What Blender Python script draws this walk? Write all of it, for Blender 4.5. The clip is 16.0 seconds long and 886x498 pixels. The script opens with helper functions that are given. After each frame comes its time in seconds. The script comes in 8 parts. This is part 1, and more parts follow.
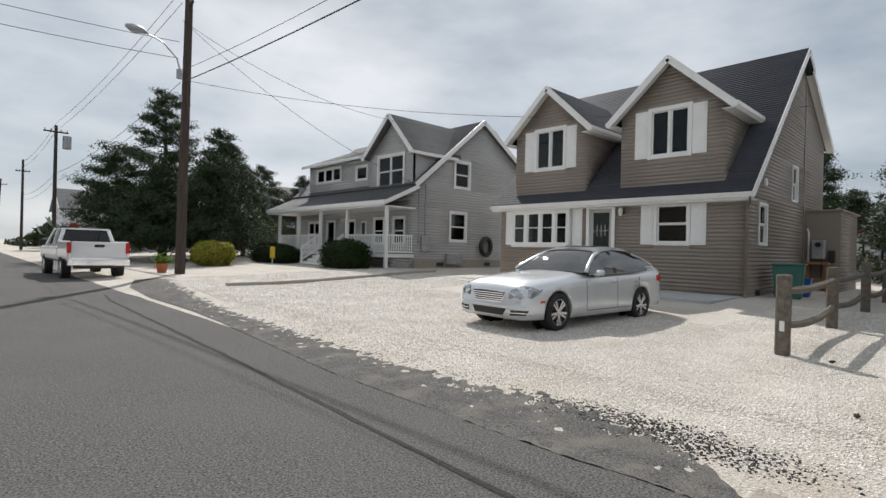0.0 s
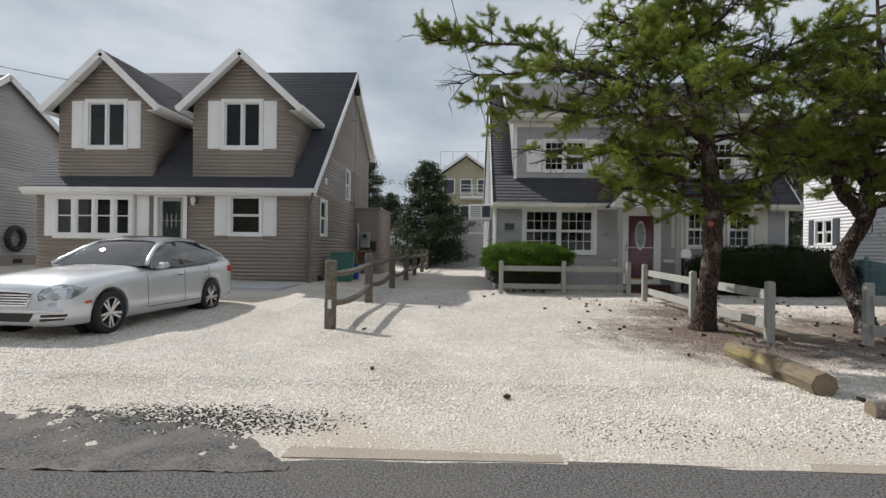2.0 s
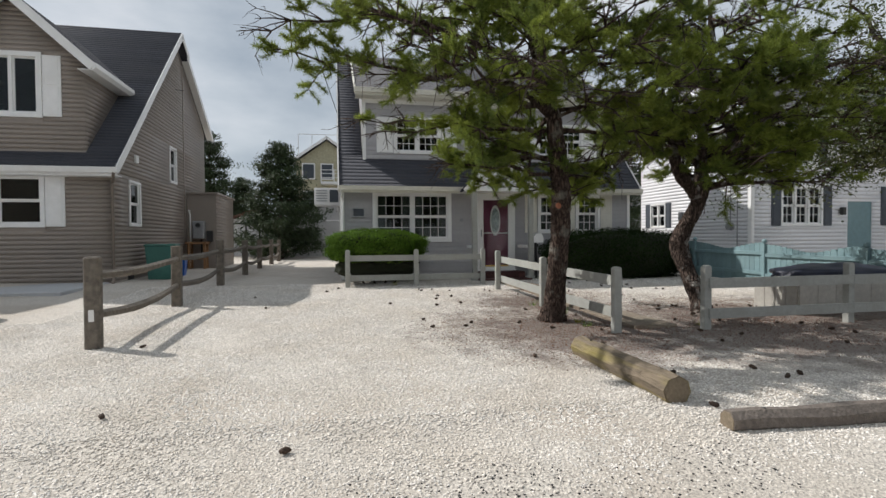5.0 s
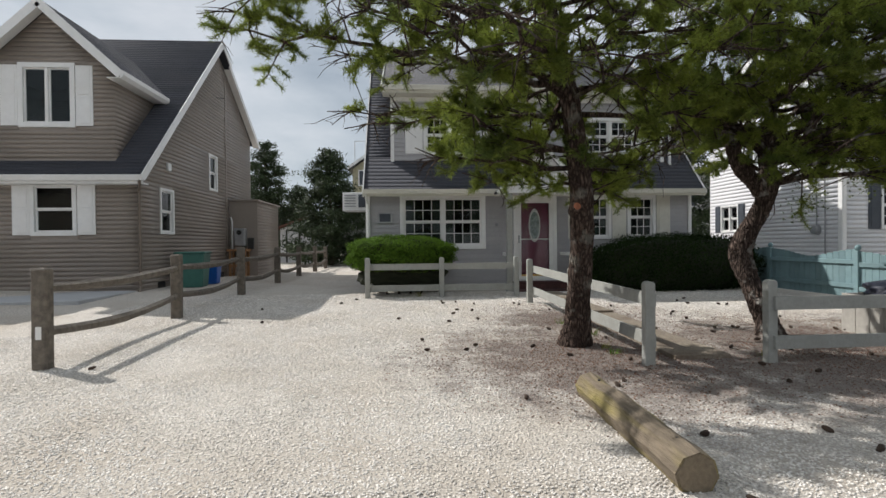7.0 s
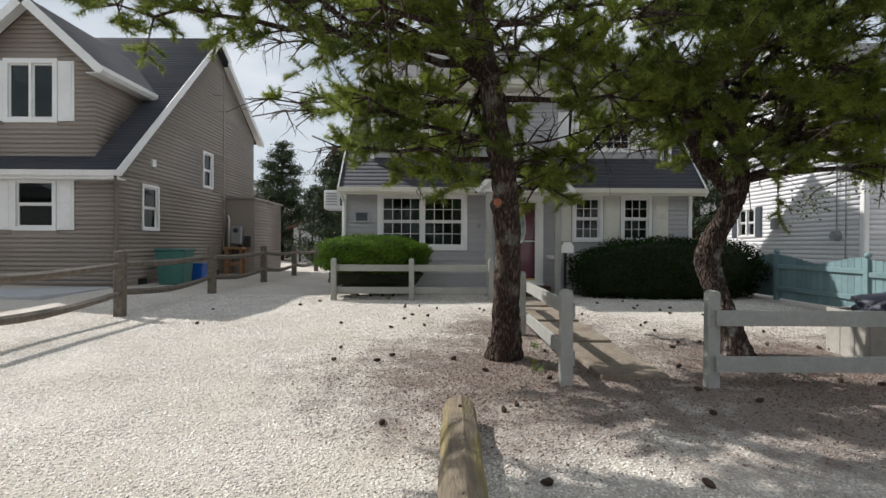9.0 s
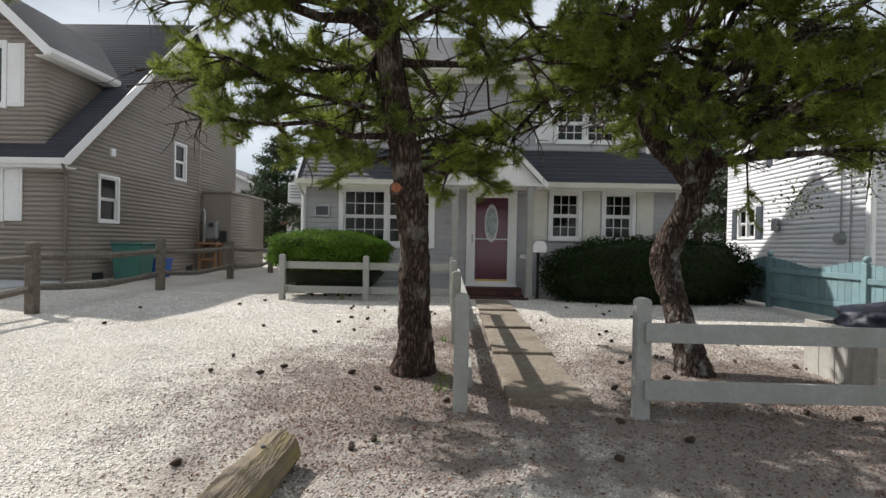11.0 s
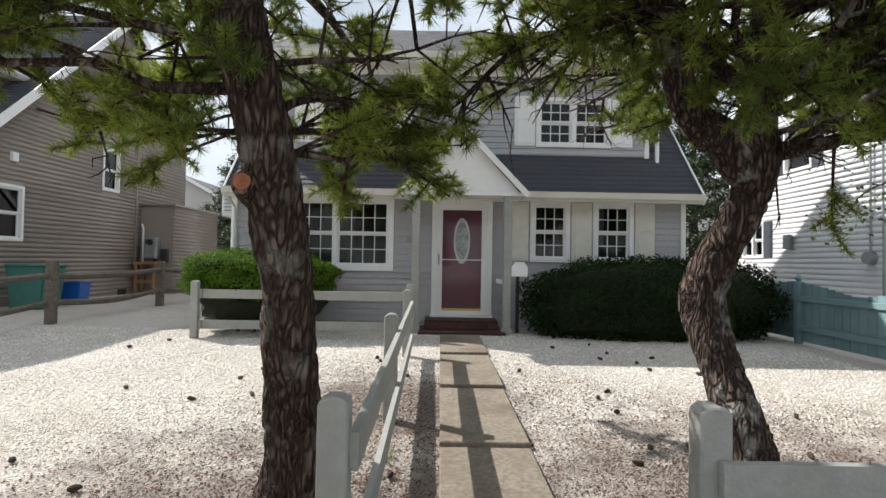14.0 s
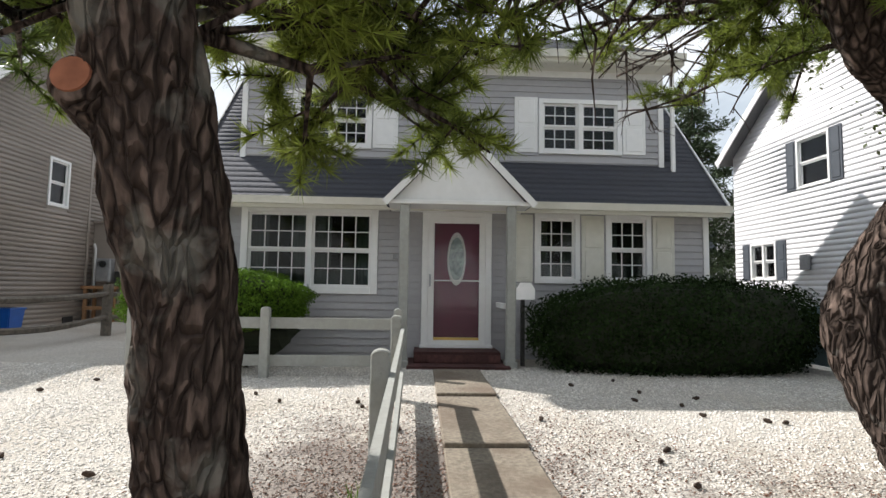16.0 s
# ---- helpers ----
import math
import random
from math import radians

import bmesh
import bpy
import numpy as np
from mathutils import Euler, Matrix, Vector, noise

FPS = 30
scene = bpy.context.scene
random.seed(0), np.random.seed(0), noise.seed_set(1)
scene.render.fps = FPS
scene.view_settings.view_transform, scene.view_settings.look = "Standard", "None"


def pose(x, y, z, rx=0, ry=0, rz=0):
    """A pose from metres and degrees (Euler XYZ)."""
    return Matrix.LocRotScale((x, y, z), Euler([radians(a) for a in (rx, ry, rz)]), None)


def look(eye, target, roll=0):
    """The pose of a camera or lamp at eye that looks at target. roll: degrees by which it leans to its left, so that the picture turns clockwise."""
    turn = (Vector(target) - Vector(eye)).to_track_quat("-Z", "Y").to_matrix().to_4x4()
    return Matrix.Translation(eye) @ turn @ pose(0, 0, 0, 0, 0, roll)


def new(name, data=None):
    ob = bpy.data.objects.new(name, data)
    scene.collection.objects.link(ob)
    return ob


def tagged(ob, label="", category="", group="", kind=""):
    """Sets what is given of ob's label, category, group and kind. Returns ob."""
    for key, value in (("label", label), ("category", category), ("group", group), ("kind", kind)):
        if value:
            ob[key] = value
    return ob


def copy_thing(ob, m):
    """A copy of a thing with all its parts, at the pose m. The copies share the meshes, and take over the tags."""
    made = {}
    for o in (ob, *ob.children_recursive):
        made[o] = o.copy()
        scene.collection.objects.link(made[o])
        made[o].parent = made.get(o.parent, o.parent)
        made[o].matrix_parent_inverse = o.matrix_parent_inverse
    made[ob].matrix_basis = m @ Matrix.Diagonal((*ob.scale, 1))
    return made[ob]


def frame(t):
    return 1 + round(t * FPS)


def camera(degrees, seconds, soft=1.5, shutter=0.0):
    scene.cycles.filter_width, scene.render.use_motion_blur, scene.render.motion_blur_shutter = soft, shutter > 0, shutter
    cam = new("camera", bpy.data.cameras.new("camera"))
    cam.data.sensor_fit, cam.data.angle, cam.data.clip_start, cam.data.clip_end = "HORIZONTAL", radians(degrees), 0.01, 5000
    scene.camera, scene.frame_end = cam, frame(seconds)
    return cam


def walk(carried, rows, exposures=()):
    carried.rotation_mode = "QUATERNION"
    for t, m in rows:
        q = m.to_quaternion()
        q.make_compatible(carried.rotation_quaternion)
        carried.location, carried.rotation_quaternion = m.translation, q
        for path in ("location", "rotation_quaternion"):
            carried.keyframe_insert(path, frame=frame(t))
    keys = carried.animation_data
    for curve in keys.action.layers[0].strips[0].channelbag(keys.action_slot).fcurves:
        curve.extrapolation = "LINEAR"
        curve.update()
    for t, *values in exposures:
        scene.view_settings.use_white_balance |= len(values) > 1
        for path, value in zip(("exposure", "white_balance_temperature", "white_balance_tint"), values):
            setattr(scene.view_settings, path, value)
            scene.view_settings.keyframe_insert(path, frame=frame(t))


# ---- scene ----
cam = camera(81.3, 16.0)
METRES, EYE, TILT, LEAN, TURN = 9.6, 1.5, 0.0, 0.0, -43.6
PATH = [
    (0, (-1.690, -0.937, 1.338), (-0.315, 0.515, 1.339), 1.4),
    (0.5, (-1.696, -1.03, 1.335), (-0.037, 0.087, 1.338), 1.2),
    (1, (-1.670, -1.080, 1.335), (0.172, -0.301, 1.332), 0.9),
    (1.5, (-1.635, -1.140, 1.323), (0.316, -0.700, 1.326), 0.7),
    (2, (-1.640, -1.195, 1.307), (0.358, -1.105, 1.307), 0.7),
    (2.5, (-1.545, -1.265, 1.298), (0.447, -1.441, 1.284), 0.3),
    (3, (-1.359, -1.356, 1.312), (0.607, -1.721, 1.282), 0.2),
    (3.2, (-1.268, -1.407, 1.313), (0.686, -1.828, 1.277), -0.0),
    (5.5, (-0.026, -2.094, 1.313), (1.937, -2.472, 1.258), -0.8),
    (6, (0.252, -2.323, 1.306), (2.231, -2.611, 1.257), -1.1),
    (6.5, (0.467, -2.595, 1.311), (2.455, -2.807, 1.277), -0.9),
    (7, (0.656, -2.985, 1.328), (2.65, -3.131, 1.307), -0.6),
    (7.5, (0.839, -3.349, 1.301), (2.836, -3.442, 1.295), -0.6),
    (8, (0.991, -3.681, 1.287), (2.99, -3.752, 1.283), -0.1),
    (8.5, (1.091, -4.05, 1.303), (3.09, -4.089, 1.294), 0.1),
    (11, (2.118, -5.52, 1.26), (4.117, -5.478, 1.245), 1.1),
    (11.5, (2.393, -5.68, 1.264), (4.393, -5.644, 1.255), 1.4),
    (12, (2.726, -5.82, 1.27), (4.726, -5.785, 1.272), 1.4),
    (12.5, (3.095, -5.892, 1.284), (5.094, -5.869, 1.299), 0.9),
    (13, (3.47, -5.915, 1.322), (5.47, -5.910, 1.346), 0.7),
    (13.5, (3.845, -5.937, 1.345), (5.845, -5.939, 1.382), 0.9),
    (14, (4.141, -5.962, 1.389), (6.141, -5.972, 1.436), 1.0),
    (14.5, (4.417, -5.936, 1.363), (6.415, -5.961, 1.436), 0.6),
    (15, (4.86, -5.938, 1.346), (6.858, -5.973, 1.443), 0.9),
    (15.5, (5.186, -5.917, 1.324), (7.181, -5.964, 1.453), 0.2),
    (16, (5.47, -5.78, 1.300), (7.46, -5.865, 1.450), 0.9),
]
walk(cam, [(t, look(eye, target, roll)) for t, eye, target, roll in PATH], [(0, -0.11), (7, -0.09), (8.5, 0.02), (11, 0.22), (13, 0.48), (16, 0.48)])
SUN_DIR = Vector((0.60, 0.93, 1.0)).normalized()

# ---- world, sun ----
world = bpy.data.worlds.new("sky")
scene.world = world
world.use_nodes = True
nt = world.node_tree
for n in list(nt.nodes):
    nt.nodes.remove(n)
w_out = nt.nodes.new("ShaderNodeOutputWorld")
w_bg = nt.nodes.new("ShaderNodeBackground")
w_bg.inputs["Strength"].default_value = 0.92
w_sky = nt.nodes.new("ShaderNodeTexSky")
w_sky.sky_type = "NISHITA"
w_sky.sun_disc = False
w_sky.sun_elevation = math.asin(SUN_DIR.z)
w_sky.sun_rotation = math.atan2(SUN_DIR.x, SUN_DIR.y)
w_dim = nt.nodes.new("ShaderNodeVectorMath")
w_dim.operation = "SCALE"
w_dim.inputs["Scale"].default_value = 0.10
w_co = nt.nodes.new("ShaderNodeTexCoord")
w_map = nt.nodes.new("ShaderNodeMapping")
w_map.inputs["Scale"].default_value = (1.0, 1.0, 2.6)
w_map.inputs["Location"].default_value = (0.3, 0.7, 0.1)
w_n = nt.nodes.new("ShaderNodeTexNoise")
w_n.inputs["Scale"].default_value = 2.1
w_n.inputs["Detail"].default_value = 7.0
w_n.inputs["Roughness"].default_value = 0.52
w_r = nt.nodes.new("ShaderNodeValToRGB")
w_r.color_ramp.elements[0].position = 0.30
w_r.color_ramp.elements[0].color = (0.39, 0.46, 0.54, 1)
w_r.color_ramp.elements[1].position = 0.66
w_r.color_ramp.elements[1].color = (0.98, 1.0, 1.04, 1)
w_e = w_r.color_ramp.elements.new(0.47)
w_e.color = (0.66, 0.72, 0.78, 1)
w_mix = nt.nodes.new("ShaderNodeMix")
w_mix.data_type = "RGBA"
w_mix.inputs[0].default_value = 0.85
nt.links.new(w_sky.outputs[0], w_dim.inputs[0])
nt.links.new(w_co.outputs["Generated"], w_map.inputs[0])
nt.links.new(w_map.outputs[0], w_n.inputs["Vector"])
nt.links.new(w_n.outputs[0], w_r.inputs[0])
nt.links.new(w_dim.outputs[0], w_mix.inputs[6])
nt.links.new(w_r.outputs[0], w_mix.inputs[7])
nt.links.new(w_mix.outputs[2], w_bg.inputs[0])
nt.links.new(w_bg.outputs[0], w_out.inputs[0])

sun_data = bpy.data.lights.new("sun", "SUN")
sun_data.energy = 4.8
sun_data.angle = radians(0.6)
sun_data.color = (1.0, 0.962, 0.922)
sun = new("sun", sun_data)
sun.matrix_world = look(SUN_DIR * 60, (0, 0, 0))

# ---- materials ----


def mat(name, colour, rough=0.6, metal=0.0, spread=0.15, scale=6.0, bump=0.0, bump_scale=60.0, second=None,
        second_scale=1.2, second_amount=0.5, island=0.0, coord="Object", stretch=(1, 1, 1), spec=0.5, coat=0.0):
    """A surface with two scales of variation: fine grain and broad stains towards a second colour."""
    m = bpy.data.materials.new(name)
    m.use_nodes = True
    t = m.node_tree
    b = t.nodes["Principled BSDF"]
    b.inputs["Roughness"].default_value = rough
    b.inputs["Metallic"].default_value = metal
    b.inputs["Specular IOR Level"].default_value = spec
    b.inputs["Coat Weight"].default_value = coat
    co = t.nodes.new("ShaderNodeTexCoord")
    mp = t.nodes.new("ShaderNodeMapping")
    mp.inputs["Scale"].default_value = stretch
    t.links.new(co.outputs[coord], mp.inputs[0])
    n1 = t.nodes.new("ShaderNodeTexNoise")
    n1.inputs["Scale"].default_value = scale
    n1.inputs["Detail"].default_value = 5
    t.links.new(mp.outputs[0], n1.inputs["Vector"])
    n2 = t.nodes.new("ShaderNodeTexNoise")
    n2.inputs["Scale"].default_value = second_scale
    n2.inputs["Detail"].default_value = 3
    t.links.new(mp.outputs[0], n2.inputs["Vector"])
    c = Vector(colour)
    r = t.nodes.new("ShaderNodeValToRGB")
    r.color_ramp.elements[0].position = 0.3
    r.color_ramp.elements[1].position = 0.7
    r.color_ramp.elements[0].color = (*(c * (1 - spread)), 1)
    r.color_ramp.elements[1].color = (*(c * (1 + spread)), 1)
    t.links.new(n1.outputs[0], r.inputs[0])
    last = r.outputs[0]
    r2 = t.nodes.new("ShaderNodeMapRange")
    r2.inputs[1].default_value, r2.inputs[2].default_value = 0.45, 0.7
    r2.inputs[4].default_value = second_amount
    t.links.new(n2.outputs[0], r2.inputs[0])
    mx = t.nodes.new("ShaderNodeMix")
    mx.data_type = "RGBA"
    mx.inputs[7].default_value = (*(second or tuple(c * 0.8)), 1)
    t.links.new(r2.outputs[0], mx.inputs[0])
    t.links.new(last, mx.inputs[6])
    last = mx.outputs[2]
    if island:
        g = t.nodes.new("ShaderNodeNewGeometry")
        o = t.nodes.new("ShaderNodeObjectInfo")
        ad = t.nodes.new("ShaderNodeMath")
        ad.operation = "ADD"
        t.links.new(g.outputs["Random Per Island"], ad.inputs[0])
        t.links.new(o.outputs["Random"], ad.inputs[1])
        fr = t.nodes.new("ShaderNodeMath")
        fr.operation = "FRACT"
        t.links.new(ad.outputs[0], fr.inputs[0])
        mr = t.nodes.new("ShaderNodeMapRange")
        mr.inputs[3].default_value, mr.inputs[4].default_value = 1 - island, 1 + island
        t.links.new(fr.outputs[0], mr.inputs[0])
        sc = t.nodes.new("ShaderNodeVectorMath")
        sc.operation = "SCALE"
        t.links.new(last, sc.inputs[0])
        t.links.new(mr.outputs[0], sc.inputs["Scale"])
        last = sc.outputs[0]
    t.links.new(last, b.inputs["Base Color"])
    if bump:
        n3 = t.nodes.new("ShaderNodeTexNoise")
        n3.inputs["Scale"].default_value = bump_scale
        n3.inputs["Detail"].default_value = 6
        t.links.new(mp.outputs[0], n3.inputs["Vector"])
        bp = t.nodes.new("ShaderNodeBump")
        bp.inputs["Strength"].default_value = bump
        bp.inputs["Distance"].default_value = 0.02
        t.links.new(n3.outputs[0], bp.inputs["Height"])
        t.links.new(bp.outputs[0], b.inputs["Normal"])
    return m


def glass(name, tint, rough=0.0, reflect=0.9, ior=1.5):
    """A real pane: clear transmission with a mirror gloss that grows towards grazing angles."""
    m = bpy.data.materials.new(name)
    m.use_nodes = True
    t = m.node_tree
    for n in list(t.nodes):
        t.nodes.remove(n)
    o = t.nodes.new("ShaderNodeOutputMaterial")
    tr = t.nodes.new("ShaderNodeBsdfTransparent")
    tr.inputs[0].default_value = (*tint, 1)
    gl = t.nodes.new("ShaderNodeBsdfGlossy")
    gl.inputs["Roughness"].default_value = rough
    gl.inputs[0].default_value = (reflect, reflect, reflect, 1)
    fr = t.nodes.new("ShaderNodeFresnel")
    fr.inputs[0].default_value = ior
    mx = t.nodes.new("ShaderNodeMixShader")
    t.links.new(fr.outputs[0], mx.inputs[0])
    t.links.new(tr.outputs[0], mx.inputs[1])
    t.links.new(gl.outputs[0], mx.inputs[2])
    t.links.new(mx.outputs[0], o.inputs[0])
    return m


M_SHELL = mat("crushed_shell", (0.52, 0.48, 0.425), 0.95, spread=0.42, scale=48, bump=1.0, bump_scale=55, second=(0.40, 0.34, 0.27), second_scale=0.7, second_amount=0.55)
M_CHIP = mat("shell_chips", (0.72, 0.685, 0.635), 0.85, spread=0.12, scale=3, second=(0.56, 0.49, 0.40), second_scale=0.9, second_amount=0.5, island=0.22)
M_ASPHALT = mat("asphalt", (0.108, 0.104, 0.101), 0.95, spec=0.15, spread=0.8, scale=65, bump=0.5, bump_scale=90, second=(0.128, 0.122, 0.115), second_scale=0.5, second_amount=0.6)
M_ROADLINE = mat("dark_road_line", (0.052, 0.051, 0.052), 0.95, spread=0.3, scale=30, spec=0.1)
M_SAND = mat("sandy_shoulder", (0.36, 0.31, 0.25), 0.95, spread=0.25, scale=60, bump=0.6, bump_scale=120, second=(0.25, 0.23, 0.2), second_scale=1.5)
M_OLDTAR = mat("broken_asphalt", (0.115, 0.111, 0.107), 0.95, spread=0.7, scale=65, bump=0.9, bump_scale=80, second=(0.22, 0.20, 0.175), second_scale=2.6, second_amount=0.7, spec=0.2)
M_CRUMB = mat("asphalt_crumbs", (0.03, 0.03, 0.03), 0.9, spread=0.3, scale=40, island=0.5)
M_LITTER = mat("needle_litter", (0.165, 0.085, 0.055), 0.95, spread=0.4, scale=40, island=0.5)
M_CONC = mat("concrete", (0.42, 0.39, 0.34), 0.9, spread=0.12, scale=25, bump=0.3, bump_scale=90, second=(0.28, 0.25, 0.2), second_scale=1.5)
M_PATIO = mat("patio_slab", (0.42, 0.43, 0.44), 0.85, spread=0.08, scale=20, bump=0.15, second=(0.34, 0.35, 0.36))
M_KERB = mat("kerb", (0.3, 0.29, 0.27), 0.9, spread=0.15, scale=20, bump=0.3)
M_BROWN = mat("taupe_vinyl", (0.27, 0.232, 0.200), 0.42, spread=0.04, scale=12, second=(0.235, 0.20, 0.172), second_scale=0.5, second_amount=0.5, island=0.05, bump=0.08, bump_scale=40)
M_GREY = mat("grey_vinyl", (0.36, 0.355, 0.365), 0.5, spread=0.04, scale=12, second=(0.30, 0.295, 0.30), second_scale=0.6, island=0.06, bump=0.08, bump_scale=40)
M_LGREY = mat("pale_grey_vinyl", (0.45, 0.445, 0.44), 0.55, spread=0.03, scale=10, second=(0.35, 0.345, 0.34), second_scale=0.5, island=0.04)
M_WHITEV = mat("white_vinyl", (0.72, 0.72, 0.74), 0.5, spread=0.03, scale=10, second=(0.62, 0.62, 0.64), second_scale=0.7, island=0.04)
M_WHITE = mat("white_trim", (0.78, 0.78, 0.77), 0.45, spread=0.03, scale=9, second=(0.68, 0.67, 0.64), second_scale=1.3, second_amount=0.5)
M_CREAM = mat("aged_white", (0.66, 0.65, 0.58), 0.55, spread=0.04, scale=9, second=(0.55, 0.53, 0.45), second_scale=1.6)
M_SHINGLE = mat("dark_shingle", (0.045, 0.048, 0.060), 0.9, spread=0.35, scale=60, bump=0.5, bump_scale=120, second=(0.06, 0.06, 0.068), second_scale=1.0, island=0.09)
M_SHINGLE2 = mat("grey_shingle", (0.115, 0.115, 0.12), 0.9, spread=0.3, scale=60, bump=0.5, bump_scale=120, island=0.07)
# Indoor gloom is put into the colour, so rooms look unlit through panes.
M_INNER = mat("dim_room_inside", (0.07, 0.066, 0.062), 0.9)
M_CURTAIN = mat("curtain", (0.45, 0.44, 0.42), 0.9, spread=0.2, scale=3, stretch=(1, 14, 1))
M_GLASS = glass("window_glass", (0.45, 0.52, 0.51), reflect=0.8, ior=1.42)
M_CLEAR = glass("storm_glass", (0.93, 0.94, 0.94), ior=1.3)
M_CARGLASS = glass("car_glass", (0.07, 0.085, 0.09), ior=2.3)
M_RAILWOOD = mat("weathered_wood", (0.145, 0.125, 0.102), 0.9, spread=0.35, scale=14, stretch=(1, 1, 1), bump=0.7, bump_scale=40, second=(0.10, 0.085, 0.065), second_scale=3)
M_PAINTWOOD = mat("grey_paint_wood", (0.33, 0.335, 0.31), 0.8, spread=0.08, scale=18, bump=0.3, bump_scale=50, second=(0.27, 0.27, 0.24), second_scale=3.0, second_amount=0.6)
M_LOG = mat("mossy_timber", (0.17, 0.135, 0.095), 0.9, spread=0.3, scale=18, stretch=(0.3, 2, 2), bump=0.8, bump_scale=40, second=(0.30, 0.25, 0.06), second_scale=2.6, second_amount=0.9)
M_LOGEND = mat("end_grain", (0.20, 0.16, 0.11), 0.9, spread=0.25, scale=40, bump=0.4)
M_RAWWOOD = mat("raw_timber", (0.30, 0.16, 0.075), 0.8, spread=0.25, scale=14, bump=0.3)
M_LOG2 = mat("grey_timber", (0.16, 0.135, 0.115), 0.9, spread=0.3, scale=20, bump=0.8, bump_scale=40)


def bark_mat(name, plate, crack, pale, pale_amount):
    """Plated bark: raised flakes between dark cracks, with pale lichen blotches."""
    m = bpy.data.materials.new(name)
    m.use_nodes = True
    t = m.node_tree
    b = t.nodes["Principled BSDF"]
    b.inputs["Roughness"].default_value = 0.95
    b.inputs["Specular IOR Level"].default_value = 0.15
    co = t.nodes.new("ShaderNodeTexCoord")
    mp = t.nodes.new("ShaderNodeMapping")
    mp.inputs["Scale"].default_value = (1, 1, 0.27)
    wn = t.nodes.new("ShaderNodeTexNoise")
    wn.inputs["Scale"].default_value = 9
    add = t.nodes.new("ShaderNodeMix")
    add.data_type = "RGBA"
    add.blend_type = "ADD"
    add.inputs[0].default_value = 0.16
    t.links.new(co.outputs["Object"], mp.inputs[0])
    t.links.new(mp.outputs[0], wn.inputs["Vector"])
    t.links.new(mp.outputs[0], add.inputs[6])
    t.links.new(wn.outputs["Color"], add.inputs[7])
    vo = t.nodes.new("ShaderNodeTexVoronoi")
    vo.feature = "DISTANCE_TO_EDGE"
    vo.inputs["Scale"].default_value = 25
    t.links.new(add.outputs[2], vo.inputs["Vector"])
    r = t.nodes.new("ShaderNodeValToRGB")
    r.color_ramp.elements[0].position, r.color_ramp.elements[1].position = 0.0, 0.40
    r.color_ramp.elements[0].color = (*crack, 1)
    r.color_ramp.elements[1].color = (*plate, 1)
    t.links.new(vo.outputs["Distance"], r.inputs[0])
    fn = t.nodes.new("ShaderNodeTexNoise")
    fn.inputs["Scale"].default_value = 45
    fn.inputs["Detail"].default_value = 6
    t.links.new(mp.outputs[0], fn.inputs["Vector"])
    mr = t.nodes.new("ShaderNodeMapRange")
    mr.inputs[1].default_value, mr.inputs[2].default_value = 0.3, 0.7
    mr.inputs[3].default_value, mr.inputs[4].default_value = 0.55, 1.4
    t.links.new(fn.outputs[0], mr.inputs[0])
    sc = t.nodes.new("ShaderNodeVectorMath")
    sc.operation = "SCALE"
    t.links.new(r.outputs[0], sc.inputs[0])
    t.links.new(mr.outputs[0], sc.inputs["Scale"])
    ln = t.nodes.new("ShaderNodeTexNoise")
    ln.inputs["Scale"].default_value = 5
    ln.inputs["Detail"].default_value = 6
    t.links.new(co.outputs["Object"], ln.inputs["Vector"])
    lr = t.nodes.new("ShaderNodeMapRange")
    lr.inputs[1].default_value, lr.inputs[2].default_value = 0.56, 0.66
    lr.inputs[4].default_value = pale_amount
    t.links.new(ln.outputs[0], lr.inputs[0])
    mx = t.nodes.new("ShaderNodeMix")
    mx.data_type = "RGBA"
    mx.inputs[7].default_value = (*pale, 1)
    t.links.new(lr.outputs[0], mx.inputs[0])
    t.links.new(sc.outputs[0], mx.inputs[6])
    t.links.new(mx.outputs[2], b.inputs["Base Color"])
    bp = t.nodes.new("ShaderNodeBump")
    bp.inputs["Strength"].default_value = 1.0
    bp.inputs["Distance"].default_value = 0.022
    hm = t.nodes.new("ShaderNodeMath")
    hm.operation = "MULTIPLY_ADD"
    hm.inputs[1].default_value = 0.25
    hr = t.nodes.new("ShaderNodeMapRange")
    hr.inputs[1].default_value, hr.inputs[2].default_value = 0.0, 0.25
    t.links.new(vo.outputs["Distance"], hr.inputs[0])
    t.links.new(fn.outputs[0], hm.inputs[0])
    t.links.new(hr.outputs[0], hm.inputs[2])
    t.links.new(hm.outputs[0], bp.inputs["Height"])
    t.links.new(bp.outputs[0], b.inputs["Normal"])
    return m


M_BARK = bark_mat("pine_bark", (0.150, 0.108, 0.088), (0.040, 0.028, 0.023), (0.30, 0.29, 0.25), 0.5)
M_BARK2 = bark_mat("lichen_bark", (0.165, 0.122, 0.102), (0.038, 0.028, 0.023), (0.36, 0.35, 0.32), 0.8)
M_CUT = mat("cut_wood", (0.35, 0.13, 0.07), 0.9, spread=0.3, scale=20)
M_CUTPALE = mat("lichen", (0.36, 0.36, 0.22), 0.9, spread=0.25, scale=20)
M_NEEDLE = mat("pine_needles", (0.235, 0.285, 0.052), 0.6, spread=0.3, scale=1.6, second=(0.085, 0.13, 0.038), second_scale=1.5, second_amount=0.85, island=0.4, spec=0.25)
M_NEEDLE2 = mat("dark_needles", (0.038, 0.062, 0.020), 0.7, spread=0.3, scale=0.8, second=(0.025, 0.045, 0.02), second_scale=0.4, island=0.35)
M_LEAF = mat("shrub_leaves", (0.095, 0.175, 0.02), 0.75, spread=0.25, scale=3, island=0.45, spec=0.12)
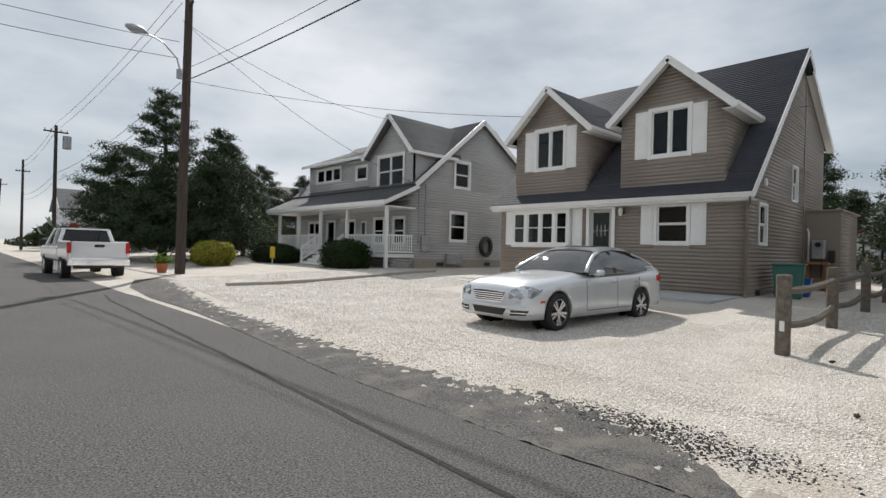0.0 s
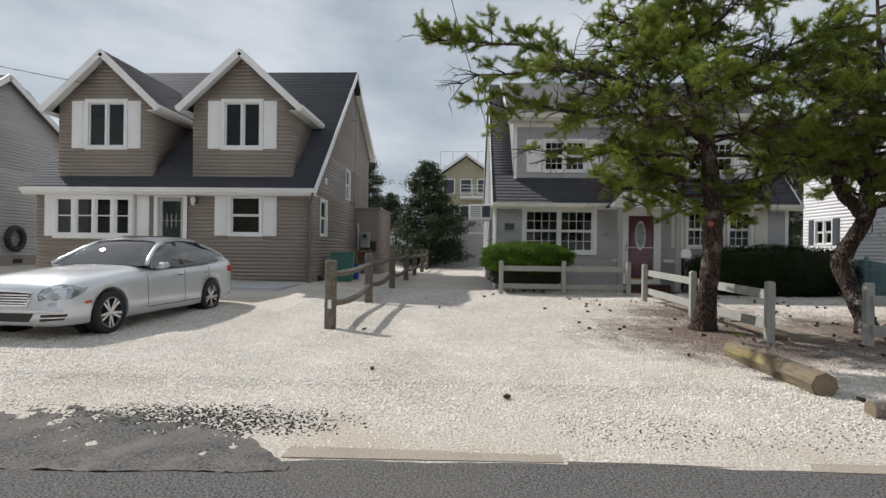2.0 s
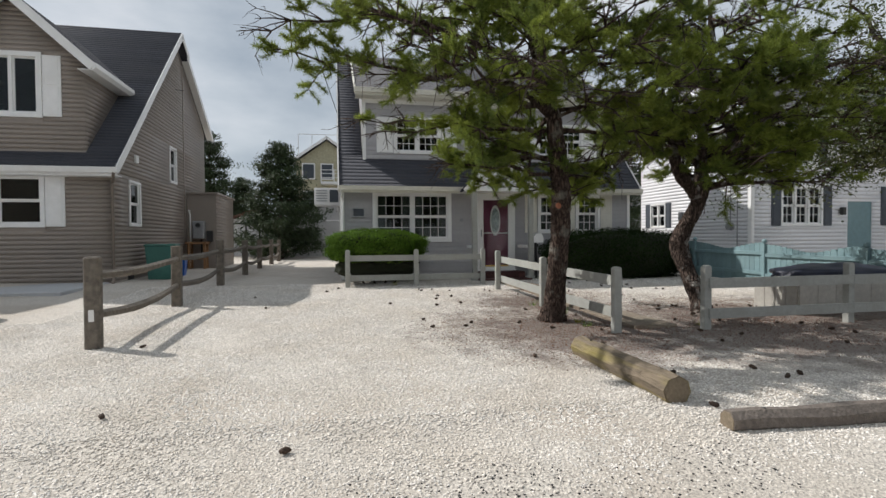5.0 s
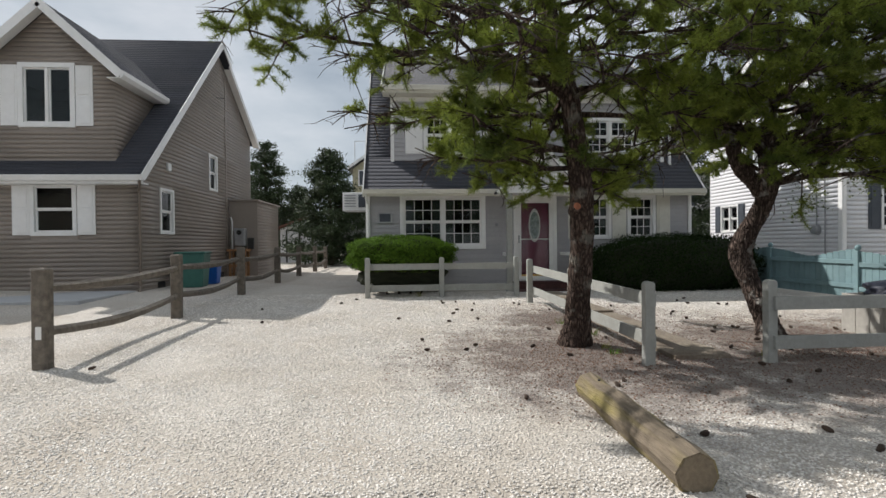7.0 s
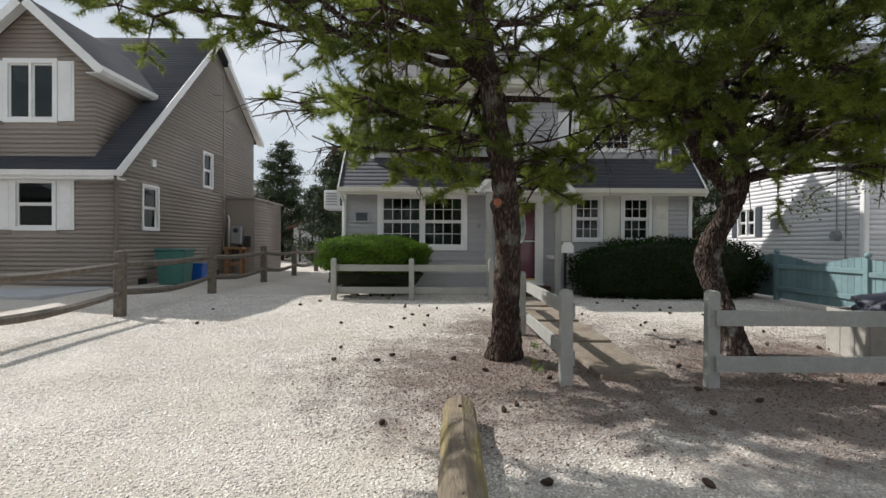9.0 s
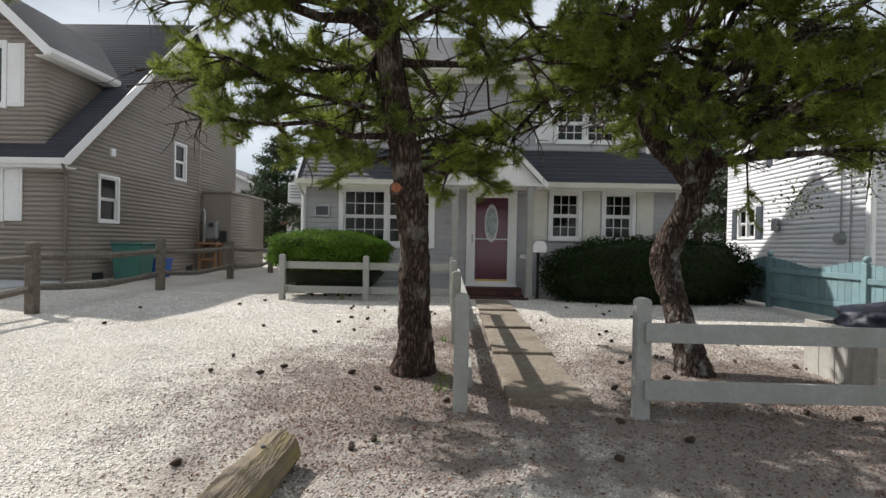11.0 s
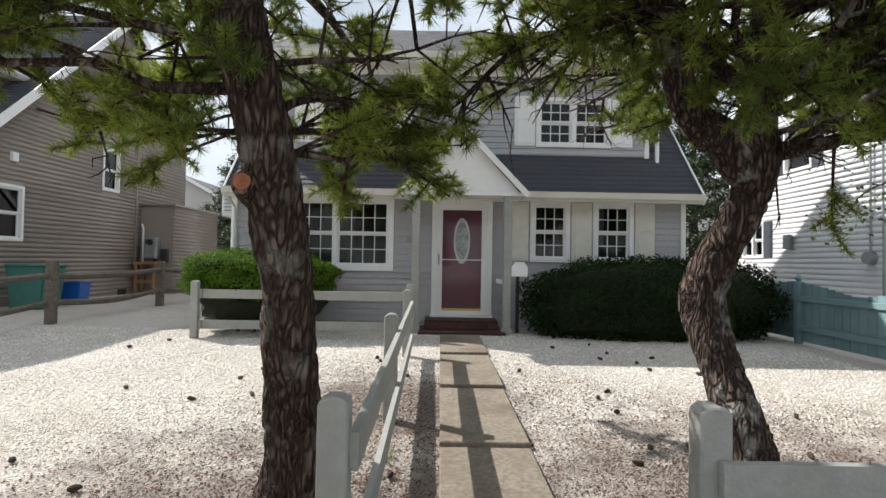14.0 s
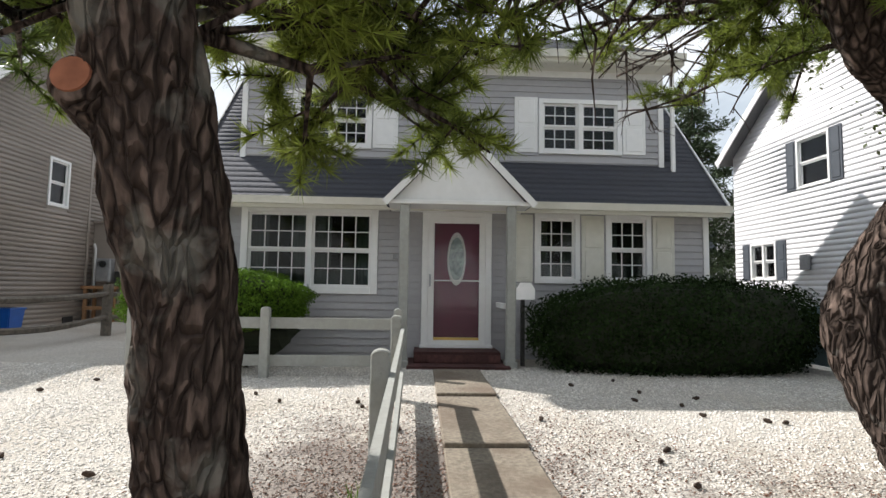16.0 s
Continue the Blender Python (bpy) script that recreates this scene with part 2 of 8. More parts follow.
M_LEAFDARK = mat("dark_hedge_leaves", (0.018, 0.032, 0.010), 0.85, spread=0.3, scale=3, island=0.4, spec=0.06)
M_LEAFYEL = mat("yellow_leaves", (0.30, 0.29, 0.03), 0.6, spread=0.2, scale=3, island=0.35)
# Near-black: the shade inside shrubs is put into this colour.
M_SHADECORE = mat("shrub_shade_core", (0.02, 0.024, 0.012), 1.0)
M_TEAL = mat("teal_fence_paint", (0.155, 0.245, 0.265), 0.7, spread=0.08, scale=8, second=(0.19, 0.28, 0.29), second_scale=1.5, island=0.1, bump=0.2)
M_DOOR = mat("maroon_door", (0.15, 0.022, 0.06), 0.35, spread=0.08, scale=5)
M_BRICK = mat("red_brick_step", (0.075, 0.03, 0.027), 0.85, spread=0.3, scale=25, bump=0.3, island=0.3)
M_DARK = mat("black_paint", (0.02, 0.02, 0.02), 0.5)
M_RUBBER = mat("rubber", (0.018, 0.018, 0.018), 0.8)
M_SHUTTERD = mat("slate_shutter", (0.05, 0.06, 0.075), 0.6)
M_METAL = mat("grey_metal", (0.35, 0.36, 0.37), 0.45, metal=0.6)
M_ALLOY = mat("alloy_wheel", (0.6, 0.6, 0.62), 0.25, metal=0.9)
M_CHROME = mat("chrome", (0.8, 0.8, 0.82), 0.1, metal=1.0, spread=0.01)
M_SILVER = mat("silver_car_paint", (0.66, 0.68, 0.70), 0.28, metal=0.35, spread=0.02, scale=4, second=(0.54, 0.56, 0.58), coat=1.0)
M_WPAINT = mat("white_car_paint", (0.80, 0.80, 0.80), 0.3, spread=0.02, coat=0.8)
M_REDLAMP = mat("red_lens", (0.5, 0.02, 0.015), 0.2)
M_AMBER = mat("amber_lens", (0.6, 0.12, 0.02), 0.25)
M_TINT = glass("dark_tinted_glass", (0.04, 0.045, 0.05), ior=1.6)
M_LENS = glass("lamp_lens", (0.85, 0.87, 0.88))
M_BIN = mat("green_bin", (0.035, 0.14, 0.115), 0.5, spread=0.1)
M_BLUE = mat("blue_bin", (0.01, 0.10, 0.42), 0.4, spread=0.1)
M_NAVY = mat("navy_cover", (0.012, 0.016, 0.035), 0.55, spread=0.2, bump=0.4, bump_scale=8)
M_WOODBOX = mat("pale_planks", (0.42, 0.40, 0.36), 0.85, spread=0.12, scale=14, second=(0.3, 0.28, 0.25), island=0.1)
M_POLE = mat("utility_pole_wood", (0.06, 0.045, 0.036), 0.9, spread=0.3, scale=12, stretch=(1, 1, 0.1), bump=0.4)
M_CABLE = mat("cable", (0.02, 0.02, 0.022), 0.6)
M_TERRA = mat("terracotta", (0.42, 0.13, 0.06), 0.8)
M_FOUND = mat("foundation", (0.32, 0.29, 0.25), 0.9, spread=0.12, scale=10, bump=0.3)
M_SIGN = mat("yellow_sign", (0.6, 0.42, 0.03), 0.5)
M_CONE = mat("pine_cone", (0.045, 0.028, 0.018), 0.9, island=0.3)

M_PATH = mat("path_concrete", (0.23, 0.195, 0.15), 0.95, spread=0.3, scale=30, bump=0.4, bump_scale=90, second=(0.15, 0.11, 0.08), second_scale=2.2, second_amount=0.8)


def littered(m, colour, spots):
    """Mixes fallen-needle dirt into a ground surface round the feet of the trees: spots are (x, y, radius)."""
    t = m.node_tree
    b = t.nodes["Principled BSDF"]
    src = b.inputs["Base Color"].links[0].from_socket
    g = t.nodes.new("ShaderNodeNewGeometry")
    n = t.nodes.new("ShaderNodeTexNoise")
    n.inputs["Scale"].default_value = 2.3
    n.inputs["Detail"].default_value = 8
    n.inputs["Roughness"].default_value = 0.7
    t.links.new(g.outputs["Position"], n.inputs["Vector"])
    near = None
    for x, y, r in spots:
        d = t.nodes.new("ShaderNodeVectorMath")
        d.operation = "DISTANCE"
        d.inputs[1].default_value = (x, y, 0)
        t.links.new(g.outputs["Position"], d.inputs[0])
        q = t.nodes.new("ShaderNodeMath")
        q.operation = "DIVIDE"
        q.inputs[1].default_value = r
        t.links.new(d.outputs["Value"], q.inputs[0])
        if near is None:
            near = q
        else:
            mn = t.nodes.new("ShaderNodeMath")
            mn.operation = "MINIMUM"
            t.links.new(near.outputs[0], mn.inputs[0])
            t.links.new(q.outputs[0], mn.inputs[1])
            near = mn
    ad = t.nodes.new("ShaderNodeMath")
    ad.operation = "MULTIPLY_ADD"
    ad.inputs[1].default_value = 2.4
    t.links.new(n.outputs[0], ad.inputs[0])
    t.links.new(near.outputs[0], ad.inputs[2])
    mr = t.nodes.new("ShaderNodeMapRange")
    mr.inputs[1].default_value, mr.inputs[2].default_value = 1.75, 2.45
    mr.inputs[3].default_value, mr.inputs[4].default_value = 0.84, 0.0
    t.links.new(ad.outputs[0], mr.inputs[0])
    mx = t.nodes.new("ShaderNodeMix")
    mx.data_type = "RGBA"
    mx.inputs[7].default_value = (*colour, 1)
    t.links.new(mr.outputs[0], mx.inputs[0])
    t.links.new(src, mx.inputs[6])
    t.links.new(mx.outputs[2], b.inputs["Base Color"])


for m_ in (M_SHELL, M_CHIP):
    littered(m_, (0.175, 0.14, 0.12), [(6.3, -5.4, 2.0), (6.4, -8.2, 2.2), (9.0, -5.7, 1.2), (5.2, -7.6, 1.7), (6.0, -11.0, 2.6)])



def leafy(m, share):
    """Lets light through thin leaves and needles."""
    t = m.node_tree
    b = t.nodes["Principled BSDF"]
    out = [n for n in t.nodes if n.type == "OUTPUT_MATERIAL"][0]
    src = b.inputs["Base Color"].links[0].from_socket
    tl = t.nodes.new("ShaderNodeBsdfTranslucent")
    mx = t.nodes.new("ShaderNodeMixShader")
    mx.inputs[0].default_value = share
    t.links.new(src, tl.inputs[0])
    t.links.new(b.outputs[0], mx.inputs[1])
    t.links.new(tl.outputs[0], mx.inputs[2])
    t.links.new(mx.outputs[0], out.inputs[0])


leafy(M_NEEDLE, 0.45)
leafy(M_LEAF, 0.35)
leafy(M_LEAFYEL, 0.35)

# ---- mesh helpers ----


def finish(bm, name, material, parent=None, smooth=False):
    me = bpy.data.meshes.new(name)
    bm.to_mesh(me)
    bm.free()
    if smooth:
        me.polygons.foreach_set("use_smooth", [True] * len(me.polygons))
    me.materials.append(material)
    ob = new(name, me)
    if parent is not None:
        ob.parent = parent
    return ob


def part(name, bm, material, parent, label="", smooth=False):
    """One mesh part under a thing or under a part."""
    return tagged(finish(bm, name, material, parent, smooth), label)


def thing(name, label, category, loc=(0, 0, 0), rz=0.0, group="", kind=""):
    ob = new(name)
    ob.empty_display_size = 0.2
    ob.matrix_basis = pose(*loc, 0, 0, rz)
    return tagged(ob, label, category, group, kind)


def box(bm, a, b, bevel=0.0, m=None):
    """A box between two corners, with its edges eased."""
    lo = [min(p, q) for p, q in zip(a, b)]
    hi = [max(p, q) for p, q in zip(a, b)]
    vs = [bm.verts.new((x, y, z)) for x in (lo[0], hi[0]) for y in (lo[1], hi[1]) for z in (lo[2], hi[2])]
    fs = [bm.faces.new([vs[i] for i in f]) for f in ((0, 1, 3, 2), (4, 6, 7, 5), (0, 4, 5, 1), (2, 3, 7, 6), (0, 2, 6, 4), (1, 5, 7, 3))]
    if bevel:
        es = list({e for f in fs for e in f.edges})
        r = bmesh.ops.bevel(bm, geom=es, offset=bevel, segments=1, affect="EDGES")
        vs = list({v for f in r["faces"] for v in f.verts} | {v for v in vs if v.is_valid})
    if m is not None:
        bmesh.ops.transform(bm, matrix=m, verts=[v for v in vs if v.is_valid])
    return vs


def bm_box(a, b, bevel=0.0):
    bm = bmesh.new()
    box(bm, a, b, bevel)
    return bm


def prism(bm, pts, off):
    """A closed solid from a flat ring of points, pushed by the vector off."""
    a = [bm.verts.new(p) for p in pts]
    c = [bm.verts.new(Vector(p) + Vector(off)) for p in pts]
    bm.faces.new(a)
    bm.faces.new(c[::-1])
    for i in range(len(a)):
        j = (i + 1) % len(a)
        bm.faces.new((a[j], a[i], c[i], c[j]))
    return a + c


def tube(bm, pts, radii, sides=8, cap=True, wob=0.0, rng=None):
    """A round limb along a line of points."""
    rings = []
    pts = [Vector(p) for p in pts]
    ref = Vector((0.3, 0.9, 0.1)).normalized()
    for i, p in enumerate(pts):
        d = (pts[min(i + 1, len(pts) - 1)] - pts[max(i - 1, 0)]).normalized()
        u = d.cross(ref)
        if u.length < 0.05:
            u = d.cross(Vector((1, 0, 0)))
        u.normalize()
        v = d.cross(u)
        ring = []
        for k in range(sides):
            a = 2 * math.pi * k / sides
            r = radii[i] * (1 + (rng.uniform(-wob, wob) if wob else 0))
            ring.append(bm.verts.new(p + r * (math.cos(a) * u + math.sin(a) * v)))
        rings.append(ring)
    for a, b in zip(rings, rings[1:]):
        for k in range(sides):
            j = (k + 1) % sides
            bm.faces.new((a[k], a[j], b[j], b[k]))
    if cap:
        bm.faces.new(rings[0][::-1])
        bm.faces.new(rings[-1])
    return rings


def bm_tube(pts, radii, sides=8):
    bm = bmesh.new()
    tube(bm, pts, radii, sides)
    return bm


def mesh_np(name, verts, faces_flat, per, material, parent=None, label="", kind=""):
    """A mesh from arrays: verts (n, 3) and faces of equal corner count."""
    me = bpy.data.meshes.new(name)
    n = len(faces_flat) // per
    me.vertices.add(len(verts))
    me.vertices.foreach_set("co", np.asarray(verts, np.float32).ravel())
    me.loops.add(len(faces_flat))
    me.loops.foreach_set("vertex_index", np.asarray(faces_flat, np.int32))
    me.polygons.add(n)
    me.polygons.foreach_set("loop_start", np.arange(n, dtype=np.int32) * per)
    me.update(calc_edges=True)
    me.materials.append(material)
    ob = new(name, me)
    if parent is not None:
        ob.parent = parent
    return tagged(ob, label, "", "", kind)


class Plane:
    """A flat side: origin, u along it, v up it, n out of it."""

    def __init__(self, o, u, v, n):
        self.o, self.u, self.v, self.n = Vector(o), Vector(u).normalized(), Vector(v).normalized(), Vector(n).normalized()

    def at(self, u, v, w=0.0):
        return self.o + self.u * float(u) + self.v * float(v) + self.n * float(w)


def span(poly, v):
    """The extent in u of a convex polygon at height v."""
    xs = []
    for (u0, v0), (u1, v1) in zip(poly, poly[1:] + poly[:1]):
        if v0 == v1:
            if abs(v - v0) < 1e-9:
                xs += [u0, u1]
        elif min(v0, v1) - 1e-9 <= v <= max(v0, v1) + 1e-9:
            xs.append(u0 + (u1 - u0) * (v - v0) / (v1 - v0))
    return (min(xs), max(xs)) if xs else None


def strips(poly, holes, cuts):
    """Between neighbouring cuts: the pieces of the polygon outside the holes, as (ua0, ua1, ub0, ub1, va, vb)."""
    out = []
    for va, vb in zip(cuts, cuts[1:]):
        if vb - va < 0.004:
            continue
        s0, s1 = span(poly, va + 1e-6), span(poly, vb - 1e-6)
        if not s0 or not s1:
            continue
        blocks = sorted((h[0], h[2]) for h in holes if h[1] < vb - 0.003 and h[3] > va + 0.003)
        left0, left1 = s0[0], s1[0]
        for h0, h1 in blocks + [(None, None)]:
            r0, r1 = (s0[1], s1[1]) if h0 is None else (min(h0, s0[1]), min(h0, s1[1]))
            if r0 - left0 > 0.01 or r1 - left1 > 0.01:
                out.append((left0, max(r0, left0), left1, max(r1, left1), va, vb))
            if h0 is not None:
                left0, left1 = max(left0, h1), max(left1, h1)
    return out


def wall_bm(pl, poly, holes, thick=0.16):
    """A solid wall with real openings."""
    bm = bmesh.new()
    vs = sorted({round(v, 4) for _, v in poly} | {round(h[k], 4) for h in holes for k in (1, 3)})
    for a0, a1, b0, b1, va, vb in strips(poly, holes, vs):
        ring = [(a0, va), (a1, va)] + ([(b1, vb)] if b1 - b0 > 1e-4 else []) + [(b0, vb)]
        prism(bm, [pl.at(u, v) for u, v in ring], -thick * pl.n)
    return bm


def courses(pl, poly, holes, step, lift=0.014, lip=0.004, start=None, jog=0.0, rng=None, piece=0.0, slot=0.004):
    """Lapped boards or shingle courses: a list of meshes' corner lists, each proud at its foot."""
    lo, hi = min(v for _, v in poly), max(v for _, v in poly)
    cuts = [float(c) for c in np.arange(lo if start is None else start, hi, step)] + [hi]
    cuts[0] = lo
    out = []
    for a0, a1, b0, b1, va, vb in strips(poly, holes, cuts):
        parts_ = [(a0, a1, b0, b1)]
        if piece and min(a1 - a0, b1 - b0) > piece:
            n = max(1, int((a1 - a0) / piece))
            ks = [0.0] + [(k + rng.uniform(-0.25, 0.25)) / n for k in range(1, n)] + [1.0]
            parts_ = [(a0 + (a1 - a0) * p + 0.003, a0 + (a1 - a0) * q - 0.003, b0 + (b1 - b0) * p + 0.003, b0 + (b1 - b0) * q - 0.003) for p, q in zip(ks, ks[1:])]
        for c0, c1, d0, d1 in parts_:
            h = lift + (rng.uniform(0, jog) if rng else 0)
            vlow = va + slot
            out.append([pl.at(c0, vlow, 0.001), pl.at(c1, vlow, 0.001), pl.at(d1, vb, 0.001), pl.at(d0, vb, 0.001),
                        pl.at(c0, vlow, h), pl.at(c1, vlow, h), pl.at(d1, vb, lip), pl.at(d0, vb, lip)])
    return out


BOARD_FACES = ((4, 5, 6, 7), (0, 4, 7, 3), (1, 2, 6, 5), (0, 1, 5, 4), (3, 7, 6, 2))


def join_pieces(name, pieces, material, parent, label="", kind=""):
    v = np.array([list(p) for q in pieces for p in q], np.float32).reshape(-1, 3)
    f = np.array(BOARD_FACES, np.int32).reshape(1, -1) + 8 * np.arange(len(pieces), dtype=np.int32)[:, None]
    return mesh_np(name, v, f.ravel(), 4, material, parent, label, kind)


LATER = []  # pieces laid last


def lay(name, pieces, material, parent, single=True):
    """Boards as objects of their own, or one joined part where they are too many or too far."""
    if single:
        LATER.append((name, pieces, material, parent))
    else:
        join_pieces("siding", pieces, material, parent, kind="stuff")


def rect_on(bm, pl, u0, v0, u1, v1, w0, w1, bevel=0.0):
    vs = box(bm, (u0, v0, w0), (u1, v1, w1), bevel)
    m = Matrix((( pl.u.x, pl.v.x, pl.n.x, pl.o.x), (pl.u.y, pl.v.y, pl.n.y, pl.o.y), (pl.u.z, pl.v.z, pl.n.z, pl.o.z), (0, 0, 0, 1)))
    bmesh.ops.transform(bm, matrix=m, verts=[v for v in vs if v.is_valid])


def panel_bm(pl, rects, bevel=0.0):
    bm = bmesh.new()
    for r in rects:
        rect_on(bm, pl, *r, bevel)
    return bm


def window(pl, u0, v0, u1, v1, parent, units=1, casing=0.09, cols=0, rows_=0, hung=True, trim=None, curtain=False, name="window"):
    """A window in its opening: casing, sashes, muntins, a pane for each sash."""
    trim = trim or M_WHITE
    w = new(name)
    w.parent = parent
    a0, a1, b0, b1 = u0 + casing, u1 - casing, v0 + casing, v1 - casing
    part("casing", panel_bm(pl, [(u0, v0, a0, v1, -0.12, 0.04), (a1, v0, u1, v1, -0.12, 0.04), (a0, b1, a1, v1, -0.12, 0.04), (a0, v0, a1, b0, -0.12, 0.045)], 0.004), trim, w)
    n = units
    mull = 0.07
    wide = (a1 - a0 - mull * (n - 1)) / n
    for k in range(n):
        c0 = a0 + k * (wide + mull)
        c1 = c0 + wide
        if k:
            part("mullion", panel_bm(pl, [(c0 - mull, b0, c0, b1, -0.1, 0.03)], 0.003), trim, w)
        mid = (b0 + b1) / 2
        cells = [(b0, mid, -0.045), (mid, b1, -0.02)] if hung else [(b0, b1, -0.03)]
        for z0, z1, d in cells:
            s = 0.038
            rs = [(c0, z0, c0 + s, z1, d - 0.03, d + 0.012), (c1 - s, z0, c1, z1, d - 0.03, d + 0.012), (c0 + s, z0, c1 - s, z0 + s, d - 0.03, d + 0.012), (c0 + s, z1 - s, c1 - s, z1, d - 0.03, d + 0.012)]
            part("sash", panel_bm(pl, rs), trim, w)
            ms = []
            for i in range(1, cols):
                x = c0 + s + (c1 - c0 - 2 * s) * i / cols
                ms.append((x - 0.0075, z0 + s, x + 0.0075, z1 - s, d - 0.022, d + 0.003))
            for i in range(1, rows_):
                y = z0 + s + (z1 - z0 - 2 * s) * i / rows_
                ms.append((c0 + s, y - 0.0075, c1 - s, y + 0.0075, d - 0.021, d + 0.002))
            if ms:
                part("muntin", panel_bm(pl, ms), trim, w)
            g = part("pane", panel_bm(pl, [(c0 + s, z0 + s, c1 - s, z1 - s, d - 0.016, d - 0.012)]), M_GLASS, w)
            g.visible_shadow = False
        if curtain:
            bm = bmesh.new()
            rr = random.Random(int(u0 * 100) + k)
            for s0, s1, top in ((c0, c0 + wide * 0.3, b1), (c1 - wide * 0.3, c1, b1), (c0, c1, b0 + (b1 - b0) * 0.28)):
                m_ = 10
                prev = None
                for i in range(m_ + 1):
                    x = s0 + (s1 - s0) * i / m_
                    d = -0.17 - 0.02 * (i % 2) - rr.uniform(0, 0.01) - (0.05 if top < b1 else 0)
                    pr = (bm.verts.new(pl.at(x, b0, d)), bm.verts.new(pl.at(x, top, d)))
                    if prev:
                        bm.faces.new((prev[0], pr[0], pr[1], prev[1]))
                    prev = pr
            part("curtain", bm, M_CURTAIN, w)
    return w


def shutter(pl, u0, v0, u1, v1, parent, material=None, panels=True):
    material = material or M_WHITE
    s = new("shutter")
    s.parent = parent
    part("board", panel_bm(pl, [(u0, v0, u1, v1, 0.0, 0.03)], 0.004), material, s)
    if panels:
        e, mid = 0.055, (v0 + v1) / 2
        rr = []
        for z0, z1 in ((v0 + e, mid - e / 2), (mid + e / 2, v1 - e)):
            rr.append((u0 + e, z0, u1 - e, z1, 0.03, 0.04))
        part("raised_panel", panel_bm(pl, rr, 0.008), material, s)
    return s


def roof_slab(parent, corners, thick=0.12, material=None, step=0.14, name="roof", single=False, fascia=True):
    """A sloping roof: corners eave start, eave end, top end, top start, counter-clockwise from outside."""
    material = material or M_SHINGLE
    p = [Vector(c) for c in corners]
    u = (p[1] - p[0]).normalized()
    n = u.cross(p[-1] - p[0]).normalized()
    v = n.cross(u)
    pl = Plane(p[0], u, v, n)
    poly = [((q - p[0]).dot(u), (q - p[0]).dot(v)) for q in p]
    bm = bmesh.new()
    prism(bm, p, -thick * n)
    r = part(name, bm, material, parent)
    rng = random.Random(5)
    join_pieces("shingle_cover", courses(pl, poly, [], step, lift=0.0045, lip=0.002, piece=0.0, rng=rng, jog=0.0006, slot=0.0), material, r, kind="stuff")
    return r, pl, poly


def board_between(bm, a, b, w, h, up=Vector((0, 0, 1)), bevel=0.0):
    """A straight board from a to b, w thick and h deep."""
    a, b = Vector(a), Vector(b)
    d = (b - a).normalized()
    s = d.cross(up).normalized()
    t = s.cross(d)
    ring = [a + s * (-w / 2) + t * (-h / 2), a + s * (w / 2) + t * (-h / 2), a + s * (w / 2) + t * (h / 2), a + s * (-w / 2) + t * (h / 2)]
    prism(bm, ring, b - a)


def bm_board(a, b, w, h):
    bm = bmesh.new()
    board_between(bm, a, b, w, h)
    return bm


def gh(x, y):
    """Ground height: street low, yards rise gently towards the houses."""
    z = -0.10 + 0.10 * min(1, max(0, (x - 1.2) / 2.2))
    z += 0.16 * min(1, max(0, (x - 6.5) / 7.5))
    z += 0.14 * min(1, max(0, (y - 1.5) / 6)) * min(1, max(0, (x - 7) / 6))
    return z

# ---- ground, street ----
def ground():
    xs = sorted(set([-900, -400, -150, -60, -25, -12, -8] + list(np.arange(-6, 30, 0.5)) + [34, 40, 50, 70, 110, 200, 400, 900]))
    ys = sorted(set([-900, -400, -150, -80, -50, -35, -25] + list(np.arange(-18, 36, 1.0)) + [40, 50, 70, 110, 200, 400, 900]))
    v = np.array([(x, y, gh(x, y) + 0.004 * noise.noise((x * 0.9, y * 0.9, 0)) - (0.03 if x < 1.5 else 0)) for x in xs for y in ys], np.float32)
    ny = len(ys)
    f = np.array([(i * ny + j, (i + 1) * ny + j, (i + 1) * ny + j + 1, i * ny + j + 1) for i in range(len(xs) - 1) for j in range(ny - 1)], np.int32)
    g = mesh_np("ground", v, f.ravel(), 4, M_SHELL)
    return tagged(g, "pale crushed shell ground with thin fine drifts", "ground", "", "structure")


ground()


def sheet(name, outline, z, material, label, category, thick=0.012, kind="structure", sub=0.0):
    """A thin ragged sheet laid on the ground."""
    bm = bmesh.new()
    pts = [Vector((x, y, z)) for x, y in outline]
    prism(bm, pts[::-1], Vector((0, 0, thick)))
    bmesh.ops.recalc_face_normals(bm, faces=bm.faces)
    return tagged(finish(bm, name, material), label, category, "", kind)


def ragged(pts, amp, step, seed):
    out = []
    for (x0, y0), (x1, y1) in zip(pts, pts[1:]):
        n = max(1, int(math.hypot(x1 - x0, y1 - y0) / step))
        for i in range(n):
            t = i / n
            x, y = x0 + (x1 - x0) * t, y0 + (y1 - y0) * t
            k = noise.noise((x * 2.1 + seed, y * 2.1, seed)) + 0.5 * noise.noise((x * 7 + seed, y * 7, seed))
            out.append((x + amp * k, y + amp * 0.3 * k))
    return out + [pts[-1]]


road_edge = ragged([(1.76, -60), (1.76, -5), (1.72, -1.2), (1.60, 0.6), (1.55, 2.0), (1.66, 3.5), (2.0, 6), (2.2, 9), (2.6, 12.5), (3.2, 16.2), (4.1, 20.0)], 0.05, 0.12, 3.0) + [(4.5, 23.5), (5.2, 40), (5.9, 56)]
sheet("road", road_edge + [(5.9, 320), (-5.5, 320), (-5.2, -300), (1.76, -300)], -0.095, M_ASPHALT, "worn grey asphalt street", "road", 0.02)
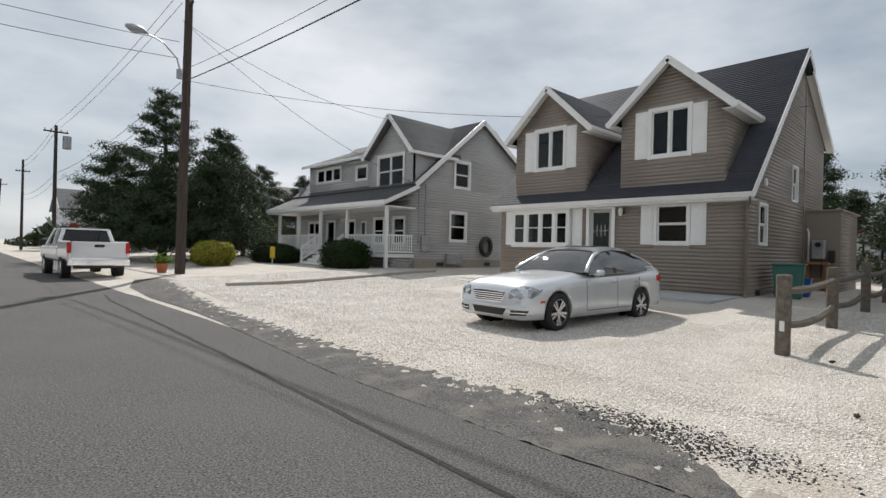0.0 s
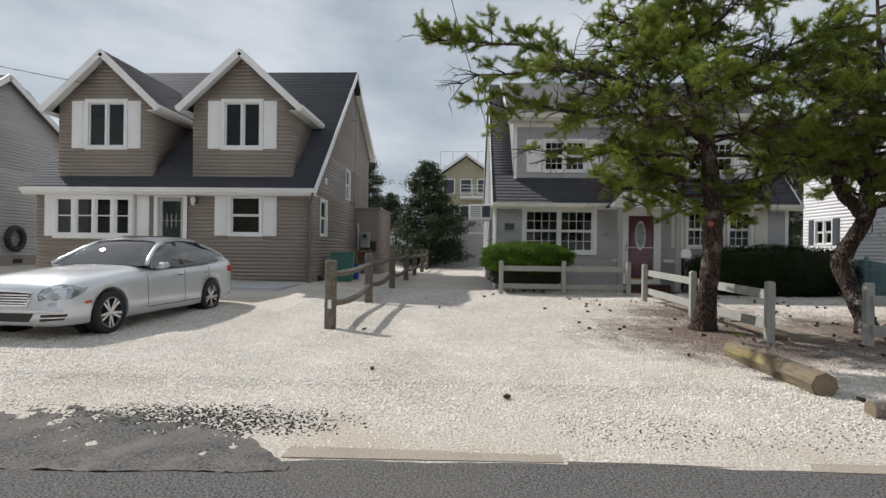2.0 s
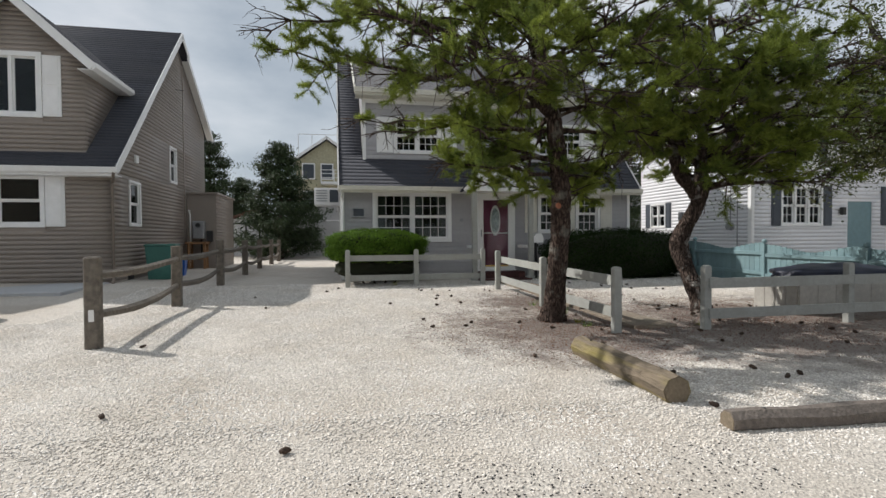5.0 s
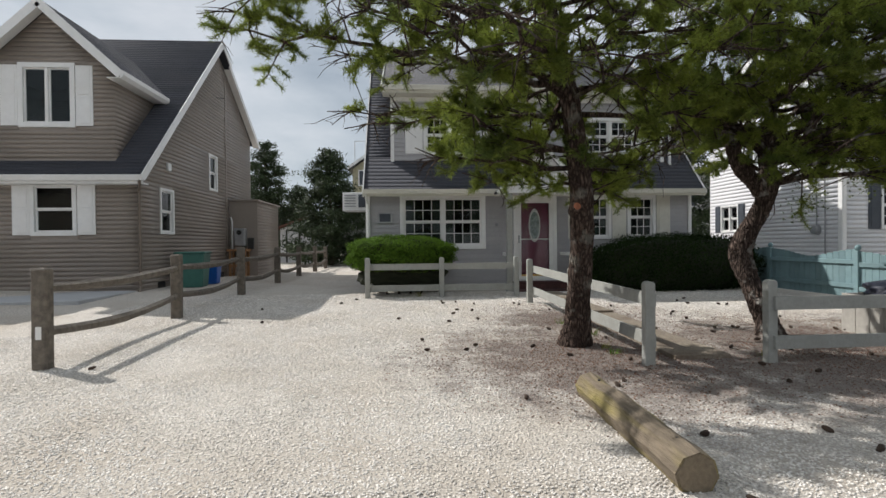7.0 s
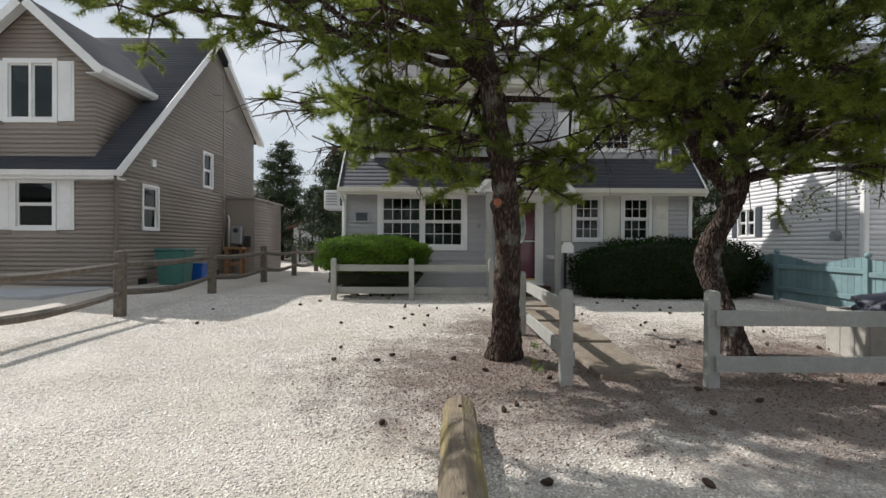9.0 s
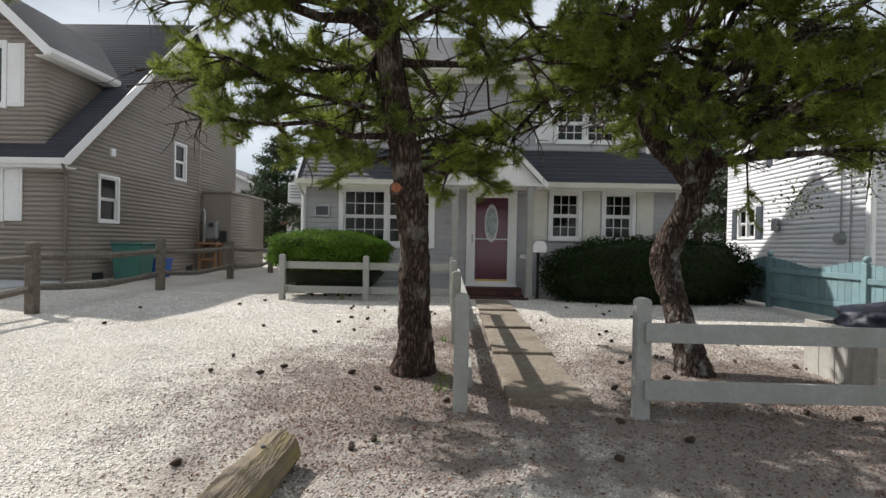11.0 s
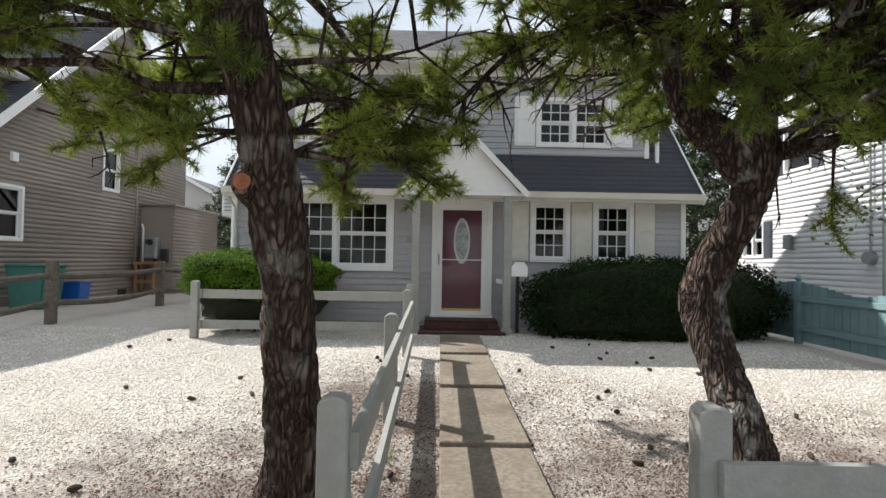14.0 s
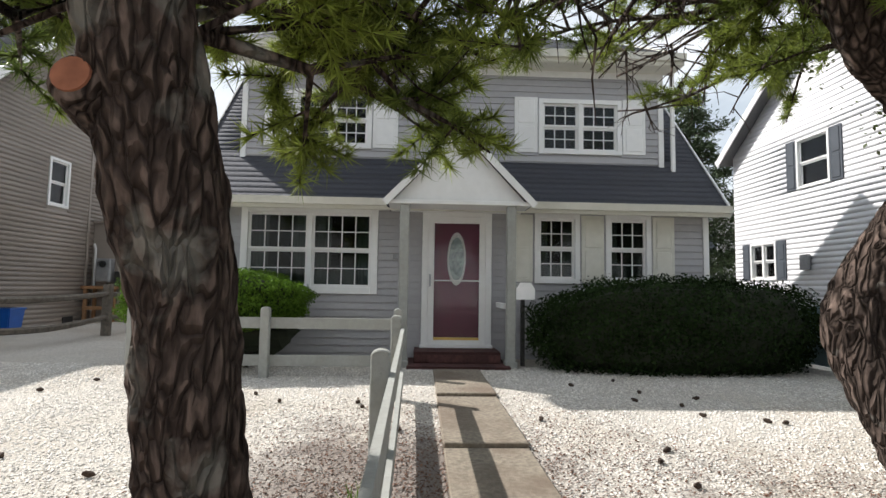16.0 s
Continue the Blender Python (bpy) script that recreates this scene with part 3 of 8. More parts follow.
far = sheet("pavement", [(-5.3, -300), (-5.4, 320), (-8.0, 320), (-8.0, -300)], -0.09, M_CONC, "pale gravelly verge across the street", "pavement", 0.07)

sheet("apron", ragged([(1.74, -1.85), (2.25, -1.85), (2.35, -0.6), (2.25, -0.2), (1.95, 0.0)], 0.05, 0.06, 9) + [(1.7, 0.0)], -0.082, M_SAND, "tan sandy concrete strip between road and shells", "pavement")
sheet("apron", ragged([(1.72, -60), (2.2, -60), (2.2, -6), (2.3, -4.0), (2.15, -3.6)], 0.06, 0.1, 4) + [(1.72, -3.4)], -0.082, M_SAND, "tan sandy strip along the road edge", "pavement")
sheet("asphalt_patch", ragged([(1.72, -3.9), (2.15, -3.9), (2.22, -3.0), (2.3, -2.4), (2.28, -1.9), (1.72, -1.87)], 0.10, 0.05, 6), -0.086, M_OLDTAR, "dark crumbled asphalt patch at the road edge", "pavement")
def draped(name, rows, material, label, lift, rough_, seed):
    """A broken sheet lying over the ground, its skin sinking under the shells here and there: rows are (y, x from, x to)."""
    nx, ys = 22, np.arange(rows[0][0], rows[-1][0], 0.05)
    v = []
    for y in ys:
        x0, x1 = np.interp(y, [r[0] for r in rows], [r[1] for r in rows]), np.interp(y, [r[0] for r in rows], [r[2] for r in rows])
        x1 += 0.10 * noise.noise((seed, y * 1.7, 0)) + 0.05 * noise.noise((seed, y * 6.0, 3))
        for i in range(nx):
            u = i / (nx - 1)
            x = x0 + (x1 - x0) * u
            base = max(gh(x, y) + 0.004, -0.074)
            v.append((x, y, base + lift * (1 - u ** 3) - 0.012 * u ** 4 + rough_ * noise.noise((x * 9, y * 9, seed)) + 0.5 * rough_ * noise.noise((x * 30, y * 30, seed))))
    f = np.array([(j * nx + i, j * nx + i + 1, (j + 1) * nx + i + 1, (j + 1) * nx + i) for j in range(len(ys) - 1) for i in range(nx - 1)], np.int32)
    return tagged(mesh_np(name, np.array(v, np.float32), f.ravel(), 4, material), label, "pavement", "", "structure")


draped("asphalt_shoulder", [(-0.1, 1.50, 1.62), (0.2, 1.45, 1.9), (0.6, 1.45, 2.3), (1.0, 1.4, 2.5), (1.6, 1.4, 2.5), (2.2, 1.4, 2.52), (3.2, 1.4, 2.42), (4.1, 1.4, 2.3), (6.2, 1.6, 2.42), (8.5, 1.8, 2.55), (10.4, 1.9, 2.66), (13.5, 1.9, 3.1), (17.0, 2.2, 3.7), (20.0, 3.0, 4.3)], M_OLDTAR, "old broken asphalt shoulder crumbling into the shells", 0.004, 0.014, 7.0)


def strip(left, right, z):
    v = np.array([(x, y, z) for x, y in left] + [(x, y, z) for x, y in right], np.float32)
    n = len(left)
    f = np.array([(i, n + i, n + i + 1, i + 1) for i in range(n - 1)], np.int32)
    ob = mesh_np("road_line", v, f.ravel(), 4, M_ROADLINE)
    tagged(ob, "thin dark line running along the street", "road marking", "", "structure")


def line_run(a, b, w, seed):
    pts = ragged([a, b], 0.014, 0.15, seed)
    strip([(x - w / 2 * (1 + 0.4 * noise.noise((x, y * 3, 9))), y) for x, y in pts], [(x + w / 2 * (1 + 0.4 * noise.noise((x, y * 3, 5))), y) for x, y in pts], -0.071)


# One narrow dark line along the street, laid in five stretches.
line_run((0.60, -0.5), (0.646, 0.93), 0.045, 1.0)
line_run((0.646, 0.93), (0.706, 2.49), 0.045, 1.0)
line_run((0.706, 2.49), (0.828, 5.66), 0.05, 1.0)
line_run((0.828, 5.66), (1.03, 13.5), 0.06, 1.0)
line_run((1.03, 13.5), (1.2, 15.0), 0.05, 1.0)


def kerb():
    bm = bmesh.new()
    box(bm, (4.35, 20.6, -0.1), (4.55, 56, 0.03), 0.02)
    tagged(finish(bm, "kerb", M_KERB), "low concrete kerb along the yard", "kerb", "", "structure")
    sheet("side_street", [(4.3, 60), (4.3, 72), (90, 72), (90, 60)], -0.095, M_ASPHALT, "side street of grey asphalt", "road", 0.024)


kerb()


def scatter(name, n, xr, yr, size, material, keep, seed, lab, flat=0.5, cat="gravel", up=0.0):
    """Loose flakes lying on the ground, as one mesh."""
    r = np.random.default_rng(seed)
    x = r.uniform(*xr, n)
    y = r.uniform(*yr, n)
    k = keep(x, y, r)
    x, y = x[k], y[k]
    n = len(x)
    z = np.array([gh(a, b) + 0.004 * noise.noise((a * 0.9, b * 0.9, 0)) for a, b in zip(x, y)])
    s = r.uniform(0.5, 1.0, n)[:, None, None] * size
    base = r.normal(0, 1, (n, 4, 3))
    base /= np.linalg.norm(base, axis=2, keepdims=True)
    tet = np.array([(1, 0, -0.5), (-0.5, 0.87, -0.5), (-0.5, -0.87, -0.5), (0, 0, 0.8)])
    a = r.uniform(0, 6.28, n)
    rot = np.zeros((n, 3, 3))
    rot[:, 0, 0], rot[:, 0, 1], rot[:, 1, 0], rot[:, 1, 1], rot[:, 2, 2] = np.cos(a), -np.sin(a), np.sin(a), np.cos(a), 1
    p = np.einsum("nij,kj->nki", rot, tet) * [1, 1, flat] + base * 0.25
    p = p * s
    p += np.stack([x, y, z + size * 0.15 + up], 1)[:, None, :]
    f = np.array([(0, 1, 2), (0, 3, 1), (1, 3, 2), (2, 3, 0)]).reshape(1, -1) + 4 * np.arange(n)[:, None]
    ob = mesh_np(name, p.reshape(-1, 3), f.ravel(), 3, material)
    return tagged(ob, lab, cat, "", "stuff")


def on_shell(x, y, r):
    edge = np.where(y < -1.85, 2.25, np.where(y < 0.3, 2.25, np.where(y < 3, 2.55, 2.45 + 0.03 * (y - 3))))
    wob = 0.10 * np.sin(y * 5.1) + 0.07 * np.sin(y * 11.7 + 1) + 0.05 * np.sin(y * 23)
    p = np.clip((x - edge + 0.22 + wob) / 0.5, 0.0, 1) ** 1.3
    p = np.maximum(p, np.where(x > 1.85, 0.06, 0.0))
    walk_ = (y < -6.03 + 0.05 * np.sin(x * 6)) & (y > -6.60 + 0.06 * np.sin(x * 4.3 + 1)) & (x > 6.5)
    return (r.uniform(0, 1, len(x)) < p) & ~(walk_ & (r.uniform(0, 1, len(x)) < 0.93)) & (x < 13.2)


scatter("shell_gravel", 150000, (1.8, 8.5), (-9.0, 3.5), 0.0165, M_CHIP, on_shell, 1, "pale crushed shell chips strewn over the yard")
scatter("shell_gravel", 60000, (8.5, 13.2), (-11.5, 2.5), 0.021, M_CHIP, on_shell, 2, "pale crushed shell chips before the house")
scatter("shell_gravel", 45000, (2.2, 9.0), (3.5, 11.0), 0.022, M_CHIP, on_shell, 3, "pale crushed shell chips on the parking yard")
scatter("shell_gravel", 42000, (2.8, 13.0), (11.0, 21.0), 0.034, M_CHIP, lambda x, y, r: (x > 2.9 + (y - 11) * 0.13) & (r.uniform(0, 1, len(x)) < 0.95 - (y - 11) * 0.03), 8, "pale crushed shell chips towards the neighbour's yard")


def crumbs(x, y, r):
    return (np.hypot((x - 2.32) / 0.24, (y - 0.85) / 0.85) + r.uniform(-0.7, 0.5, len(x)) < 0.9)


scatter("asphalt_crumbs", 9000, (1.8, 3.0), (-0.6, 2.2), 0.018, M_CRUMB, crumbs, 5, "black broken asphalt crumbs on the shells", 0.45)
scatter("asphalt_crumbs", 3000, (1.9, 2.9), (-4.4, 7.5), 0.014, M_CRUMB, lambda x, y, r: (abs(x - 2.3) < 0.3) & ((y > 1) | (y < -1.9)), 6, "black asphalt crumbs along the road edge", 0.45)


def litter(x, y, r):
    d1 = np.hypot(x - 6.6, y + 5.3) / 2.6
    d2 = np.hypot((x - 6.8) / 1.2, y + 8.2) / 2.6
    d3 = np.hypot((x - 8.6) / 1.3, y + 6.1) / 2.3
    return (np.minimum(np.minimum(d1, d2), d3) + r.uniform(0, 0.9, len(x)) < 1.05) & (x > 3.4)


scatter("needle_litter", 110000, (3.0, 12.5), (-11.5, -2.6), 0.013, M_LITTER, litter, 7, "brown fallen pine needles and leaf litter", 0.3, "litter", 0.007)


# ---- brown house ----
def brown_house():
    h = thing("brown_house", "two-storey taupe vinyl house with two gabled dormers and white shutters", "house", (14.1, 3.65, 0.25))
    h.matrix_basis = Matrix.Identity(4)
    g0 = 0.15
    F = Plane((14.1, 12.4, 0), (0, -1, 0), (0, 0, 1), (-1, 0, 0))
    Y = lambda y: 12.4 - y
    holes = [(Y(11.73), 1.58, Y(9.16), 2.86), (Y(8.58), 0.45, Y(7.52), 2.94), (Y(6.22), 1.62, Y(5.12), 2.94)]
    poly = [(0, g0), (8.75, g0), (8.75, 3.15), (0, 3.15)]
    wf = part("wall", wall_bm(F, poly, holes), M_BROWN, h)
    lay("clapboard", courses(F, poly, holes, 0.115, start=g0), M_BROWN, wf, False)
    S = Plane((14.1, 3.65, 0), (1, 0, 0), (0, 0, 1), (0, -1, 0))
    X = lambda x: x - 14.1
    side = [(0, g0), (9.4, g0), (9.4, 5.80), (6.35, 7.85), (5.5, 8.3), (0.0, 3.15)]
    sh = [(X(15.18), 1.67, X(16.02), 2.93), (X(18.74), 3.23, X(19.51), 4.48)]
    ws = part("wall", wall_bm(S, side, sh), M_BROWN, h)
    lay("clapboard", courses(S, side, sh, 0.115, start=g0), M_BROWN, ws, False)
    N = Plane((23.5, 12.4, 0), (-1, 0, 0), (0, 0, 1), (0, 1, 0))
    back = [(9.4 - u, v) for u, v in side][::-1]
    part("wall", wall_bm(N, back, []), M_BROWN, h)
    part("wall", bm_box((23.34, 3.81, g0), (23.5, 12.24, 5.5)), M_BROWN, h)
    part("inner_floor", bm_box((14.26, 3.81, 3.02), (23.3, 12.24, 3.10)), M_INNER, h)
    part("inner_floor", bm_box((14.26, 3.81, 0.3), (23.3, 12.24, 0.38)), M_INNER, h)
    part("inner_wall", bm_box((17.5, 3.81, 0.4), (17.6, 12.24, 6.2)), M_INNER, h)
    for x in (15.0, 17.3, 19.6, 21.9):
        part("vent", panel_bm(S, [(X(x), 0.2, X(x) + 0.4, 0.38, 0.01, 0.03)], 0.004), M_DARK, h, "black crawl-space vent")
    part("corner_trim", panel_bm(S, [(X(20.36), 0.2, X(20.44), 7.6, 0.016, 0.04)], 0.006), M_BROWN, h, "taupe vertical joint strip in the siding")
    part("foundation", bm_box((14.0, 3.59, 0.0), (23.5, 3.66, 0.2)), M_FOUND, h)
    part("foundation", bm_box((14.04, 3.66, 0.0), (14.1, 12.4, 0.2)), M_FOUND, h)
    # main roof
    k = 0.945
    e = (13.8, 3.02)
    rx, rz = 19.6, 3.02 + (19.6 - 13.8) * k
    front, fpl, fpoly = roof_slab(h, [(e[0], 12.65, e[1] + .1), (e[0], 3.40, e[1] + .1), (rx, 3.40, rz + .1), (rx, 12.65, rz + .1)][0:4], 0.1)
    roof_slab(h, [(20.4, 3.42, rz - 0.42), (20.4, 12.65, rz - 0.42), (rx, 12.65, rz + .1), (rx, 3.42, rz + .1)], 0.1)
    roof_slab(h, [(24.05, 3.42, 5.78), (24.05, 12.65, 5.78), (20.3, 12.65, 8.12), (20.3, 3.42, 8.12)], 0.1)
    # white rakes, soffits, fascia and gutter
    bm = bmesh.new()
    for a, b in (((13.78, 3.39, e[1]), (rx + 0.02, 3.39, rz)), ((rx, 3.39, rz - 0.0), (20.45, 3.39, rz - 0.52)), ((20.3, 3.41, 7.98), (24.07, 3.41, 5.64))):
        board_between(bm, Vector(a) + Vector((0, 0, 0.0)), b, 0.03, 0.2)
    part("rake_board", bm, M_WHITE, h)
    bm = bmesh.new()
    for a, b in (((13.85, 3.52, e[1] - 0.06), (rx, 3.52, rz - 0.06)), ((20.4, 3.52, 7.86), (24.0, 3.52, 5.62))):
        board_between(bm, a, b, 0.24, 0.02)
    part("soffit", bm, M_WHITE, h)
    bm = bmesh.new()
    box(bm, (13.79, 3.40, e[1] - 0.14), (13.82, 12.65, e[1] + 0.08), 0.004)
    box(bm, (13.82, 3.40, e[1] - 0.15), (14.09, 12.65, e[1] - 0.12))
    part("fascia", bm, M_WHITE, h)
    bm = bmesh.new()
    prism(bm, [(13.68, 12.65, e[1] + 0.05), (13.785, 12.65, e[1] + 0.05), (13.785, 12.65, e[1] - 0.07), (13.72, 12.65, e[1] - 0.07)], (0, -9.28, 0))
    part("gutter", bm, M_WHITE, h, "white metal gutter")
    part("downspout", bm_tube([(13.74, 3.46, 2.98), (13.85, 3.5, 2.82), (14.04, 3.6, 2.72), (14.05, 3.61, 0.35), (13.95, 3.60, 0.2)], [0.035] * 5, 8), mat("taupe_metal", (0.17, 0.135, 0.105), 0.5), h, "taupe downspout at the corner")
    # frieze and corner
    part("trim", panel_bm(F, [(0.0, 2.95, 8.75, 3.0, 0.015, 0.03)]), M_WHITE, h)
    # dormers
    for yl, yr, yp, wl, wr in ((11.78, 8.72, 10.22, 10.93, 9.53), (7.41, 4.25, 5.82, 6.52, 5.17)):
        D = Plane((14.2, yl, 0), (0, -1, 0), (0, 0, 1), (-1, 0, 0))
        w = yl - yr
        pk = yl - yp
        eave, apex = 5.78, 7.22
        poly = [(0, 3.42), (w, 3.42), (w, eave), (pk, apex), (0, eave)]
        hole = [(yl - wl, 4.32, yl - wr, 5.92)]
        dw = part("dormer_wall", wall_bm(D, poly, hole, 0.14), M_BROWN, h)
        lay("clapboard", courses(D, poly, hole, 0.115, start=3.45), M_BROWN, dw, False)
        for y, sgn in ((yr, -1), (yl, 1)):
            tri = [(14.2, 3.42), (14.2, eave), (14.2 + (eave - 3.42) / k + 0.1, eave)]
            bm = bmesh.new()
            prism(bm, [(x, y, z) for x, z in tri], (0, -0.12 * sgn, 0))
            bmesh.ops.recalc_face_normals(bm, faces=bm.faces)
            cw = part("dormer_cheek", bm, M_BROWN, h)
            if sgn < 0:
                C = Plane((14.2, y, 0), (1, 0, 0), (0, 0, 1), (0, -1, 0))
                tp = [(0, 3.42), (0, eave), ((eave - 3.42) / k + 0.1, eave)]
            else:
                C = Plane((14.2 + (eave - 3.42) / k + 0.1, y, 0), (-1, 0, 0), (0, 0, 1), (0, 1, 0))
                q = (eave - 3.42) / k + 0.1
                tp = [(0, eave), (q, eave), (q, 3.42)]
            lay("clapboard", courses(C, tp, [], 0.115, start=3.45), M_BROWN, cw, False)
        top = apex + 0.16
        s = (apex - eave) / (w / 2)
        oy = 0.34
        for sg, y0 in ((1, yl), (-1, yr)):
            ye = y0 + sg * oy
            ze = top - abs(ye - yp) * s
            xr, xe = 13.8 + (top - e[1]) / k, 13.8 + (ze - e[1]) / k
            c = [(13.88, ye, ze), (xe, ye, ze), (xr, yp, top), (13.88, yp, top)]
            if sg > 0:
                c = [c[1], c[0], c[3], c[2]]
            roof_slab(h, c, 0.08, name="dormer_roof")
            bm = bmesh.new()
            board_between(bm, (13.865, ye, ze - 0.10), (13.865, yp, top - 0.10), 0.03, 0.2)
            part("rake_board", bm, M_WHITE, h)
            bm = bmesh.new()
            board_between(bm, (14.03, ye - sg * 0.02, ze - 0.13), (14.03, yp, top - 0.13), 0.30, 0.02)
            box(bm, (13.87, min(ye, y0), ze - 0.17), (xe - 0.3, max(ye, y0), ze - 0.15))
            part("soffit", bm, M_WHITE, h)
            bm = bmesh.new()
            prism(bm, [(13.86, ye - sg * 0.01, ze - 0.18), (13.86, ye + sg * 0.07, ze - 0.10), (13.86, ye + sg * 0.08, ze + 0.0), (13.86, ye - sg * 0.01, ze + 0.02)], (xe - 14.1, 0, 0))
            bmesh.ops.recalc_face_normals(bm, faces=bm.faces)
            part("gutter", bm, M_WHITE, h)
        bm = bmesh.new()
        prism(bm, [(13.855, yp - 0.12, top - 0.24), (13.855, yp + 0.12, top - 0.24), (13.855, yp + 0.12, top - 0.10), (13.855, yp, top + 0.01), (13.855, yp - 0.12, top - 0.10)], (0.03, 0, 0))
        bmesh.ops.recalc_face_normals(bm, faces=bm.faces)
        part("peak_cap", bm, M_WHITE, h)
        window(D, yl - wl, 4.32, yl - wr, 5.92, h, units=2, casing=0.12, hung=False)
        shutter(D, yl - wl - 0.42, 4.36, yl - wl - 0.01, 5.86, h)
        shutter(D, yl - wr + 0.01, 4.36, yl - wr + 0.42, 5.86, h)
    # ground floor openings
    bay = new("bay_window")
    bay.parent = h
    B = Plane((13.9, 12.4, 0), (0, -1, 0), (0, 0, 1), (-1, 0, 0))
    part("bay_box", panel_bm(F, [(Y(11.73), 1.50, Y(9.16), 1.60, 0.0, 0.2), (Y(11.73), 2.84, Y(9.16), 2.9, 0.0, 0.2), (Y(11.73), 1.6, Y(11.66), 2.84, 0.0, 0.19), (Y(9.23), 1.6, Y(9.16), 2.84, 0.0, 0.19)], 0.006), M_WHITE, bay)
    us = [(11.63, 11.10), (10.98, 10.44), (10.35, 9.84), (9.72, 9.26)]
    fr = [(Y(11.66), 1.6, Y(9.23), 1.68, 0.12, 0.2), (Y(11.66), 2.72, Y(9.23), 2.84, 0.12, 0.2)]
    ed = [11.66] + [v for p_ in us for v in p_] + [9.23]
    for a, b in zip(ed[0::2], ed[1::2]):
        fr.append((Y(a), 1.68, Y(b), 2.72, 0.12, 0.2))
    part("casing", panel_bm(F, fr), M_WHITE, bay)
    for a, b in us:
        u0, u1 = Y(a), Y(b)
        part("sash", panel_bm(F, [(u0, 1.68, u0 + 0.05, 2.72, 0.13, 0.17), (u1 - 0.05, 1.68, u1, 2.72, 0.13, 0.17), (u0 + 0.05, 2.2, u1 - 0.05, 2.235, 0.13, 0.165)]), M_WHITE, bay)
        p = part("pane", panel_bm(F, [(u0 + 0.05, 1.68, u1 - 0.05, 2.72, 0.14, 0.144)]), M_GLASS, bay)
        p.visible_shadow = False
    bm = bmesh.new()
    n = 12
    prev = None
    for i in range(n + 1):
        t = i / n
        y = 11.76 - 2.63 * t
        z = 2.90 + 0.14 * math.sin(math.pi * t)
        cur = [bm.verts.new((13.86, y, 2.90)), bm.verts.new((13.86, y, z + 0.005)), bm.verts.new((14.1, y, z + 0.06)), bm.verts.new((14.1, y, 2.90))]
        if prev:
            for q in range(4):
                bm.faces.new((prev[q], cur[q], cur[(q + 1) % 4], prev[(q + 1) % 4]))
        prev = cur
    bmesh.ops.recalc_face_normals(bm, faces=bm.faces)
    part("bay_roof", bm, M_SHINGLE, bay)
    shutter(F, Y(12.13), 1.58, Y(11.75), 2.92, h)
    shutter(F, Y(9.14), 1.58, Y(8.74), 2.92, h)
    window(F, Y(6.22), 1.62, Y(5.12), 2.94, h, casing=0.1)
    shutter(F, Y(6.64), 1.64, Y(6.23), 2.92, h)
    shutter(F, Y(5.11), 1.64, Y(4.68), 2.92, h)
    door = new("front_door")
    door.parent = h
    part("casing", panel_bm(F, [(Y(8.58), 0.45, Y(8.46), 2.94, -0.1, 0.04), (Y(7.64), 0.45, Y(7.52), 2.94, -0.1, 0.04), (Y(8.46), 2.82, Y(7.64), 2.94, -0.1, 0.04)], 0.004), M_WHITE, door)
    part("leaf", panel_bm(F, [(Y(8.46), 0.47, Y(7.64), 2.82, -0.09, -0.05)]), M_LGREY, door, "grey storm door with a half glass")
    part("pane", panel_bm(F, [(Y(8.34), 1.5, Y(7.76), 2.7, -0.05, -0.044)]), M_GLASS, door)
    part("glazing_bar", panel_bm(F, [(Y(8.34) + i * 0.145, 1.9, Y(8.34) + i * 0.145 + 0.012, 2.3, -0.043, -0.035) for i in range(1, 4)] + [(Y(8.34), 2.09, Y(7.76), 2.1, -0.034, -0.03)]), M_WHITE, door)
    part("door_handle", panel_bm(F, [(Y(7.72), 1.35, Y(7.68), 1.5, -0.05, 0.0)], 0.006), M_DARK, door, "black lever handle")
    lamp = new("wall_lamp")
    lamp.parent = h
    part("bracket", panel_bm(F, [(Y(7.3), 2.62, Y(7.2), 2.82, 0.01, 0.05), (Y(7.27), 2.78, Y(7.23), 2.82, 0.05, 0.16)], 0.006), M_DARK, lamp)
    part("lantern", bm_tube([(13.93, 7.25, 2.56), (13.93, 7.25, 2.62), (13.93, 7.25, 2.76), (13.93, 7.25, 2.82)], [0.03, 0.06, 0.08, 0.03], 8), M_CREAM, lamp, "small frosted lantern")
    window(S, X(15.18), 1.67, X(16.02), 2.93, h, casing=0.07)
    window(S, X(18.74), 3.23, X(19.51), 4.48, h, casing=0.07)
    part("vent_hood", panel_bm(S, [(X(15.6), 3.45, X(15.78), 3.66, 0.01, 0.08)], 0.01), M_WHITE, h, "white vent hood")
    # side annex
    A = new("annex")
    A.parent = h
    part("annex_body", bm_box((20.7, 2.6, 0.12), (23.9, 3.64, 3.0)), M_BROWN, A)
    A1 = Plane((20.7, 2.6, 0), (1, 0, 0), (0, 0, 1), (0, -1, 0))
    lay("clapboard", courses(A1, [(0, 0.15), (3.2, 0.15), (3.2, 3.0), (0, 3.0)], [], 0.115), M_BROWN, A, False)
    part("annex_roof", bm_box((20.62, 2.52, 3.0), (24.0, 3.64, 3.07), 0.01), M_BROWN, A)
    mb_ = new("electric_meter")
    mb_.parent = A
    part("meter_body", bm_box((20.44, 2.98, 1.30), (20.69, 3.40, 1.98), 0.03), M_METAL, mb_, "grey electric cabinet")
    part("cabinet_door", bm_box((20.42, 3.02, 1.34), (20.44, 3.36, 1.66), 0.008), M_METAL, mb_)
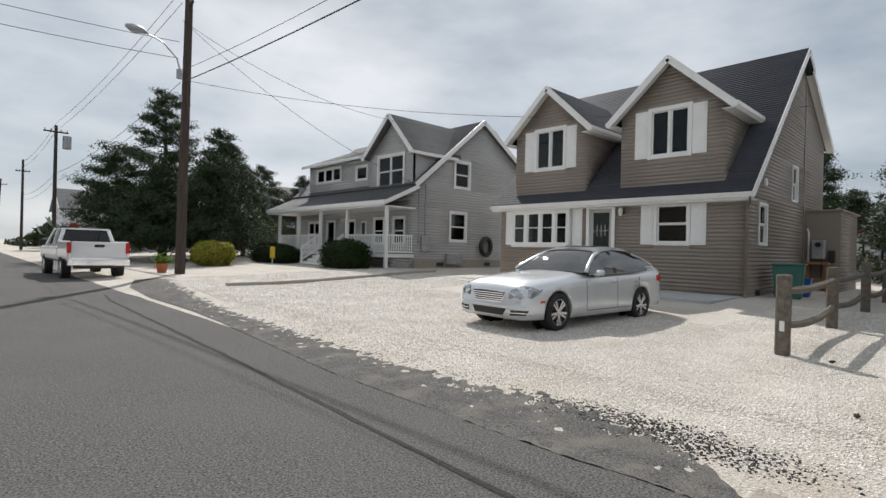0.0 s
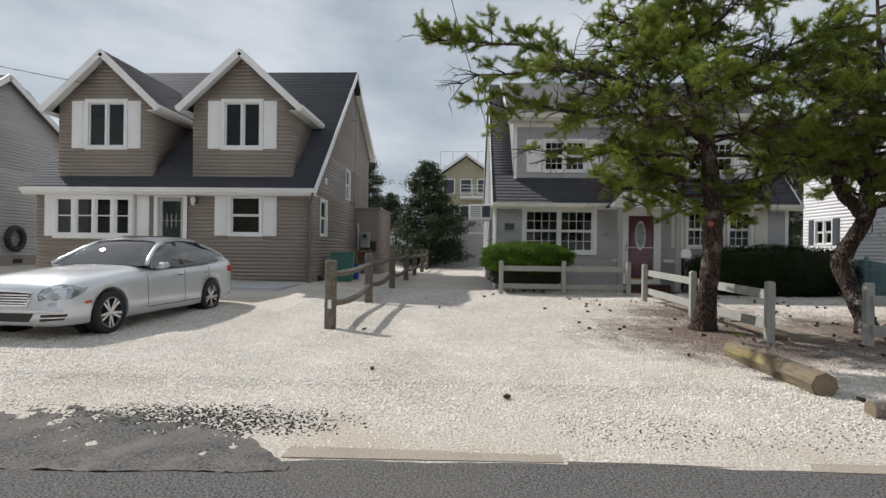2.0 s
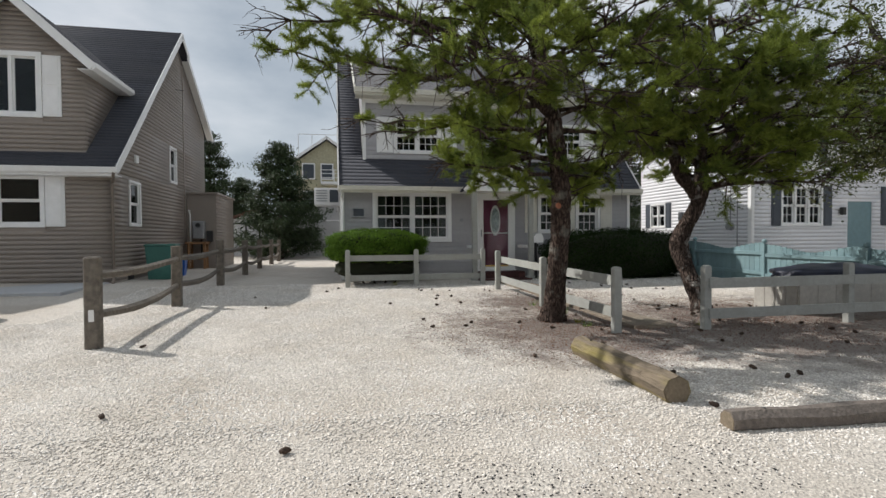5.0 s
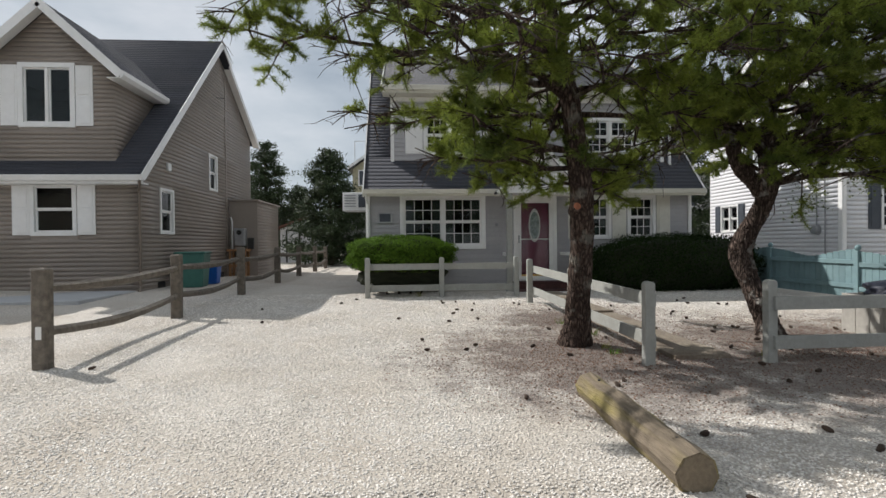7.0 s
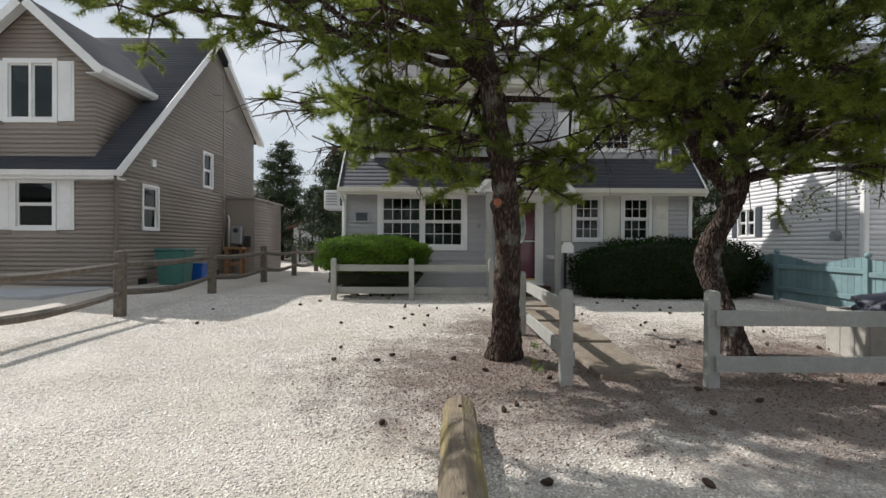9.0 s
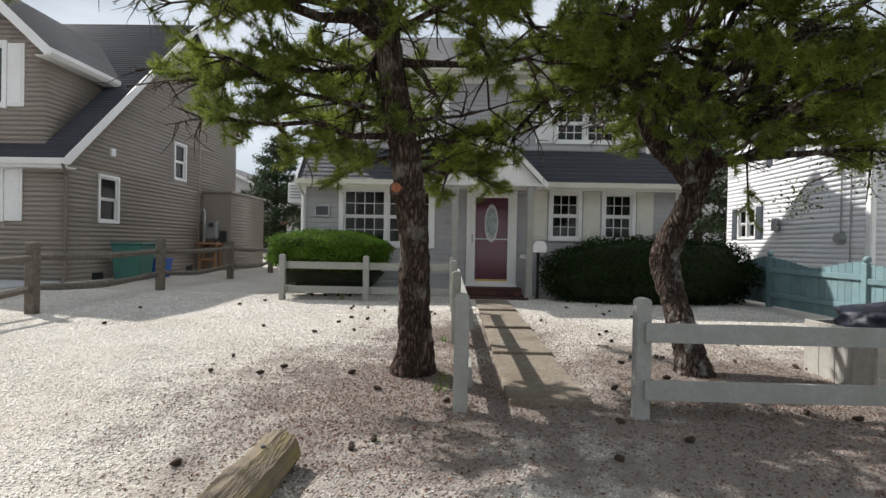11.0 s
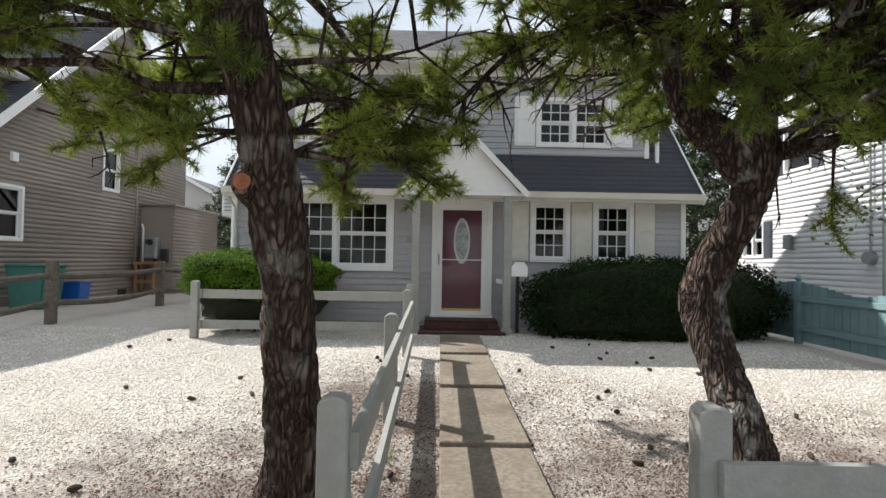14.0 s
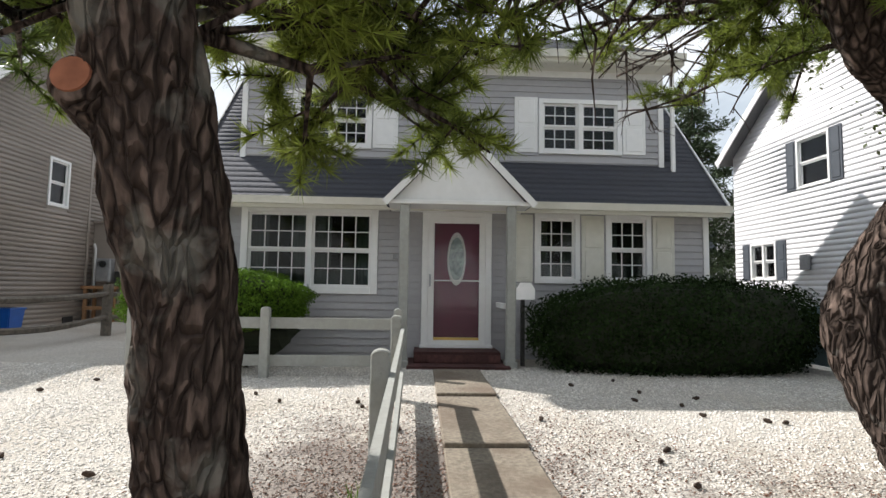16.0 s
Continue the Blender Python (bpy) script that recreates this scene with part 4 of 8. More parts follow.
    part("meter_dial", bm_tube([(20.44, 3.19, 1.82), (20.34, 3.19, 1.82)], [0.11, 0.10], 16), M_CLEAR, mb_, "round glass meter")
    part("dial_face", bm_tube([(20.44, 3.19, 1.82), (20.40, 3.19, 1.82)], [0.085, 0.085], 16), M_DARK, mb_)
    part("conduit", bm_tube([(20.6, 3.50, 0.3), (20.6, 3.50, 2.25), (20.6, 3.55, 2.4)], [0.03] * 3, 8), M_WHITE, mb_, "white conduit")
    part("conduit", bm_tube([(20.55, 3.1, 0.6), (20.55, 3.1, 1.3)], [0.025] * 2, 8), M_DARK, mb_)
    part("side_box", bm_box((20.55, 2.72, 1.2), (20.69, 2.92, 1.62), 0.01), M_DARK, mb_, "small dark switch box")
    ms_ = new("meter_stand")
    ms_.parent = A
    for yy in (2.92, 3.46):
        part("stand_leg", bm_box((20.16, yy - 0.04, 0.1), (20.24, yy + 0.04, 1.12), 0.006), M_RAWWOOD, ms_)
        part("stand_leg", bm_box((20.56, yy - 0.04, 0.1), (20.64, yy + 0.04, 1.12), 0.006), M_RAWWOOD, ms_)
    part("stand_top", bm_box((20.12, 2.84, 1.12), (20.68, 3.56, 1.20), 0.006), M_RAWWOOD, ms_)
    part("stand_rail", bm_box((20.14, 2.90, 0.55), (20.17, 3.50, 0.64), 0.004), M_RAWWOOD, ms_)
    return h


brown_house()

p_ = bm_box((11.7, 3.7, 0.0), (14.03, 12.6, 0.24), 0.015)
tagged(finish(p_, "patio", M_PATIO), "smooth grey concrete patio slab along the taupe house", "patio", "", "structure")


# ---- grey house ----
def grey_house():
    h = thing("grey_house", "grey vinyl cape house with white gabled entry and dormer", "house")
    g0 = 0.12
    F = Plane((13.95, -2.02, 0), (0, -1, 0), (0, 0, 1), (-1, 0, 0))
    Y = lambda y: -2.02 - y
    W = 8.60
    holes = [(Y(-2.86), 1.18, Y(-5.07), 2.60), (Y(-5.80), 0.40, Y(-6.94), 2.60), (Y(-7.66), 1.40, Y(-8.42), 2.56), (Y(-8.86), 1.40, Y(-9.63), 2.56)]
    poly = [(0, g0), (W, g0), (W, 2.85), (0, 2.85)]
    wf = part("wall", wall_bm(F, poly, holes), M_GREY, h)
    lay("clapboard", courses(F, poly, holes, 0.115, start=g0, lift=0.02, slot=0.009), M_GREY, wf, True)
    k = 1.12
    rx, rz = 18.0, 2.62 + (18.0 - 13.62) * k
    side = [(0, g0), (9.2, g0), (9.2, 2.85), (4.05, rz - 0.15), (0, 2.85)]
    S = Plane((13.95, -10.62, 0), (1, 0, 0), (0, 0, 1), (0, -1, 0))
    part("wall", wall_bm(S, side, []), M_GREY, h)
    N = Plane((23.15, -2.02, 0), (-1, 0, 0), (0, 0, 1), (0, 1, 0))
    back = [(9.2 - u, v) for u, v in side][::-1]
    ws = part("wall", wall_bm(N, back, []), M_GREY, h)
    lay("clapboard", courses(N, back, [], 0.115, start=g0), M_GREY, ws, False)
    part("wall", bm_box((22.99, -10.46, g0), (23.15, -2.18, 2.85)), M_GREY, h)
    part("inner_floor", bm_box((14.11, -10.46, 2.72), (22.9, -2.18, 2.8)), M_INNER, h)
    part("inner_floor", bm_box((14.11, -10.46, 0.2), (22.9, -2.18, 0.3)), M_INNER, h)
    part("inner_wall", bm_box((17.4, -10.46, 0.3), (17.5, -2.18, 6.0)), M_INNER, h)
    # lower front roof, in the stretches beside and below the dormer
    roof_slab(h, [(13.62, -1.97, 2.66), (13.62, -10.8, 2.66), (14.5, -10.8, 2.66 + 0.88 * k), (14.5, -1.97, 2.66 + 0.88 * k)], 0.1)
    roof_slab(h, [(14.5, -1.97, 2.66 + 0.88 * k), (14.5, -2.62, 2.66 + 0.88 * k), (rx, -2.62, rz + 0.04), (rx, -1.97, rz + 0.04)], 0.1)
    roof_slab(h, [(14.5, -10.10, 2.66 + 0.88 * k), (14.5, -10.8, 2.66 + 0.88 * k), (rx, -10.8, rz + 0.04), (rx, -10.10, rz + 0.04)], 0.1)
    roof_slab(h, [(23.4, -10.8, 2.6), (23.4, -1.97, 2.6), (rx, -1.97, rz + 0.04), (rx, -10.8, rz + 0.04)], 0.1)
    bm = bmesh.new()
    board_between(bm, (13.60, -1.95, 2.56), (rx, -1.95, rz - 0.06), 0.03, 0.16)
    board_between(bm, (23.4, -1.95, 2.5), (rx, -1.95, rz - 0.06), 0.03, 0.16)
    part("rake_board", bm, M_WHITE, h)
    bm = bmesh.new()
    board_between(bm, (13.60, -10.82, 2.56), (rx, -10.82, rz - 0.06), 0.03, 0.16)
    part("rake_board", bm, M_WHITE, h)
    # shed dormer
    D = Plane((14.4, -2.63, 0), (0, -1, 0), (0, 0, 1), (-1, 0, 0))
    DY = lambda y: -2.63 - y
    dp = [(0, 3.2), (7.46, 3.2), (7.46, 5.30), (0, 5.30)]
    dh = [(DY(-3.50), 3.70, DY(-4.88), 4.74), (DY(-7.83), 3.70, DY(-9.33), 4.70)]
    dw = part("dormer_wall", wall_bm(D, dp, dh), M_GREY, h)
    lay("clapboard", courses(D, dp, dh, 0.115, start=3.2, lift=0.02, slot=0.009), M_GREY, dw, True)
    for y, n_ in ((-2.63, 1), (-10.09, -1)):
        bm = bmesh.new()
        prism(bm, [(14.4, y, 3.4), (14.4, y, 5.3), (17.7, y, 7.2)], (0, -0.1 * n_, 0))
        bmesh.ops.recalc_face_normals(bm, faces=bm.faces)
        part("dormer_cheek", bm, M_GREY, h)
    roof_slab(h, [(14.02, -2.45, 5.42), (14.02, -10.27, 5.42), (rx, -10.27, rz + 0.10), (rx, -2.45, rz + 0.10)], 0.09, material=M_SHINGLE2, name="dormer_roof")
    bm = bmesh.new()
    box(bm, (13.99, -10.30, 5.22), (14.02, -2.42, 5.42), 0.004)
    box(bm, (14.02, -10.28, 5.21), (14.40, -2.44, 5.24))
    board_between(bm, (14.0, -2.42, 5.34), (rx, -2.42, rz + 0.02), 0.03, 0.18)
    board_between(bm, (14.0, -10.30, 5.34), (rx, -10.30, rz + 0.02), 0.03, 0.18)
    part("fascia", bm, M_CREAM, h)
    bm = bmesh.new()
    prism(bm, [(13.89, -2.4, 5.40), (13.985, -2.4, 5.40), (13.985, -2.4, 5.28), (13.92, -2.4, 5.28)], (0, -7.9, 0))
    part("gutter", bm, M_CREAM, h)
    part("corner_board", panel_bm(D, [(0, 3.2, 0.09, 5.22, 0.0, 0.035)]), M_WHITE, h)
    part("corner_board", panel_bm(D, [(7.37, 3.2, 7.46, 5.22, 0.0, 0.035)]), M_WHITE, h)
    part("downspout", bm_box((14.28, -10.26, 3.36), (14.34, -10.19, 5.22), 0.01), M_WHITE, h)
    part("frieze", panel_bm(D, [(0.09, 5.10, 7.37, 5.22, 0.0, 0.03)]), M_WHITE, h)
    # lower eave
    bm = bmesh.new()
    box(bm, (13.60, -10.82, 2.52), (13.63, -1.95, 2.70), 0.004)
    box(bm, (13.63, -10.8, 2.56), (13.94, -1.97, 2.58))
    part("fascia", bm, M_CREAM, h)
    bm = bmesh.new()
    prism(bm, [(13.50, -1.95, 2.69), (13.595, -1.95, 2.69), (13.595, -1.95, 2.58), (13.53, -1.95, 2.58)], (0, -8.85, 0))
    part("gutter", bm, M_CREAM, h)
    part("downspout", bm_tube([(13.56, -2.02, 2.6), (13.75, -2.03, 2.45), (13.88, -2.06, 2.35), (13.88, -2.06, 0.2)], [0.035] * 4, 8), M_WHITE, h)
    part("corner_board", panel_bm(F, [(-0.03, g0, 0.08, 2.55, 0.0, 0.03)]), M_WHITE, h)
    part("corner_board", panel_bm(F, [(W - 0.09, g0, W, 2.55, 0.0, 0.03)]), M_WHITE, h)
    # windows
    window(F, Y(-2.86), 1.18, Y(-5.07), 2.60, h, units=2, casing=0.11, cols=4, rows_=2, curtain=True)
    window(F, Y(-7.66), 1.40, Y(-8.42), 2.56, h, casing=0.08, cols=3, rows_=2, curtain=True)
    window(F, Y(-8.86), 1.40, Y(-9.63), 2.56, h, casing=0.08, cols=3, rows_=2, curtain=True)
    for a, b in ((-7.26, -7.63), (-8.45, -8.83), (-9.66, -10.03)):
        shutter(F, Y(a), 1.42, Y(b), 2.54, h, M_CREAM)
    window(D, DY(-3.50), 3.70, DY(-4.88), 4.74, h, units=2, casing=0.08, cols=3, rows_=2)
    window(D, DY(-7.83), 3.70, DY(-9.33), 4.70, h, units=2, casing=0.08, cols=3, rows_=2)
    for a, b in ((-3.02, -3.48), (-4.90, -5.34), (-7.40, -7.81), (-9.35, -9.76)):
        shutter(D, DY(a), 3.72, DY(b), 4.72, h, M_WHITE)
    # plaque on the wall
    part("plaque", panel_bm(F, [(Y(-2.30), 1.86, Y(-2.66), 2.14, 0.02, 0.05)], 0.006), M_METAL, h, "grey framed plaque with a sea picture")
    part("plaque_relief", panel_bm(F, [(Y(-2.34), 1.90, Y(-2.62), 2.10, 0.05, 0.054)]), M_SHUTTERD, h)
    part("number_plate", panel_bm(F, [(Y(-5.33), 1.76, Y(-5.41), 1.84, 0.02, 0.05)], 0.006), M_METAL, h, "small grey bell plate")
    # entry
    E = Plane((13.93, -5.80, 0), (0, -1, 0), (0, 0, 1), (-1, 0, 0))
    d = new("front_door")
    d.parent = h
    ww = 1.14
    part("casing", panel_bm(E, [(0, 0.36, 0.10, 2.56, -0.1, 0.05), (ww - 0.10, 0.36, ww, 2.56, -0.1, 0.05), (0.10, 2.46, ww - 0.10, 2.56, -0.1, 0.05), (-0.02, 0.30, ww + 0.02, 0.38, -0.1, 0.10)], 0.005), M_WHITE, d)
    part("storm_frame", panel_bm(E, [(0.10, 0.38, 0.20, 2.46, 0.0, 0.035), (ww - 0.20, 0.38, ww - 0.10, 2.46, 0.0, 0.035), (0.20, 2.36, ww - 0.20, 2.46, 0.0, 0.035), (0.20, 0.38, ww - 0.20, 0.46, 0.0, 0.035)], 0.004), M_WHITE, d, "white storm door frame")
    part("leaf", panel_bm(E, [(0.10, 0.38, ww - 0.10, 2.46, -0.08, -0.04)]), M_DOOR, d, "maroon panelled door leaf")
    part("threshold", panel_bm(E, [(0.20, 0.46, ww - 0.20, 0.50, -0.02, 0.036)]), mat("brass", (0.6, 0.42, 0.15), 0.35, metal=0.9), d, "brass kick strip")
    bm = bmesh.new()
    ring = []
    c = Vector((ww / 2, 1.78))
    n = 32
    for r_, dz in ((1.0, 0.0), (0.9, 0.02), (0.78, 0.0)):
        ring.append([bm.verts.new(E.at(c.x + 0.155 * r_ * math.cos(2 * math.pi * i / n), c.y + 0.44 * r_ * math.sin(2 * math.pi * i / n), -0.039 + dz)) for i in range(n)])
    for a, b in zip(ring, ring[1:]):
        for i in range(n):
            bm.faces.new((a[i], a[(i + 1) % n], b[(i + 1) % n], b[i]))
    part("oval_frame", bm, M_WHITE, d, "white oval light surround", True)
    bm = bmesh.new()
    vs = [bm.verts.new(E.at(c.x + 0.125 * math.cos(2 * math.pi * i / n), c.y + 0.36 * math.sin(2 * math.pi * i / n), -0.034)) for i in range(n)]
    bm.faces.new(vs)
    part("oval_glass", bm, mat("frosted_oval", (0.32, 0.38, 0.38), 0.15, spread=0.5, scale=18), d, "leaded oval glass")
    part("storm_glass", panel_bm(E, [(0.20, 0.50, ww - 0.20, 2.36, 0.008, 0.012)]), M_CLEAR, d).visible_shadow = False
    part("glass_bar", panel_bm(E, [(0.20, 1.41, ww - 0.20, 1.43, 0.012, 0.03)]), M_WHITE, d)
    part("door_handle", panel_bm(E, [(0.12, 1.32, 0.15, 1.52, 0.036, 0.08)], 0.006), M_METAL, d, "grey storm door pull")
    # entry roof
    gy, gw, gz, ga = -6.35, 1.07, 2.60, 3.74
    bm = bmesh.new()
    prism(bm, [(13.12, gy + gw - 0.08, gz), (13.12, gy - gw + 0.08, gz), (13.12, gy, ga - 0.08)], (0.05, 0, 0))
    bmesh.ops.recalc_face_normals(bm, faces=bm.faces)
    gb = part("entry_gable", bm, M_WHITE, h)
    for sg in (1, -1):
        ye = gy + sg * (gw + 0.05)
        c = [(13.02, ye, gz - 0.02), (14.3, ye, gz - 0.02), (15.0, gy, ga), (13.02, gy, ga)]
        if sg > 0:
            c = [c[1], c[0], c[3], c[2]]
        roof_slab(h, c, 0.05, name="entry_roof")
        bm = bmesh.new()
        board_between(bm, (13.01, ye, gz - 0.06), (13.01, gy, ga - 0.04), 0.025, 0.10)
        part("rake_board", bm, M_WHITE, h)
    part("entry_ceiling", bm_box((13.05, gy - gw, gz - 0.06), (13.94, gy + gw, gz - 0.0), 0.005), M_WHITE, h)
    for y in (-5.53, -7.13):
        bm = bmesh.new()
        box(bm, (13.08, y - 0.07, 0.12), (13.20, y + 0.07, gz - 0.06), 0.012)
        box(bm, (13.05, y - 0.09, 0.12), (13.23, y + 0.09, 0.24), 0.01)
        part("entry_post", bm, M_PAINTWOOD, h, "grey painted entry post")
    for y in (-5.53, -7.05):
        part("entry_rail", bm_box((13.2, y - 0.03, 1.0), (13.9, y + 0.03, 1.08), 0.008), M_WHITE, h)
    # brick steps
    st = new("front_steps")
    st.parent = h
    tagged(st, "two low red brick steps")
    rng = random.Random(3)
    bricks = []
    part("step_core", bm_box((12.92, -7.10, 0.0), (13.93, -5.60, 0.17)), M_BRICK, st)
    part("step_core", bm_box((13.24, -7.0, 0.17), (13.93, -5.70, 0.34)), M_BRICK, st)
    for x0, z0, ya, yb in ((12.92, 0.10, -7.10, -5.60), (12.92, 0.17, -7.1, -5.6), (13.24, 0.25, -7.0, -5.7), (13.24, 0.34, -7.0, -5.7)):
        n = 7
        for i in range(n):
            a = ya + (yb - ya) * i / n + 0.005
            b = ya + (yb - ya) * (i + 1) / n - 0.005
            dz = 0.012 if z0 in (0.17, 0.34) else -0.0
            top_ = z0 in (0.17, 0.34)
            lo_, hi_ = ((x0 - 0.012, a, z0), (x0 + 0.3, b, z0 + dz)) if top_ else ((x0 - 0.012, a, z0 - 0.055), (x0, b, z0 + 0.055))
            part("brick", bm_box(lo_, hi_, 0.003), M_BRICK, st)
    return h


grey_house()


# ---- white house beyond the teal fence ----
def white_house():
    h = thing("white_house", "white vinyl house with dark shutters behind the teal fence", "house")
    yw, xf, xb = -14.7, 13.7, 19.7
    S = Plane((xb, yw, 0), (-1, 0, 0), (0, 0, 1), (0, 1, 0))
    X = lambda x: xb - x
    poly = [(0, 0.1), (6.0, 0.1), (6.0, 5.2), (3.0, 7.3), (0, 5.2)]
    hs = [(X(19.0), 1.62, X(18.0), 2.60), (X(17.2), 3.75, X(16.2), 4.95)]
    w = part("wall", wall_bm(S, poly, hs), M_WHITEV, h)
    lay("clapboard", courses(S, poly, hs, 0.125, start=0.1, lift=0.010), M_WHITEV, w, False)
    for a in hs:
        window(S, *a, h, units=2 if a[1] < 2 else 1, casing=0.06)
        shutter(S, a[0] - 0.34, a[1], a[0] - 0.01, a[3], h, M_SHUTTERD)
        shutter(S, a[2] + 0.01, a[1], a[2] + 0.34, a[3], h, M_SHUTTERD)
    part("meter", bm_tube([(14.5, yw + 0.02, 1.60), (14.5, yw + 0.16, 1.60)], [0.14, 0.12], 14), M_METAL, h, "round grey electric meter")
    part("meter_box", bm_box((16.85, yw + 0.02, 1.85), (17.1, yw + 0.12, 2.2), 0.01), M_METAL, h)
    part("conduit", bm_tube([(14.5, yw + 0.06, 1.72), (14.5, yw + 0.06, 4.9)], [0.02, 0.02], 6), M_METAL, h)
    part("conduit", bm_tube([(14.2, yw + 0.06, 0.6), (14.2, yw + 0.06, 4.9)], [0.018, 0.018], 6), M_METAL, h)
    F = Plane((xf, yw, 0), (0, -1, 0), (0, 0, 1), (-1, 0, 0))
    fp = [(0, 0.1), (8.5, 0.1), (8.5, 5.2), (0, 5.2)]
    fh = [(1.1, 1.6, 2.7, 2.9), (3.7, 0.3, 4.7, 2.4), (1.1, 3.6, 2.5, 4.7), (5.4, 1.6, 6.4, 2.9), (5.4, 3.6, 6.4, 4.7)]
    w = part("wall", wall_bm(F, fp, fh), M_WHITEV, h)
    lay("clapboard", courses(F, fp, fh, 0.125, start=0.1, lift=0.010), M_WHITEV, w, False)
    for a in (fh[0], fh[2], fh[3], fh[4]):
        window(F, *a, h, units=3 if a is fh[0] else 1, casing=0.07, cols=2, rows_=2)
        shutter(F, a[0] - 0.36, a[1], a[0] - 0.01, a[3], h, M_SHUTTERD)
        shutter(F, a[2] + 0.01, a[1], a[2] + 0.36, a[3], h, M_SHUTTERD)
    part("door_leaf", panel_bm(F, [(3.7, 0.3, 4.7, 2.4, -0.1, -0.03)]), M_TEAL, h, "teal front door")
    part("wall_lamp", bm_box((xf - 0.15, yw - 3.5, 1.95), (xf - 0.02, yw - 3.35, 2.2), 0.02), M_DARK, h)
    ye = yw - 8.5
    part("wall", bm_box((xf + 0.16, ye, 0.1), (xb, ye + 0.16, 5.2)), M_WHITEV, h)
    part("wall", bm_box((xb - 0.16, ye + 0.16, 0.1), (xb, yw - 0.16, 5.2)), M_WHITEV, h)
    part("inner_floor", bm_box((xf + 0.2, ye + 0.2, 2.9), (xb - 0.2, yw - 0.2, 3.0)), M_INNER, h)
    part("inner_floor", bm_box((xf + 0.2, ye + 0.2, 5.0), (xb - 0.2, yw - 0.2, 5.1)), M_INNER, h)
    xm, zr = (xf + xb) / 2, 7.45
    roof_slab(h, [(xf - 0.3, yw + 0.3, 5.05), (xf - 0.3, ye - 0.3, 5.05), (xm, ye - 0.3, zr), (xm, yw + 0.3, zr)], 0.12, M_SHINGLE2)
    roof_slab(h, [(xb + 0.3, ye - 0.3, 5.05), (xb + 0.3, yw + 0.3, 5.05), (xm, yw + 0.3, zr), (xm, ye - 0.3, zr)], 0.12, M_SHINGLE2)
    bm = bmesh.new()
    board_between(bm, (xf - 0.3, yw + 0.32, 5.0), (xm, yw + 0.32, zr - 0.05), 0.03, 0.18)
    board_between(bm, (xb + 0.3, yw + 0.32, 5.0), (xm, yw + 0.32, zr - 0.05), 0.03, 0.18)
    box(bm, (xf - 0.32, ye - 0.3, 4.9), (xf - 0.29, yw + 0.3, 5.08))
    part("rake_board", bm, M_WHITE, h)
    part("corner_board", panel_bm(F, [(0, 0.1, 0.1, 5.1, 0, 0.03)]), M_WHITE, h)
    part("corner_board", panel_bm(S, [(5.9, 0.1, 6.03, 5.1, 0.012, 0.03)]), M_WHITE, h)
    return h


white_house()


